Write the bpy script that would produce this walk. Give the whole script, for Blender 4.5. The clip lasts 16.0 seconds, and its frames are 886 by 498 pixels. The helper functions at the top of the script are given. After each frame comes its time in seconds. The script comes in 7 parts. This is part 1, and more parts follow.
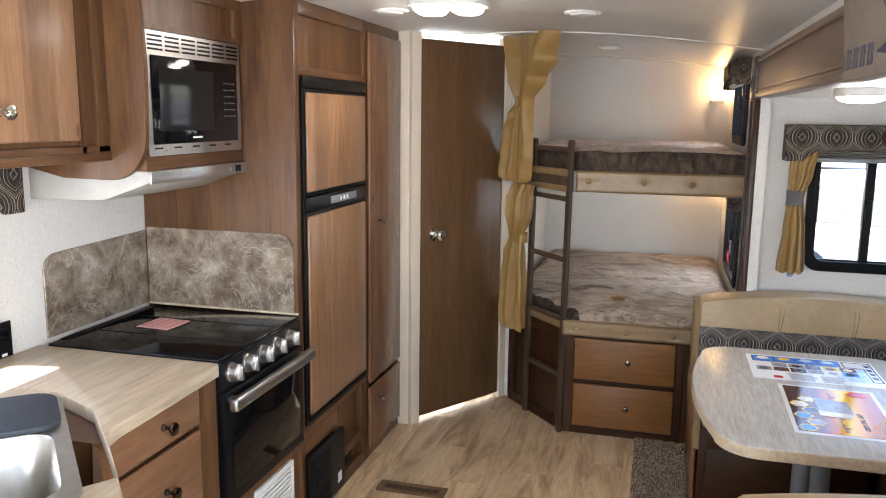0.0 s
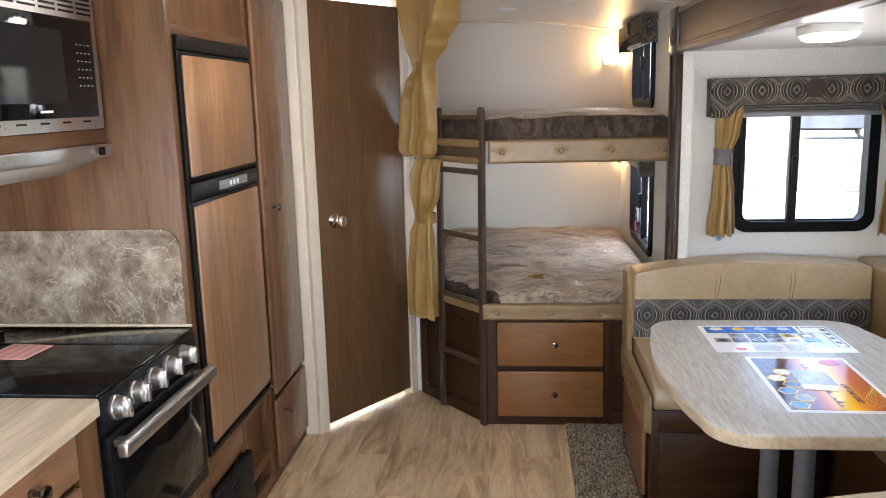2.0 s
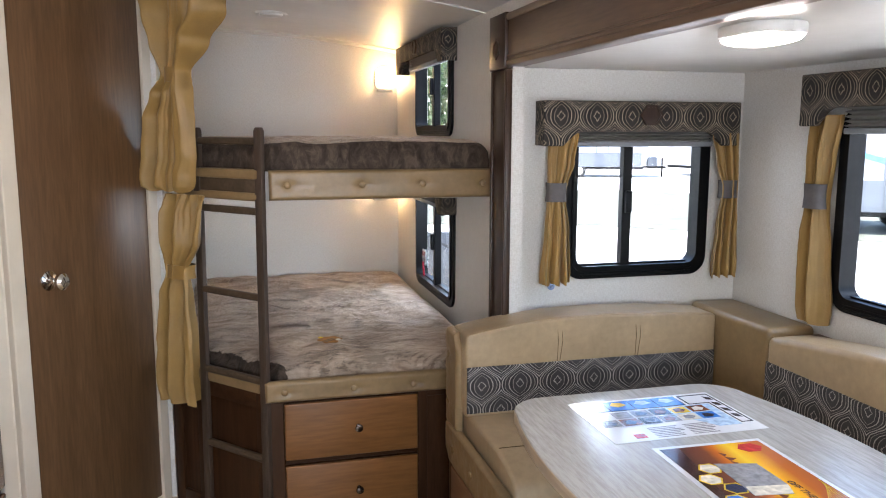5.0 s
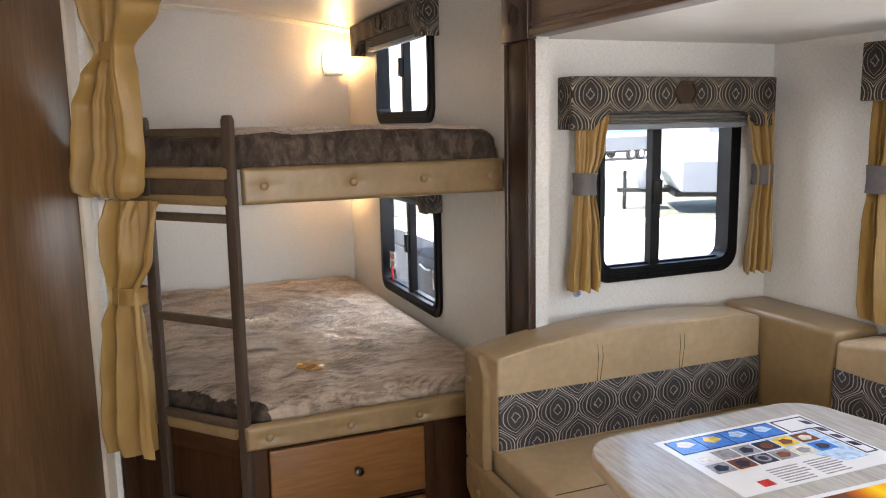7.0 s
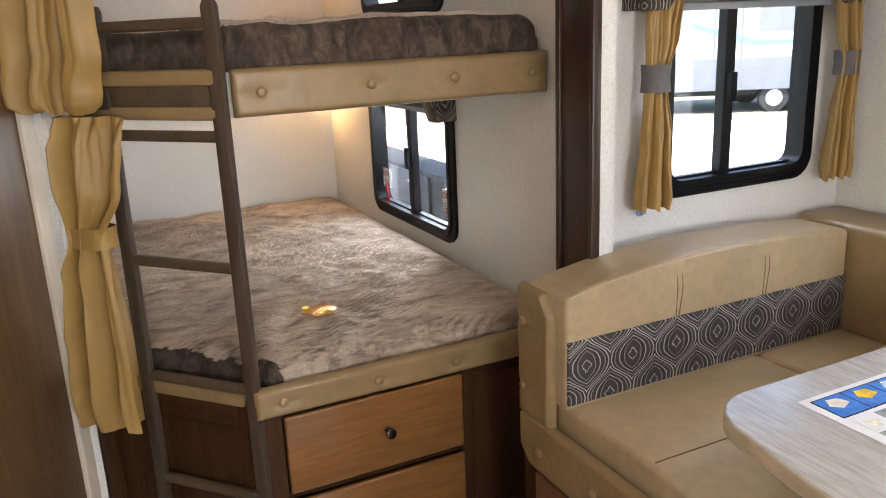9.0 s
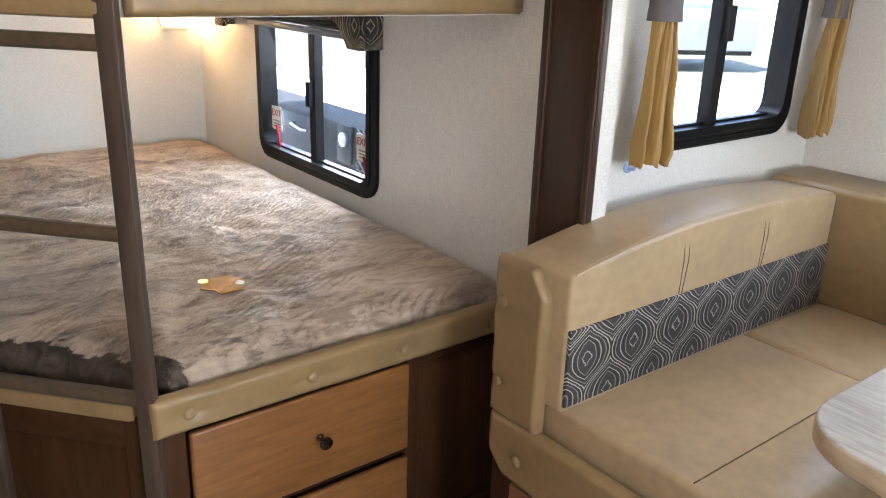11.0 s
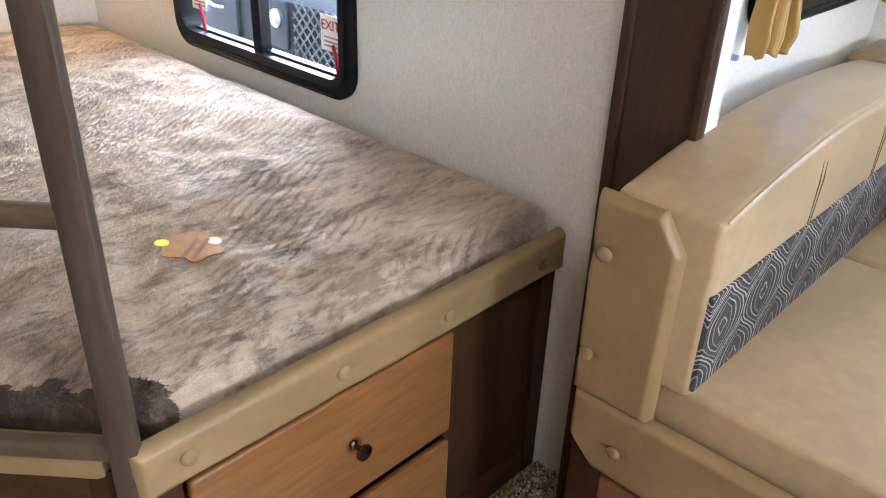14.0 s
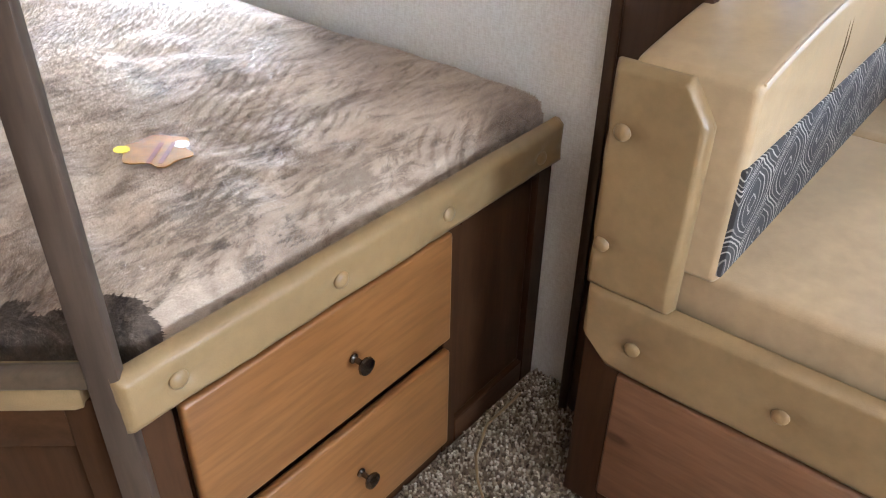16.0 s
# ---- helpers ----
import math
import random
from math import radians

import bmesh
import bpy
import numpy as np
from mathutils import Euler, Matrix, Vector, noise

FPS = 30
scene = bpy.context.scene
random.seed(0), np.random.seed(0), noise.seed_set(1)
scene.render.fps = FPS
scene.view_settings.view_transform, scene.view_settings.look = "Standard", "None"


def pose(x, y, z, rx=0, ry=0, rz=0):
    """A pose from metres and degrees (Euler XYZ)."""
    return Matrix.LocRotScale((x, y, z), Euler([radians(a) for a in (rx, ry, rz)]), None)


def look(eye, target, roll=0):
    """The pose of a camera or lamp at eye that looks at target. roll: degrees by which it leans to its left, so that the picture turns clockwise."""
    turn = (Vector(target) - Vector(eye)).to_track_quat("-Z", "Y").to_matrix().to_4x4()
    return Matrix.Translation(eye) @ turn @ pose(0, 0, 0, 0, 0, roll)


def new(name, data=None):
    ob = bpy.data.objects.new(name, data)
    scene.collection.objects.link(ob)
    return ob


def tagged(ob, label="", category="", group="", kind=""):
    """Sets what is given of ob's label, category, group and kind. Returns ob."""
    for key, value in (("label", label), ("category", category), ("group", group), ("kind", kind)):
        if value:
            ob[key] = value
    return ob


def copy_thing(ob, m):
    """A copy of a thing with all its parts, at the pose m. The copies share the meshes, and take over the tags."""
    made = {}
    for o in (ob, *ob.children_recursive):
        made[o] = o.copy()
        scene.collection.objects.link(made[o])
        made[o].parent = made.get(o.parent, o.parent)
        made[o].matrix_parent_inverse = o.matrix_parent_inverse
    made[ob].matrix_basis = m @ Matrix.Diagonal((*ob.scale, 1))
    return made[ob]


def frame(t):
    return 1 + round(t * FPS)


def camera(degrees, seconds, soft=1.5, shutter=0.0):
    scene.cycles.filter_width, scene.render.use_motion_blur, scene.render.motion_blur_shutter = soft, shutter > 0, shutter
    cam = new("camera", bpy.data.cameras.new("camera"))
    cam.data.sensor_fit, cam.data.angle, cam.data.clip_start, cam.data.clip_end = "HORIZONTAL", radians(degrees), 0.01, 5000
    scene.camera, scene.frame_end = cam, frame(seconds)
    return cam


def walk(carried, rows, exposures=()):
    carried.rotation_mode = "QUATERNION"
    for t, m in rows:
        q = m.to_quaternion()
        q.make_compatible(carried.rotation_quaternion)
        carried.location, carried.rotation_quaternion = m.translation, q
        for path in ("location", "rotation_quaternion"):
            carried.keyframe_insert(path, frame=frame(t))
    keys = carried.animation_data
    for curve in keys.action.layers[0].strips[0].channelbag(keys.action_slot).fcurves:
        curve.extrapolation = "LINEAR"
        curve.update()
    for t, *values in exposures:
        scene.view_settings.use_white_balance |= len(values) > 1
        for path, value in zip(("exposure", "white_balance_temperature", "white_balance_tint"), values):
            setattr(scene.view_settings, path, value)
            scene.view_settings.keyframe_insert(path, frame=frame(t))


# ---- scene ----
cam = camera(58.5, 16.0, soft=1.1)
PATH = [
    (0, (0.022, 0.011, 1.637), (-0.489, 1.915, 1.301), 0.7),
    (0.5, (-0.064, 0.103, 1.627), (-0.478, 2.028, 1.28), 0.6),
    (1, (-0.143, 0.177, 1.601), (-0.466, 2.12, 1.253), 0.1),
    (1.5, (-0.203, 0.256, 1.58), (-0.466, 2.205, 1.217), -0.6),
    (2, (-0.236, 0.367, 1.563), (-0.423, 2.323, 1.188), -1.5),
    (2.5, (-0.285, 0.509, 1.564), (-0.339, 2.477, 1.208), -1.4),
    (3, (-0.309, 0.637, 1.542), (-0.238, 2.607, 1.206), -1.3),
    (3.5, (-0.348, 0.749, 1.509), (-0.161, 2.71, 1.163), -0.1),
    (4, (-0.401, 0.902, 1.511), (-0.085, 2.846, 1.163), -0.1),
    (4.5, (-0.451, 1.038, 1.507), (-0.026, 2.967, 1.19), -0.2),
    (4.7, (-0.462, 1.078, 1.507), (-0.006, 3.002, 1.206), -0.1),
    (6.8, (-0.65, 1.638, 1.502), (0.07, 3.477, 1.187), -0.6),
    (7, (-0.679, 1.68, 1.491), (0.056, 3.512, 1.171), -1.1),
    (7.5, (-0.713, 1.8, 1.477), (0.093, 3.594, 1.118), -1.9),
    (8, (-0.737, 1.93, 1.467), (0.095, 3.697, 1.038), -2.3),
    (8.5, (-0.739, 2.074, 1.467), (0.08, 3.832, 0.978), -3.4),
    (9, (-0.737, 2.184, 1.444), (0.097, 3.918, 0.899), -2.5),
    (9.2, (-0.741, 2.229, 1.425), (0.105, 3.951, 0.862), -2.0),
    (11.3, (-0.758, 2.784, 1.345), (0.424, 4.235, 0.639), 2.5),
    (11.5, (-0.731, 2.842, 1.35), (0.441, 4.278, 0.597), 2.9),
    (12, (-0.707, 2.92, 1.34), (0.465, 4.311, 0.508), 4.4),
    (12.5, (-0.682, 2.974, 1.328), (0.482, 4.335, 0.439), 3.7),
    (13, (-0.674, 3.063, 1.324), (0.511, 4.391, 0.412), 2.8),
    (13.5, (-0.659, 3.161, 1.308), (0.572, 4.434, 0.378), 1.9),
    (14, (-0.669, 3.235, 1.283), (0.619, 4.426, 0.323), 2.2),
    (14.5, (-0.672, 3.284, 1.248), (0.639, 4.413, 0.245), 2.7),
    (15, (-0.669, 3.302, 1.222), (0.636, 4.399, 0.177), 2.2),
    (15.5, (-0.671, 3.317, 1.199), (0.635, 4.381, 0.122), 2.2),
    (16, (-0.657, 3.329, 1.18), (0.638, 4.374, 0.07), 1.0),
]
walk(cam, [(t, look(eye, target, roll)) for t, eye, target, roll in PATH],
     exposures=((0.0, 2.68, 6400, 15), (2.2, 2.82, 6400, 15), (4.5, 2.74, 6150, 15), (7.0, 2.76, 6750, 16), (9.0, 3.0, 6800, 15), (11.5, 3.42, 6150, 13), (13.5, 3.67, 6050, 13), (16.0, 4.02, 5750, 12)))

# ---- light ----
world = bpy.data.worlds.new("world")
scene.world = world
world.use_nodes = True
wn, wl = world.node_tree.nodes, world.node_tree.links
sky = wn.new("ShaderNodeTexSky")
sky.sky_type = "NISHITA"
sky.sun_disc = False
sky.sun_elevation, sky.sun_rotation = radians(64), radians(-98)
wn["Background"].inputs[1].default_value = 0.15
wl.new(sky.outputs[0], wn["Background"].inputs[0])

sun_lamp = bpy.data.lights.new("sun", "SUN")
sun_lamp.energy, sun_lamp.angle, sun_lamp.color = 4.0, radians(0.5), (1.0, 0.95, 0.88)
sun = new("sun", sun_lamp)
sun.matrix_world = look((-4.2, 0.7, 9.9), (0, 1.5, 0.9))


def area_lamp(name, eye, target, w, h, watts, color, spread=180):
    d = bpy.data.lights.new(name, "AREA")
    d.shape, d.size, d.size_y, d.energy, d.color = "RECTANGLE", w, h, watts, color
    d.spread = radians(spread)
    ob = new(name, d)
    ob.matrix_world = look(eye, target)
    return ob


def point_lamp(name, at, watts, color, r=0.03):
    d = bpy.data.lights.new(name, "POINT")
    d.energy, d.color, d.shadow_soft_size = watts, color, r
    ob = new(name, d)
    ob.location = at
    return ob


DAY = (0.84, 0.93, 1.0)
area_lamp("kitchen_window_daylight", (-1.93, 1.45, 1.28), (0, 1.45, 1.1), 0.8, 0.45, 0.6, DAY)
# two unseen fill lamps, set in assumed rear and entry openings
area_lamp("rear_window_daylight", (-0.7, -1.42, 1.3), (-0.7, 2, 1.0), 1.1, 0.75, 11.5, DAY)
area_lamp("entry_door_daylight", (0.55, 0.15, 1.15), (-2, 0.9, 0.9), 0.6, 1.6, 10, DAY)
area_lamp("bath_vent_daylight", (-1.4, 5.0, 1.99), (-1.4, 5.0, 0), 0.35, 0.35, 18, DAY)
# lamps outside the windows, standing in for their sky light
area_lamp("bunk_low_window_sky", (2.0, 5.3, 1.75), (-0.15, 4.85, 0.72), 1.0, 0.8, 1.1, DAY, 56)
# added narrow beam through the low window, to brighten the bed front
area_lamp("bunk_low_window_far_sky", (1.6, 6.2, 1.72), (0.0, 4.2, 0.72), 0.8, 0.7, 1.0, DAY, 36)
area_lamp("bunk_low_window_opening", (0.6, 5.0, 1.1), (-0.3, 4.75, 0.72), 0.75, 0.26, 1.0, DAY)
area_lamp("bunk_high_window_sky", (1.15, 5.0, 2.7), (0.1, 4.95, 1.5), 0.8, 0.7, 3, DAY)
area_lamp("dinette_end_window_sky", (0.97, 4.6, 2.2), (0.85, 3.3, 0.8), 0.7, 0.7, 0.7, DAY)
area_lamp("dinette_wide_window_sky", (2.2, 2.6, 2.3), (0.7, 2.6, 0.7), 1.4, 0.8, 5.5, DAY)

# ---- materials ----


def mat(name):
    m = bpy.data.materials.new(name)
    m.use_nodes = True
    return m, m.node_tree.nodes, m.node_tree.links, m.node_tree.nodes["Principled BSDF"]


def ramp(nodes, links, src, stops):
    r = nodes.new("ShaderNodeValToRGB")
    e = r.color_ramp.elements
    while len(e) < len(stops):
        e.new(0.5)
    for el, (p, c) in zip(e, stops):
        el.position = p
        el.color = (*c, 1) if len(c) == 3 else c
    links.new(src, r.inputs[0])
    return r.outputs[0]


def coords(nodes, links, scale=(1, 1, 1), shift=True, rot=(0, 0, 0)):
    tc = nodes.new("ShaderNodeTexCoord")
    mp = nodes.new("ShaderNodeMapping")
    mp.inputs["Scale"].default_value = scale
    mp.inputs["Rotation"].default_value = [radians(a) for a in rot]
    links.new(tc.outputs["Object"], mp.inputs["Vector"])
    if shift:
        oi = nodes.new("ShaderNodeObjectInfo")
        ml = nodes.new("ShaderNodeMath")
        ml.operation = "MULTIPLY"
        ml.inputs[1].default_value = 37.0
        links.new(oi.outputs["Random"], ml.inputs[0])
        links.new(ml.outputs[0], mp.inputs["Location"])
    return mp.outputs[0]


def noise_tex(nodes, links, vec, scale, detail=4.0, rough=0.55, dist=0.0):
    n = nodes.new("ShaderNodeTexNoise")
    n.inputs["Scale"].default_value, n.inputs["Detail"].default_value = scale, detail
    n.inputs["Roughness"].default_value, n.inputs["Distortion"].default_value = rough, dist
    links.new(vec, n.inputs["Vector"])
    return n.outputs[0]


def bump(nodes, links, bsdf, height, strength, distance=0.002, prev=None):
    b = nodes.new("ShaderNodeBump")
    b.inputs["Strength"].default_value, b.inputs["Distance"].default_value = strength, distance
    links.new(height, b.inputs["Height"])
    if prev:
        links.new(prev, b.inputs["Normal"])
    links.new(b.outputs[0], bsdf.inputs["Normal"])
    return b.outputs[0]


def mixc(nodes, links, fac, a, b, mode="MIX"):
    m = nodes.new("ShaderNodeMix")
    m.data_type, m.blend_type = "RGBA", mode
    for i, v in ((0, fac), (6, a), (7, b)):
        if isinstance(v, (int, float)):
            m.inputs[i].default_value = v
        elif isinstance(v, tuple):
            m.inputs[i].default_value = (*v, 1)
        else:
            links.new(v, m.inputs[i])
    return m.outputs[2]


def math2(nodes, links, op, a, b=None):
    m = nodes.new("ShaderNodeMath")
    m.operation = op
    for i, v in enumerate((a, b)):
        if v is None:
            continue
        if isinstance(v, (int, float)):
            m.inputs[i].default_value = v
        else:
            links.new(v, m.inputs[i])
    return m.outputs[0]


def wood(name, dark, mid, light, axis="z", rough=0.38, knots=False, bands=0.0, fine=90.0, spec=0.32):
    m, n, l, b = mat(name)
    s = {"x": (0.1, 1, 1), "y": (1, 0.1, 1), "z": (1, 1, 0.1)}[axis]
    v = coords(n, l, s)
    big = noise_tex(n, l, v, 12, 8, 0.68, 0.9)
    fin = noise_tex(n, l, v, fine, 3, 0.6)
    c = ramp(n, l, big, [(0.3, dark), (0.5, mid), (0.72, light)])
    c2 = ramp(n, l, fin, [(0.35, (0.62, 0.6, 0.58)), (0.6, (1, 1, 1))])
    c = mixc(n, l, 0.55, c, c2, "MULTIPLY")
    if bands:
        sb = {"x": (0.0, 1, 1), "y": (1, 0.0, 1), "z": (1, 1, 0.0)}[axis]
        vb = coords(n, l, sb)
        vo = n.new("ShaderNodeTexVoronoi")
        vo.inputs["Scale"].default_value = 9
        l.new(vb, vo.inputs["Vector"])
        bw = n.new("ShaderNodeRGBToBW")
        l.new(vo.outputs["Color"], bw.inputs[0])
        cb = ramp(n, l, bw.outputs[0], [(0.2, (1 - bands,) * 3), (0.8, (1 + bands,) * 3)])
        c = mixc(n, l, 1.0, c, cb, "MULTIPLY")
    if knots:
        vk = coords(n, l, tuple(max(q, 0.4) for q in s))
        vo = n.new("ShaderNodeTexVoronoi")
        vo.inputs["Scale"].default_value = 7
        l.new(vk, vo.inputs["Vector"])
        k = ramp(n, l, vo.outputs["Distance"], [(0.04, (0.3, 0.22, 0.18)), (0.09, (1, 1, 1))])
        c = mixc(n, l, 0.85, c, k, "MULTIPLY")
    l.new(c, b.inputs["Base Color"])
    b.inputs["Roughness"].default_value = rough
    b.inputs["Specular IOR Level"].default_value = spec
    bump(n, l, b, fin, 0.12, 0.001)
    return m


def plain(name, color, rough=0.5, metal=0.0, var=0.08, scale=25, bumpy=0.0, bscale=300, coat=0.0, spec=0.45):
    m, n, l, b = mat(name)
    v = coords(n, l)
    f = noise_tex(n, l, v, scale, 4)
    c = ramp(n, l, f, [(0.3, tuple(q * (1 - var) for q in color)), (0.7, tuple(min(1, q * (1 + var)) for q in color))])
    l.new(c, b.inputs["Base Color"])
    b.inputs["Metallic"].default_value = metal
    r = ramp(n, l, noise_tex(n, l, v, scale * 3, 3), [(0.3, (max(0, rough - 0.06),) * 3), (0.7, (min(1, rough + 0.06),) * 3)])
    l.new(r, b.inputs["Roughness"])
    b.inputs["Coat Weight"].default_value = coat
    b.inputs["Specular IOR Level"].default_value = spec
    if bumpy:
        bump(n, l, b, noise_tex(n, l, v, bscale, 3), bumpy, 0.001)
    return m


CAB = wood("cabinet_wood", (0.066, 0.0285, 0.0108), (0.118, 0.054, 0.0215), (0.172, 0.083, 0.0345), "z", 0.36)
CABY = wood("cabinet_wood_level", (0.066, 0.0285, 0.0108), (0.118, 0.054, 0.0215), (0.172, 0.083, 0.0345), "y", 0.36)
CABX = wood("cabinet_wood_cross", (0.066, 0.0285, 0.0108), (0.118, 0.054, 0.0215), (0.172, 0.083, 0.0345), "x", 0.36)
# cabinet wood at under half its tone, for bunk base and end bench
BASEDARKW = wood("dark_base_wood", (0.026, 0.0108, 0.0045), (0.046, 0.0198, 0.0086), (0.068, 0.0308, 0.0138), "z", 0.4, spec=0.15)
BASEDARKX = wood("dark_base_wood_level", (0.026, 0.0108, 0.0045), (0.046, 0.0198, 0.0086), (0.068, 0.0308, 0.0138), "x", 0.4, spec=0.15)
ALDER = wood("alder_door_wood", (0.2, 0.1, 0.048), (0.285, 0.152, 0.078), (0.36, 0.2, 0.108), "z", 0.3, True, 0.1)
ALDERX = wood("alder_drawer_wood", (0.165, 0.069, 0.021), (0.2, 0.087, 0.027), (0.23, 0.104, 0.035), "x", 0.3, True)
ALDERY = wood("alder_drawer_wood_side", (0.16, 0.076, 0.037), (0.2, 0.098, 0.049), (0.24, 0.122, 0.064), "y", 0.3, True)
DARKW = wood("bath_door_wood", (0.094, 0.049, 0.0215), (0.124, 0.065, 0.029), (0.155, 0.084, 0.039), "z", 0.36, spec=0.3)
POSTW = wood("slide_trim_wood", (0.0245, 0.0122, 0.0065), (0.0418, 0.0202, 0.0108), (0.0612, 0.031, 0.0173), "z", 0.32)
POSTY = wood("slide_header_wood", (0.1, 0.062, 0.04), (0.145, 0.09, 0.058), (0.19, 0.12, 0.08), "y", 0.32)
LADW = wood("ladder_wood", (0.0455, 0.0301, 0.021), (0.0686, 0.0469, 0.0336), (0.091, 0.0651, 0.0476), "z", 0.42)
LADR = wood("rung_wood", (0.0562, 0.0375, 0.0225), (0.0825, 0.0562, 0.0345), (0.1013, 0.0713, 0.0465), "x", 0.42)
COUNTER = wood("counter_laminate", (0.44, 0.34, 0.23), (0.55, 0.44, 0.31), (0.62, 0.52, 0.38), "y", 0.34, fine=60)
TABLE = wood("table_laminate", (0.42, 0.4, 0.37), (0.46, 0.445, 0.42), (0.49, 0.478, 0.455), "y", 0.25, fine=140, spec=0.5)
TRIMW = plain("pale_trim_vinyl", (0.62, 0.54, 0.43), 0.45, var=0.05, scale=9)
BLACK = plain("black_plastic", (0.005, 0.005, 0.0056), 0.4, var=0.2, spec=0.14)
BLACKGLOSS = plain("black_gloss", (0.004, 0.004, 0.0045), 0.06, var=0.2, coat=0.0, spec=0.22)
STEEL = plain("brushed_steel", (0.56, 0.55, 0.54), 0.33, 1.0, 0.06, 60)
SINKM = plain("satin_sink_steel", (0.58, 0.56, 0.52), 0.34, 1.0, 0.08, 40)
COVERM = plain("slate_cover_board", (0.04, 0.046, 0.056), 0.5, var=0.15, scale=80, spec=0.25)
CHROME = plain("polished_chrome", (0.75, 0.73, 0.7), 0.08, 1.0, 0.03)
NICKEL = plain("dark_nickel", (0.12, 0.1, 0.085), 0.22, 1.0, 0.05)
WHITEP = plain("white_plastic", (0.78, 0.77, 0.74), 0.4, var=0.03)
GREYP = plain("grey_plastic", (0.2, 0.21, 0.23), 0.5, var=0.08)
CEILM = plain("ceiling_panel_white", (0.74, 0.72, 0.68), 0.4, var=0.025, scale=6, bumpy=0.08, bscale=500)
PAPER = plain("paper_white", (0.78, 0.79, 0.81), 0.14, var=0.02, spec=0.9)
BAND = plain("grey_band_cloth", (0.11, 0.1, 0.1), 0.8, var=0.15, bumpy=0.3, bscale=900)
SHADE = plain("pleated_shade_cloth", (0.34, 0.32, 0.3), 0.7, var=0.06)


def leather(name, color):
    m, n, l, b = mat(name)
    v = coords(n, l)
    f = noise_tex(n, l, v, 5, 5, 0.6)
    g = noise_tex(n, l, v, 40, 4, 0.6)
    c = ramp(n, l, f, [(0.3, tuple(q * 0.86 for q in color)), (0.7, tuple(q * 1.12 for q in color))])
    c2 = ramp(n, l, g, [(0.3, (0.88,) * 3), (0.7, (1.0,) * 3)])
    l.new(mixc(n, l, 1.0, c, c2, "MULTIPLY"), b.inputs["Base Color"])
    r = ramp(n, l, g, [(0.3, (0.32,) * 3), (0.7, (0.37,) * 3)])
    l.new(r, b.inputs["Roughness"])
    b.inputs["Specular IOR Level"].default_value = 0.5
    vo = n.new("ShaderNodeTexVoronoi")
    vo.inputs["Scale"].default_value = 420
    l.new(v, vo.inputs["Vector"])
    p = bump(n, l, b, vo.outputs["Distance"], 0.22, 0.0008)
    bump(n, l, b, noise_tex(n, l, v, 18, 2), 0.1, 0.003, p)
    return m


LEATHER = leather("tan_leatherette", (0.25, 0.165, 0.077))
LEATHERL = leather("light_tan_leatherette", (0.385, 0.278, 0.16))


def ogee(name, dark, light, zc, p=0.135, q=0.185):
    """Woven fabric with rows of nested pointed ovals."""
    m, n, l, b = mat(name)
    tc = n.new("ShaderNodeTexCoord")
    sp = n.new("ShaderNodeSeparateXYZ")
    l.new(tc.outputs["Object"], sp.inputs[0])
    u = math2(n, l, "ADD", math2(n, l, "ADD", sp.outputs[0], sp.outputs[1]), math2(n, l, "ADD", math2(n, l, "MULTIPLY", noise_tex(n, l, tc.outputs["Object"], 45, 2), 0.007), 20 * p))
    a = math2(n, l, "DIVIDE", math2(n, l, "PINGPONG", u, p / 2), p / 2)
    c = math2(n, l, "MULTIPLY", math2(n, l, "ADD", math2(n, l, "COSINE", math2(n, l, "MULTIPLY", math2(n, l, "SUBTRACT", sp.outputs[2], zc), 2 * math.pi / q)), 1.0), 0.5)
    c3 = math2(n, l, "MULTIPLY", math2(n, l, "MULTIPLY", c, c), math2(n, l, "SUBTRACT", 3.0, math2(n, l, "MULTIPLY", c, 2.0)))
    c = math2(n, l, "ADD", math2(n, l, "MULTIPLY", c, 0.45), math2(n, l, "MULTIPLY", c3, 0.55))
    f = math2(n, l, "ABSOLUTE", math2(n, l, "SUBTRACT", c, a))
    grey = tuple(v * 1.5 for v in dark)
    soft = tuple(v * 0.62 for v in light)
    lines = ramp(n, l, f, [
        (0.0, dark), (0.035, dark), (0.05, light), (0.09, light), (0.105, dark), (0.19, dark), (0.2, soft), (0.23, soft), (0.24, grey), (0.39, grey), (0.4, light), (0.435, light),
        (0.45, dark), (0.6, dark), (0.61, soft), (0.635, soft), (0.65, grey)])
    zf = math2(n, l, "DIVIDE", math2(n, l, "PINGPONG", math2(n, l, "ADD", math2(n, l, "SUBTRACT", sp.outputs[2], zc), 20 * q), q / 2), q / 2)
    d = math2(n, l, "ADD", math2(n, l, "MULTIPLY", a, 0.9), zf)
    d = math2(n, l, "MINIMUM", d, math2(n, l, "SUBTRACT", 1.9, d))
    d = math2(n, l, "ADD", d, math2(n, l, "MULTIPLY", math2(n, l, "SUBTRACT", noise_tex(n, l, tc.outputs["Object"], 160, 1), 0.5), 0.14))
    badge = ramp(n, l, d, [(0.0, (0, 0, 0)), (0.15, (0, 0, 0)), (0.165, (0.9,) * 3), (0.195, (0.9,) * 3), (0.21, (0, 0, 0))])
    lines = mixc(n, l, badge, lines, light)
    wv = noise_tex(n, l, tc.outputs["Object"], 700, 2)
    c = mixc(n, l, 0.6, lines, ramp(n, l, wv, [(0.3, (0.6,) * 3), (0.7, (1.15,) * 3)]), "MULTIPLY")
    l.new(c, b.inputs["Base Color"])
    b.inputs["Roughness"].default_value = 0.75
    bump(n, l, b, wv, 0.3, 0.001)
    return m


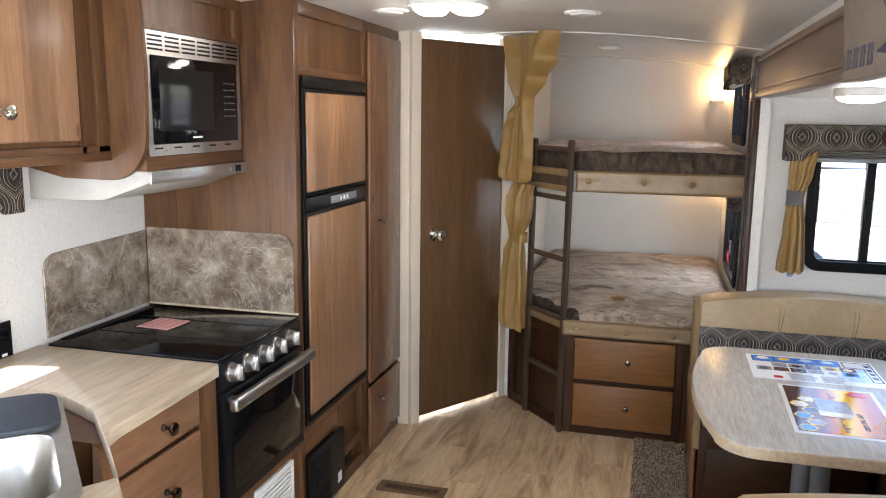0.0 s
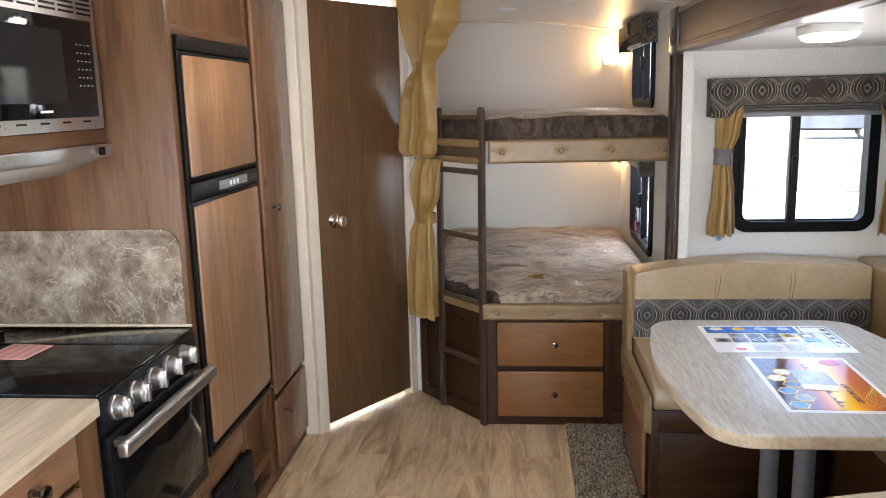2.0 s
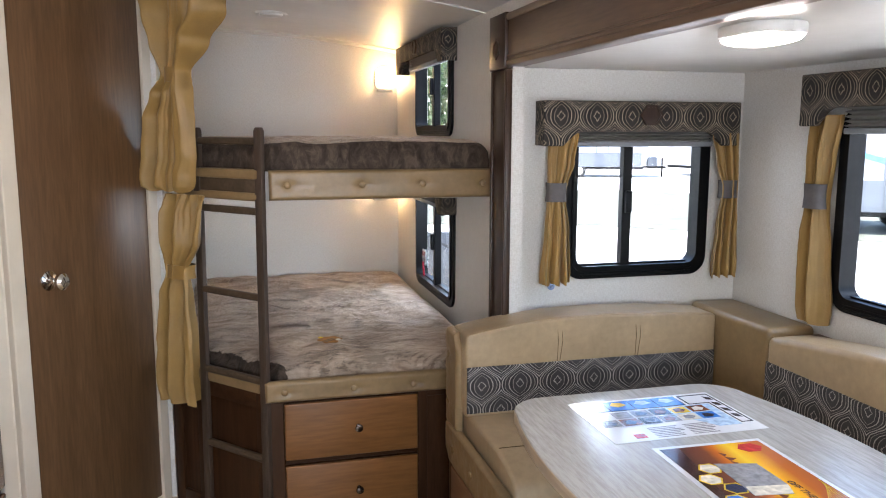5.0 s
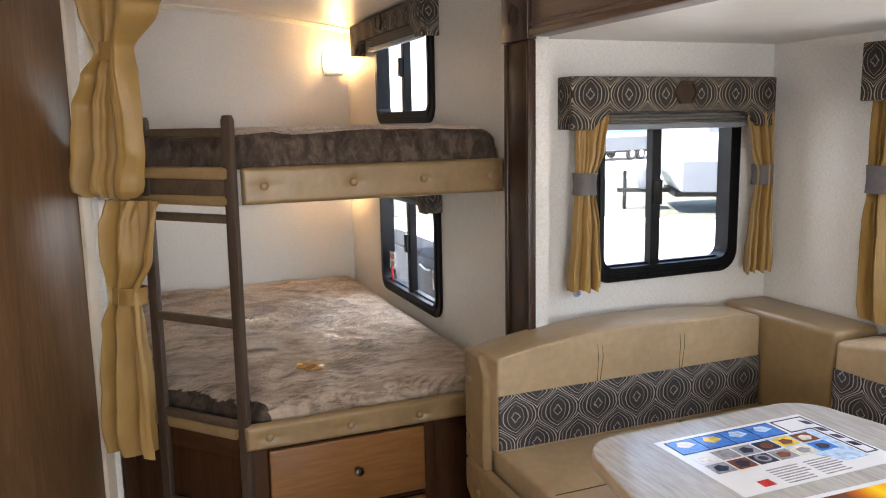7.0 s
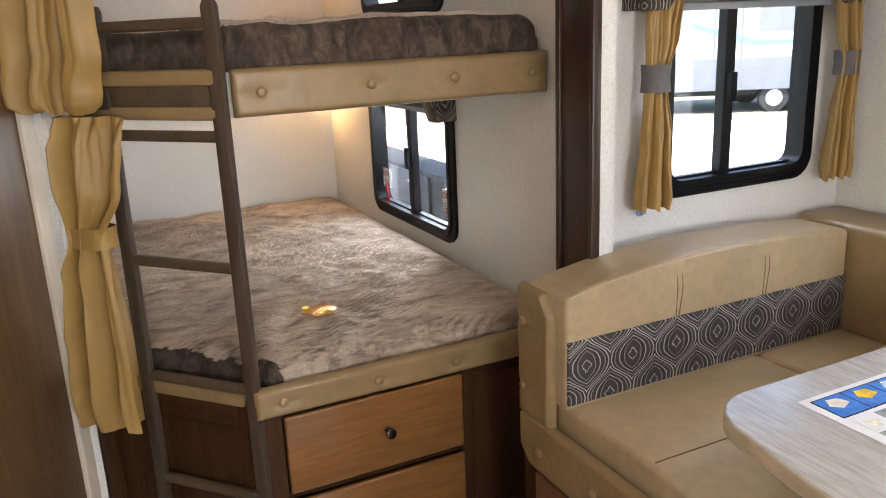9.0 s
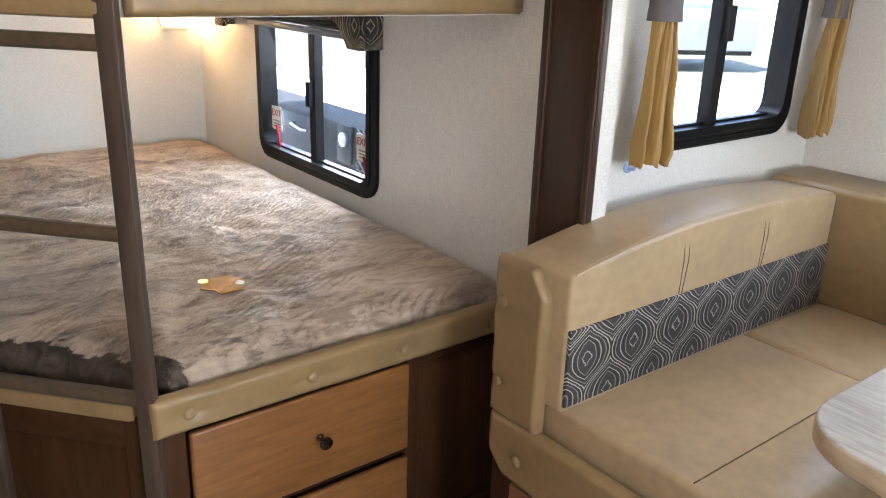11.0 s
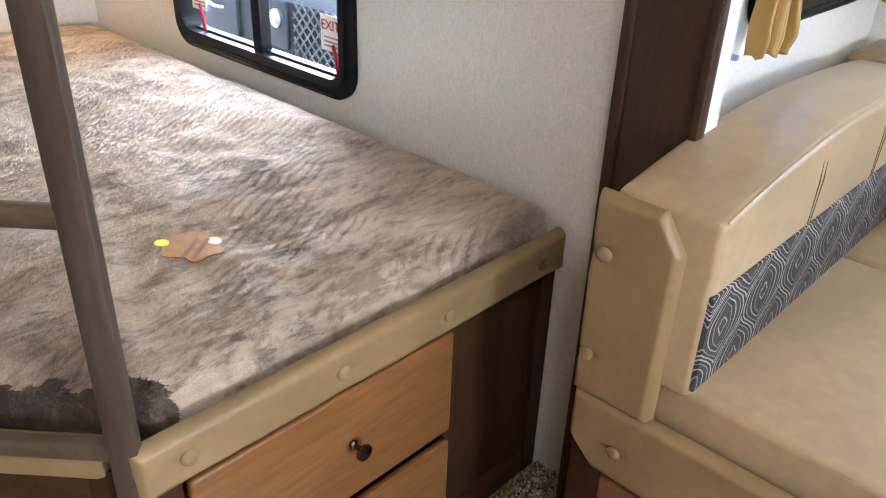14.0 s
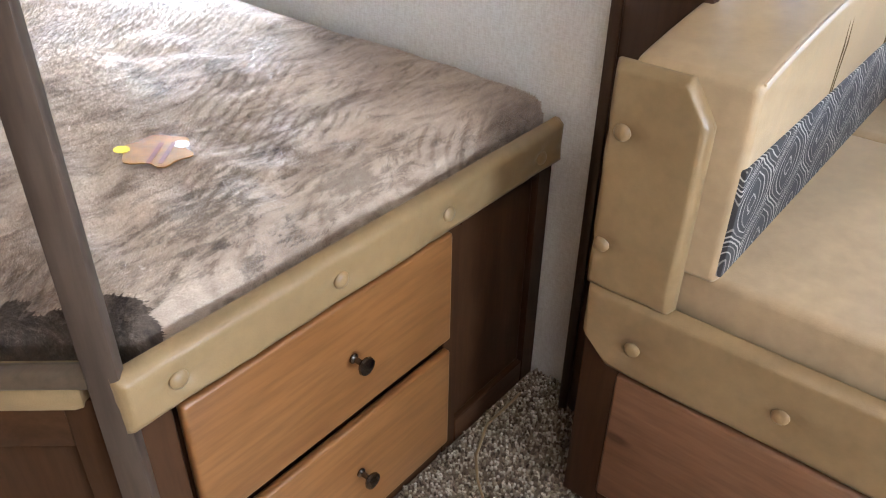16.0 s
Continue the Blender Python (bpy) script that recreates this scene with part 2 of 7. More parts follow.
FABRIC = ogee("ogee_fabric", (0.013, 0.01, 0.008), (0.36, 0.29, 0.21), -0.053)
FABRICS = ogee("ogee_seat_fabric", (0.024, 0.022, 0.022), (0.4, 0.37, 0.33), 0.662, 0.136, 0.172)


def cloth(name, color, weave=600):
    m, n, l, b = mat(name)
    v = coords(n, l)
    f = noise_tex(n, l, v, 12, 5)
    w = noise_tex(n, l, v, weave, 2)
    c = ramp(n, l, f, [(0.3, tuple(q * 0.88 for q in color)), (0.7, tuple(q * 1.1 for q in color))])
    c = mixc(n, l, 0.5, c, ramp(n, l, w, [(0.3, (0.7,) * 3), (0.7, (1.1,) * 3)]), "MULTIPLY")
    l.new(c, b.inputs["Base Color"])
    b.inputs["Roughness"].default_value = 0.5
    b.inputs["Sheen Weight"].default_value = 0.1
    bump(n, l, b, w, 0.25, 0.0012)
    return m


CURTAIN = cloth("gold_curtain_cloth", (0.315, 0.186, 0.05))


def wallpaper():
    m, n, l, b = mat("linen_wallpaper")
    v = coords(n, l, (1, 1, 1), False)
    a = noise_tex(n, l, coords(n, l, (90, 90, 420), False), 1.0, 3)
    d = noise_tex(n, l, coords(n, l, (420, 420, 80), False), 1.0, 3)
    s = math2(n, l, "ADD", a, d)
    c = ramp(n, l, math2(n, l, "MULTIPLY", s, 0.5), [(0.38, (0.60, 0.565, 0.515)), (0.6, (0.72, 0.7, 0.66))])
    big = ramp(n, l, noise_tex(n, l, v, 2.0, 3), [(0.3, (0.96,) * 3), (0.7, (1.0,) * 3)])
    l.new(mixc(n, l, 1.0, c, big, "MULTIPLY"), b.inputs["Base Color"])
    b.inputs["Roughness"].default_value = 0.5
    bump(n, l, b, s, 0.18, 0.001)
    return m


WALL = wallpaper()


def marble():
    m, n, l, b = mat("brown_marble_laminate")
    v = coords(n, l, (1, 1, 1), False)
    a = noise_tex(n, l, v, 8.5, 12, 0.74, 0.35)
    c = ramp(n, l, a, [(0.34, (0.08, 0.055, 0.038)), (0.45, (0.17, 0.125, 0.088)), (0.54, (0.25, 0.2, 0.15)), (0.66, (0.42, 0.37, 0.31))])
    w = noise_tex(n, l, v, 4, 8, 0.62, 1.6)
    vein = ramp(n, l, math2(n, l, "ABSOLUTE", math2(n, l, "SUBTRACT", w, 0.52)), [(0.0, (0.6, 0.53, 0.43)), (0.012, (0.0, 0.0, 0.0))])
    l.new(mixc(n, l, 0.45, c, vein, "LIGHTEN"), b.inputs["Base Color"])
    b.inputs["Roughness"].default_value = 0.16
    return m


MARBLE = marble()


def plush():
    """Brushed plush: the nap lies in light and dark strokes."""
    m, n, l, b = mat("taupe_plush")
    v = coords(n, l, (1, 1, 1), False)
    st = coords(n, l, (1.0, 2.6, 1.0), False, (0, 0, 35))
    a = noise_tex(n, l, st, 4.2, 9, 0.68, 1.2)
    s2 = noise_tex(n, l, coords(n, l, (22, 110, 60), False, (0, 0, 28)), 1.0, 4, 0.6)
    hair = noise_tex(n, l, coords(n, l, (500, 900, 900), False, (0, 0, 20)), 1.0, 2)
    k = math2(n, l, "ADD", math2(n, l, "MULTIPLY", a, 0.72), math2(n, l, "MULTIPLY", s2, 0.28))
    c = ramp(n, l, k, [(0.34, (0.17, 0.122, 0.088)), (0.43, (0.3, 0.222, 0.163)), (0.5, (0.45, 0.345, 0.26)), (0.6, (0.58, 0.465, 0.36))])
    rub = noise_tex(n, l, coords(n, l, (1, 2.4, 1), False, (0, 0, -50)), 11.0, 12, 0.76, 1.9)
    c = mixc(n, l, 1.0, c, ramp(n, l, rub, [(0.34, (0.5, 0.47, 0.45)), (0.42, (0.75,) * 3), (0.47, (1.0,) * 3), (0.6, (1.0,) * 3), (0.68, (1.12, 1.12, 1.14))]), "MULTIPLY")
    c = mixc(n, l, 0.25, c, ramp(n, l, hair, [(0.3, (0.55,) * 3), (0.7, (1.25,) * 3)]), "MULTIPLY")
    wv = n.new("ShaderNodeTexWave")
    wv.inputs["Scale"].default_value = 17
    wv.inputs["Distortion"].default_value = 9
    wv.inputs["Detail"].default_value = 3
    wv.inputs["Detail Scale"].default_value = 0.35
    l.new(coords(n, l, (1, 1, 1), False, (0, 0, 62)), wv.inputs["Vector"])
    patch = ramp(n, l, noise_tex(n, l, v, 5.5, 4, 0.6), [(0.44, (0, 0, 0)), (0.58, (1, 1, 1))])
    comb = mixc(n, l, 1.0, wv.outputs["Fac"], patch, "MULTIPLY")
    c = mixc(n, l, 1.0, c, ramp(n, l, comb, [(0.0, (1.0,) * 3), (0.55, (0.97,) * 3), (0.9, (0.7, 0.67, 0.65))]), "MULTIPLY")
    streak = noise_tex(n, l, coords(n, l, (16, 70, 40), False, (0, 0, -38)), 1.0, 6, 0.7, 0.6)
    edge = noise_tex(n, l, v, 24, 5, 0.65)
    marks = ((-0.17, -0.8, 0.15, 0.09, 30, 0.55, 1), (0.02, -0.86, 0.2, 0.04, 0, 0.66, 1), (0.13, -0.42, 0.05, 0.03, 20, 0.5, 0), (0.075, 0.64, 0.1, 0.05, -40, 0.42, 0), (0.02, -0.36, 0.03, 0.13, -15, 0.55, 1), (-0.1, 0.45, 0.16, 0.05, 25, 0.6, 0), (0.22, 0.28, 0.05, 0.2, 10, 0.62, 1),
             (-0.178, -0.04, 0.13, 0.045, -35, 1.22, 0), (0.12, -0.6, 0.16, 0.06, 25, 1.12, 1))
    for mx_, my_, rx_, ry_, turn, tone, streaky in marks:
        mp = n.new("ShaderNodeMapping")
        mp.vector_type = "TEXTURE"
        mp.inputs["Location"].default_value = (mx_, my_, 0.08)
        mp.inputs["Rotation"].default_value = (0, 0, radians(turn))
        mp.inputs["Scale"].default_value = (rx_, ry_, 0.3)
        l.new(v, mp.inputs["Vector"])
        ln_ = n.new("ShaderNodeVectorMath")
        ln_.operation = "LENGTH"
        l.new(mp.outputs[0], ln_.inputs[0])
        far = math2(n, l, "ADD", ln_.outputs["Value"], math2(n, l, "MULTIPLY", math2(n, l, "SUBTRACT", edge, 0.5), 1.5))
        if streaky:
            far = math2(n, l, "ADD", far, math2(n, l, "MULTIPLY", math2(n, l, "SUBTRACT", streak, 0.45), 5.5))
        c = mixc(n, l, ramp(n, l, far, [(0.55, (1, 1, 1)), (1.5, (0, 0, 0))]), c, mixc(n, l, 1.0, c, (tone, tone, tone), "MULTIPLY"))
    l.new(c, b.inputs["Base Color"])
    b.inputs["Roughness"].default_value = 0.55
    b.inputs["Specular IOR Level"].default_value = 0.14
    b.inputs["Sheen Weight"].default_value = 0.45
    b.inputs["Sheen Roughness"].default_value = 0.5
    b.inputs["Sheen Tint"].default_value = (0.98, 0.88, 0.8, 1)
    p = bump(n, l, b, hair, 0.35, 0.002)
    p = bump(n, l, b, s2, 0.35, 0.006, p)
    p = bump(n, l, b, rub, 0.25, 0.01, p)
    p = bump(n, l, b, comb, 0.25, 0.004, p)
    bump(n, l, b, a, 0.3, 0.025, p)
    return m


PLUSH = plush()


def shaded_plush():
    """Mattress-side plush; its downward nap and shade are put into the colour."""
    m, n, l, b = mat("shaded_side_plush")
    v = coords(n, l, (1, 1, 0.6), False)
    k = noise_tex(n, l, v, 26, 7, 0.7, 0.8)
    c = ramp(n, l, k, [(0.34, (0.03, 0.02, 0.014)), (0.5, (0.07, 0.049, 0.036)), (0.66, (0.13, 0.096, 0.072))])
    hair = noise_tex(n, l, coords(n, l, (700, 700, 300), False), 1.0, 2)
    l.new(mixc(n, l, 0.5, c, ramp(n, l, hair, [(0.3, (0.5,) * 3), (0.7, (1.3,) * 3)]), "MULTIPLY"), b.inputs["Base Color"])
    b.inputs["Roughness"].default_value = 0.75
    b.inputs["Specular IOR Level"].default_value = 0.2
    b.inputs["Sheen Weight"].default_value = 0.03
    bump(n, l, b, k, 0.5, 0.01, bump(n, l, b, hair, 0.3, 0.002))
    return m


SHADEPLUSH = shaded_plush()


def vinyl():
    m, n, l, b = mat("oak_vinyl")
    v = coords(n, l, (1, 0.14, 1))
    a = noise_tex(n, l, v, 11, 7, 0.68, 1.2)
    f = noise_tex(n, l, v, 80, 3)
    c = ramp(n, l, a, [(0.3, (0.25, 0.165, 0.1)), (0.43, (0.43, 0.3, 0.18)), (0.55, (0.6, 0.45, 0.28)), (0.7, (0.7, 0.56, 0.39))])
    c = mixc(n, l, 0.5, c, ramp(n, l, f, [(0.35, (0.72,) * 3), (0.6, (1.05,) * 3)]), "MULTIPLY")
    oi = n.new("ShaderNodeObjectInfo")
    t = ramp(n, l, oi.outputs["Random"], [(0.0, (0.86, 0.85, 0.84)), (1.0, (1.1, 1.08, 1.05))])
    l.new(mixc(n, l, 1.0, c, t, "MULTIPLY"), b.inputs["Base Color"])
    b.inputs["Roughness"].default_value = 0.36
    bump(n, l, b, f, 0.1, 0.001)
    return m


VINYL = vinyl()


def carpet_mat():
    m, n, l, b = mat("speckled_carpet")
    g = n.new("ShaderNodeNewGeometry")
    c = ramp(n, l, g.outputs["Random Per Island"], [(0.0, (0.07, 0.045, 0.028)), (0.3, (0.17, 0.12, 0.08)), (0.6, (0.3, 0.235, 0.165)), (1.0, (0.52, 0.45, 0.36))])
    l.new(c, b.inputs["Base Color"])
    b.inputs["Roughness"].default_value = 0.95
    return m


CARPET = carpet_mat()


def glowing(name, color, strength):
    m, n, l, b = mat(name)
    b.inputs["Base Color"].default_value = (0.8, 0.78, 0.74, 1)
    b.inputs["Emission Color"].default_value = (*color, 1)
    b.inputs["Emission Strength"].default_value = strength
    return m


GLOWW = glowing("lit_diffuser", (1.0, 0.93, 0.83), 7.5)
GLOWY = glowing("lit_warm_globe", (1.0, 0.62, 0.26), 7.0)


def glass_mat():
    m, n, l, b = mat("window_glass")
    n.remove(b)
    tr, gl, lw, mx = n.new("ShaderNodeBsdfTransparent"), n.new("ShaderNodeBsdfGlossy"), n.new("ShaderNodeLayerWeight"), n.new("ShaderNodeMixShader")
    tr.inputs[0].default_value = (0.95, 0.97, 0.97, 1)
    gl.inputs["Roughness"].default_value = 0.02
    k = math2(n, l, "ADD", math2(n, l, "MULTIPLY", math2(n, l, "POWER", lw.outputs["Facing"], 5.0), 0.5), 0.025)
    l.new(k, mx.inputs[0])
    l.new(tr.outputs[0], mx.inputs[1])
    l.new(gl.outputs[0], mx.inputs[2])
    l.new(mx.outputs[0], n["Material Output"].inputs[0])
    return m


GLASS = glass_mat()


def flat(name, color, rough=0.5):
    m, n, l, b = mat(name)
    b.inputs["Base Color"].default_value = (*color, 1)
    b.inputs["Roughness"].default_value = rough
    b.inputs["Specular IOR Level"].default_value = 0.15
    return m


# ---- mesh helpers ----
ORG = {}


def finish(bm, name, material, smooth=35):
    me = bpy.data.meshes.new(name)
    bmesh.ops.recalc_face_normals(bm, faces=bm.faces)
    bm.to_mesh(me)
    bm.free()
    me.materials.append(material)
    if smooth:
        me.shade_smooth()
        me.set_sharp_from_angle(angle=radians(smooth))
    return me


def part(name, bm, material, parent=None, label="", smooth=35):
    o = ORG.get(parent.name, Vector()) if parent else Vector()
    bmesh.ops.translate(bm, verts=bm.verts, vec=-o)
    ob = new(name, finish(bm, name, material, smooth))
    if parent:
        ob.parent = parent
        ORG[ob.name] = o
    if label:
        ob["label"] = label
    return ob


def thing(name, at, label, category, group="", kind=""):
    ob = new(name)
    ob.empty_display_size = 0.1
    ob.location = at
    ORG[ob.name] = Vector(at)
    return tagged(ob, label, category, group, kind)


def solid(name, bm, material, label, category, group="", kind="", smooth=35):
    return tagged(part(name, bm, material, None, "", smooth), label, category, group, kind)


def add_box(bm, x0, x1, y0, y1, z0, z1, bev=0.0, seg=2):
    r = bmesh.ops.create_cube(bm, size=1.0)
    vs = r["verts"]
    bmesh.ops.scale(bm, verts=vs, vec=(x1 - x0, y1 - y0, z1 - z0))
    bmesh.ops.translate(bm, verts=vs, vec=((x0 + x1) / 2, (y0 + y1) / 2, (z0 + z1) / 2))
    if bev:
        es = list({e for v in vs for e in v.link_edges})
        bmesh.ops.bevel(bm, geom=es, offset=bev, segments=seg, profile=0.5, affect="EDGES")
    return bm


def box(x0, x1, y0, y1, z0, z1, bev=0.0, seg=2):
    return add_box(bmesh.new(), x0, x1, y0, y1, z0, z1, bev, seg)


def add_rod(bm, p0, p1, r0, r1=None, seg=16):
    p0, p1 = Vector(p0), Vector(p1)
    d = p1 - p0
    m = Matrix.Translation((p0 + p1) / 2) @ d.to_track_quat("Z", "Y").to_matrix().to_4x4()
    bmesh.ops.create_cone(bm, cap_ends=True, segments=seg, radius1=r0, radius2=r0 if r1 is None else r1, depth=d.length, matrix=m)
    return bm


def rod(p0, p1, r0, r1=None, seg=16):
    return add_rod(bmesh.new(), p0, p1, r0, r1, seg)


def add_lathe(bm, at, way, prof, seg=20):
    """A turned shape: prof is a run of (radius, distance along way)."""
    q = Vector(way).to_track_quat("Z", "Y").to_matrix().to_4x4()
    m = Matrix.Translation(at) @ q
    rings = []
    for r, h in prof:
        rings.append([bm.verts.new(m @ Vector((max(r, 1e-4) * math.cos(2 * math.pi * i / seg), max(r, 1e-4) * math.sin(2 * math.pi * i / seg), h))) for i in range(seg)])
    for a, b in zip(rings, rings[1:]):
        for i in range(seg):
            bm.faces.new((a[i], a[(i + 1) % seg], b[(i + 1) % seg], b[i]))
    bm.faces.new(rings[0][::-1])
    bm.faces.new(rings[-1])
    return bm


def lathe(at, way, prof, seg=20):
    return add_lathe(bmesh.new(), at, way, prof, seg)


def prism(pts, axis, a, b, bev=0.0, seg=2):
    """A polygon, given in the two other axes, drawn out along axis from a to b."""
    bm = bmesh.new()

    def at(p, w):
        return {"x": (w, p[0], p[1]), "y": (p[0], w, p[1]), "z": (p[0], p[1], w)}[axis]
    lo = [bm.verts.new(at(p, a)) for p in pts]
    hi = [bm.verts.new(at(p, b)) for p in pts]
    k = len(pts)
    bm.faces.new(lo)
    bm.faces.new(hi[::-1])
    for i in range(k):
        bm.faces.new((lo[i], hi[i], hi[(i + 1) % k], lo[(i + 1) % k]))
    if bev:
        bmesh.ops.recalc_face_normals(bm, faces=bm.faces)
        es = [e for e in bm.edges if len(e.link_faces) == 2 and e.calc_face_angle() > 0.6]
        bmesh.ops.bevel(bm, geom=es, offset=bev, segments=seg, profile=0.5, affect="EDGES", clamp_overlap=True)
    return bm


def rrect(u0, u1, v0, v1, r, k=6):
    out = []
    for cx, cy, a0 in ((u1 - r, v1 - r, 0), (u0 + r, v1 - r, 90), (u0 + r, v0 + r, 180), (u1 - r, v0 + r, 270)):
        for i in range(k + 1):
            a = radians(a0 + 90 * i / k)
            out.append((cx + r * math.cos(a), cy + r * math.sin(a)))
    return out


def ring(outer, inner, axis, a, b):
    """A frame between two outlines with as many points each, from a to b along axis."""
    bm = bmesh.new()

    def at(p, w):
        return {"x": (w, p[0], p[1]), "y": (p[0], w, p[1]), "z": (p[0], p[1], w)}[axis]
    o0, o1 = [bm.verts.new(at(p, a)) for p in outer], [bm.verts.new(at(p, b)) for p in outer]
    i0, i1 = [bm.verts.new(at(p, a)) for p in inner], [bm.verts.new(at(p, b)) for p in inner]
    k = len(outer)
    for i in range(k):
        j = (i + 1) % k
        for f in ((o0[i], o0[j], i0[j], i0[i]), (o1[i], i1[i], i1[j], o1[j]), (o0[i], o1[i], o1[j], o0[j]), (i0[i], i0[j], i1[j], i1[i])):
            bm.faces.new(f)
    return bm


def thicken(bm, t):
    """Gives an open sheet a thickness t along its normals."""
    bm.normal_update()
    old, faces0 = list(bm.verts), list(bm.faces)
    edge = [(e.verts[0], e.verts[1]) for e in bm.edges if len(e.link_faces) == 1]
    back = {v: bm.verts.new(v.co - v.normal * t) for v in old}
    for f in faces0:
        bm.faces.new([back[v] for v in reversed(f.verts)])
    for a, b in edge:
        bm.faces.new((a, b, back[b], back[a]))
    return bm


def tube(pts, r, seg=8):
    bm = bmesh.new()
    rings = []
    for i, p in enumerate(pts):
        p = Vector(p)
        a, b = Vector(pts[max(0, i - 1)]), Vector(pts[min(len(pts) - 1, i + 1)])
        q = (b - a).to_track_quat("Z", "Y").to_matrix()
        rings.append([bm.verts.new(p + q @ Vector((r * math.cos(2 * math.pi * k / seg), r * math.sin(2 * math.pi * k / seg), 0))) for k in range(seg)])
    for a, b in zip(rings, rings[1:]):
        for k in range(seg):
            bm.faces.new((a[k], a[(k + 1) % seg], b[(k + 1) % seg], b[k]))
    bm.faces.new(rings[0][::-1])
    bm.faces.new(rings[-1])
    return bm


def pierced(axis, a, b, u0, u1, v0, v1, holes):
    """A wall from a to b along axis, with rectangular holes (u0, u1, v0, v1) through it."""
    us = sorted({u0, u1, *(h[0] for h in holes), *(h[1] for h in holes)})
    vs = sorted({v0, v1, *(h[2] for h in holes), *(h[3] for h in holes)})
    bm, cache = bmesh.new(), {}

    def vert(u, v, w):
        key = (round(u, 5), round(v, 5), round(w, 5))
        if key not in cache:
            cache[key] = bm.verts.new({"x": (w, u, v), "y": (u, w, v), "z": (u, v, w)}[axis])
        return cache[key]

    def full(i, j):
        if not (0 <= i < len(us) - 1 and 0 <= j < len(vs) - 1):
            return False
        cu, cv = (us[i] + us[i + 1]) / 2, (vs[j] + vs[j + 1]) / 2
        return not any(h[0] < cu < h[1] and h[2] < cv < h[3] for h in holes)
    for i in range(len(us) - 1):
        for j in range(len(vs) - 1):
            if not full(i, j):
                continue
            p, q, r, s = us[i], us[i + 1], vs[j], vs[j + 1]
            for w in (a, b):
                bm.faces.new([vert(*c, w) for c in ((p, r), (q, r), (q, s), (p, s))])
            for di, dj, c0, c1 in ((-1, 0, (p, r), (p, s)), (1, 0, (q, r), (q, s)), (0, -1, (p, r), (q, r)), (0, 1, (p, s), (q, s))):
                if not full(i + di, j + dj):
                    bm.faces.new((vert(*c0, a), vert(*c1, a), vert(*c1, b), vert(*c0, b)))
    return bm


def structure(name, bm, material, label, category, smooth=0):
    return solid(name, bm, material, label, category, kind="structure", smooth=smooth)


# ---- shell of the trailer ----
XW, XE, XS = -1.87, 0.48, 1.39          # kitchen wall, bunk wall, slide-out wall
YB, YE = 5.9, 3.80                      # bunk back wall, slide-out end wall
YR, YS = -1.5, 0.95                     # rear wall, near end of the slide-out
SLZ = 1.725                             # slide-out ceiling


def ceil_z(x):
    return 2.06 - 0.1 * ((x + 0.69) / 1.17) ** 2


structure("floor", box(XW - 0.1, XE + 0.05, YR - 0.1, YB + 0.1, -0.08, -0.004), flat("subfloor", (0.2, 0.16, 0.11), 0.8), "wooden subfloor under the oak vinyl planks", "floor")
structure("slide_floor", box(0.53, XS + 0.1, YS, YE + 0.1, -0.08, 0.03), flat("slide_deck", (0.1, 0.08, 0.06), 0.8), "dark deck of the slide-out under the dinette", "floor")
structure("wall_west", pierced("x", XW - 0.05, XW, YR, YB, -0.05, 2.1, [(1.05, 1.85, 1.02, 1.5), (4.6, 5.2, 1.4, 1.8)]), WALL, "white linen-textured kitchen wall panel", "wall")
BW1, BW2 = (4.65, 5.33, 1.515, 1.93), (4.612, 5.325, 0.722, 1.19)
structure("wall_east", pierced("x", XE, XE + 0.05, YR, YB, -0.05, 2.02, [BW1, BW2, (YS, 3.86, -0.05, 1.80), (-0.2, 0.5, -0.05, 1.95)]), WALL, "white linen-textured wall panel beside the bunks", "wall")
structure("wall_north", box(XW - 0.05, XE + 0.05, YB, YB + 0.05, -0.05, 2.15), WALL, "white linen-textured wall behind the bunks", "wall")
# unseen wall, added in brown to keep reflections and bounce light dark
structure("wall_south", pierced("y", YR - 0.05, YR, XW - 0.05, XE + 0.05, -0.05, 2.15, [(-1.3, -0.1, 0.9, 1.7)]), CAB, "unseen brown wood-grain closing wall at the rear, with an assumed opening", "wall")
SW1 = (0.70, 1.22, 1.0, 1.5)
structure("wall_slide_end", pierced("y", YE, YE + 0.05, 0.485, XS + 0.05, 0, SLZ + 0.1, [SW1]), WALL, "white linen-textured end wall of the slide-out", "wall")
SW2 = (1.95, 3.24, 0.97, 1.55)
structure("wall_slide_side", pierced("x", XS, XS + 0.05, YS, YE, 0, SLZ + 0.1, [SW2]), WALL, "white linen-textured outer wall of the slide-out", "wall")
structure("trim_post_backing", box(0.4405, 0.4795, 3.8, 3.88, 0.0, 1.9), BASEDARKW, "brown backing strip behind the slide-out post", "trim")
structure("trim_slide_return", box(0.4405, 0.4838, 3.73, 3.799, 0.0, SLZ), WALL, "white return strip behind the slide-out post", "trim")
structure("wall_slide_near", box(0.44, XS + 0.05, YS - 0.05, YS, 0, SLZ + 0.1), WALL, "plain near end wall of the slide-out", "wall")
structure("slide_ceiling", box(0.475, XS + 0.05, YS, YE, SLZ, SLZ + 0.06), CEILM, "smooth white ceiling of the slide-out", "ceiling")
structure("wall_bath", box(-0.80, -0.76, 4.43, YB, 0, 2.1), WALL, "white wall between the bath and the bunks", "wall")
N = 16
arch = [(XW - 0.05 + (XE + 0.1 - XW) * i / N, ceil_z(XW - 0.05 + (XE + 0.1 - XW) * i / N)) for i in range(N + 1)]
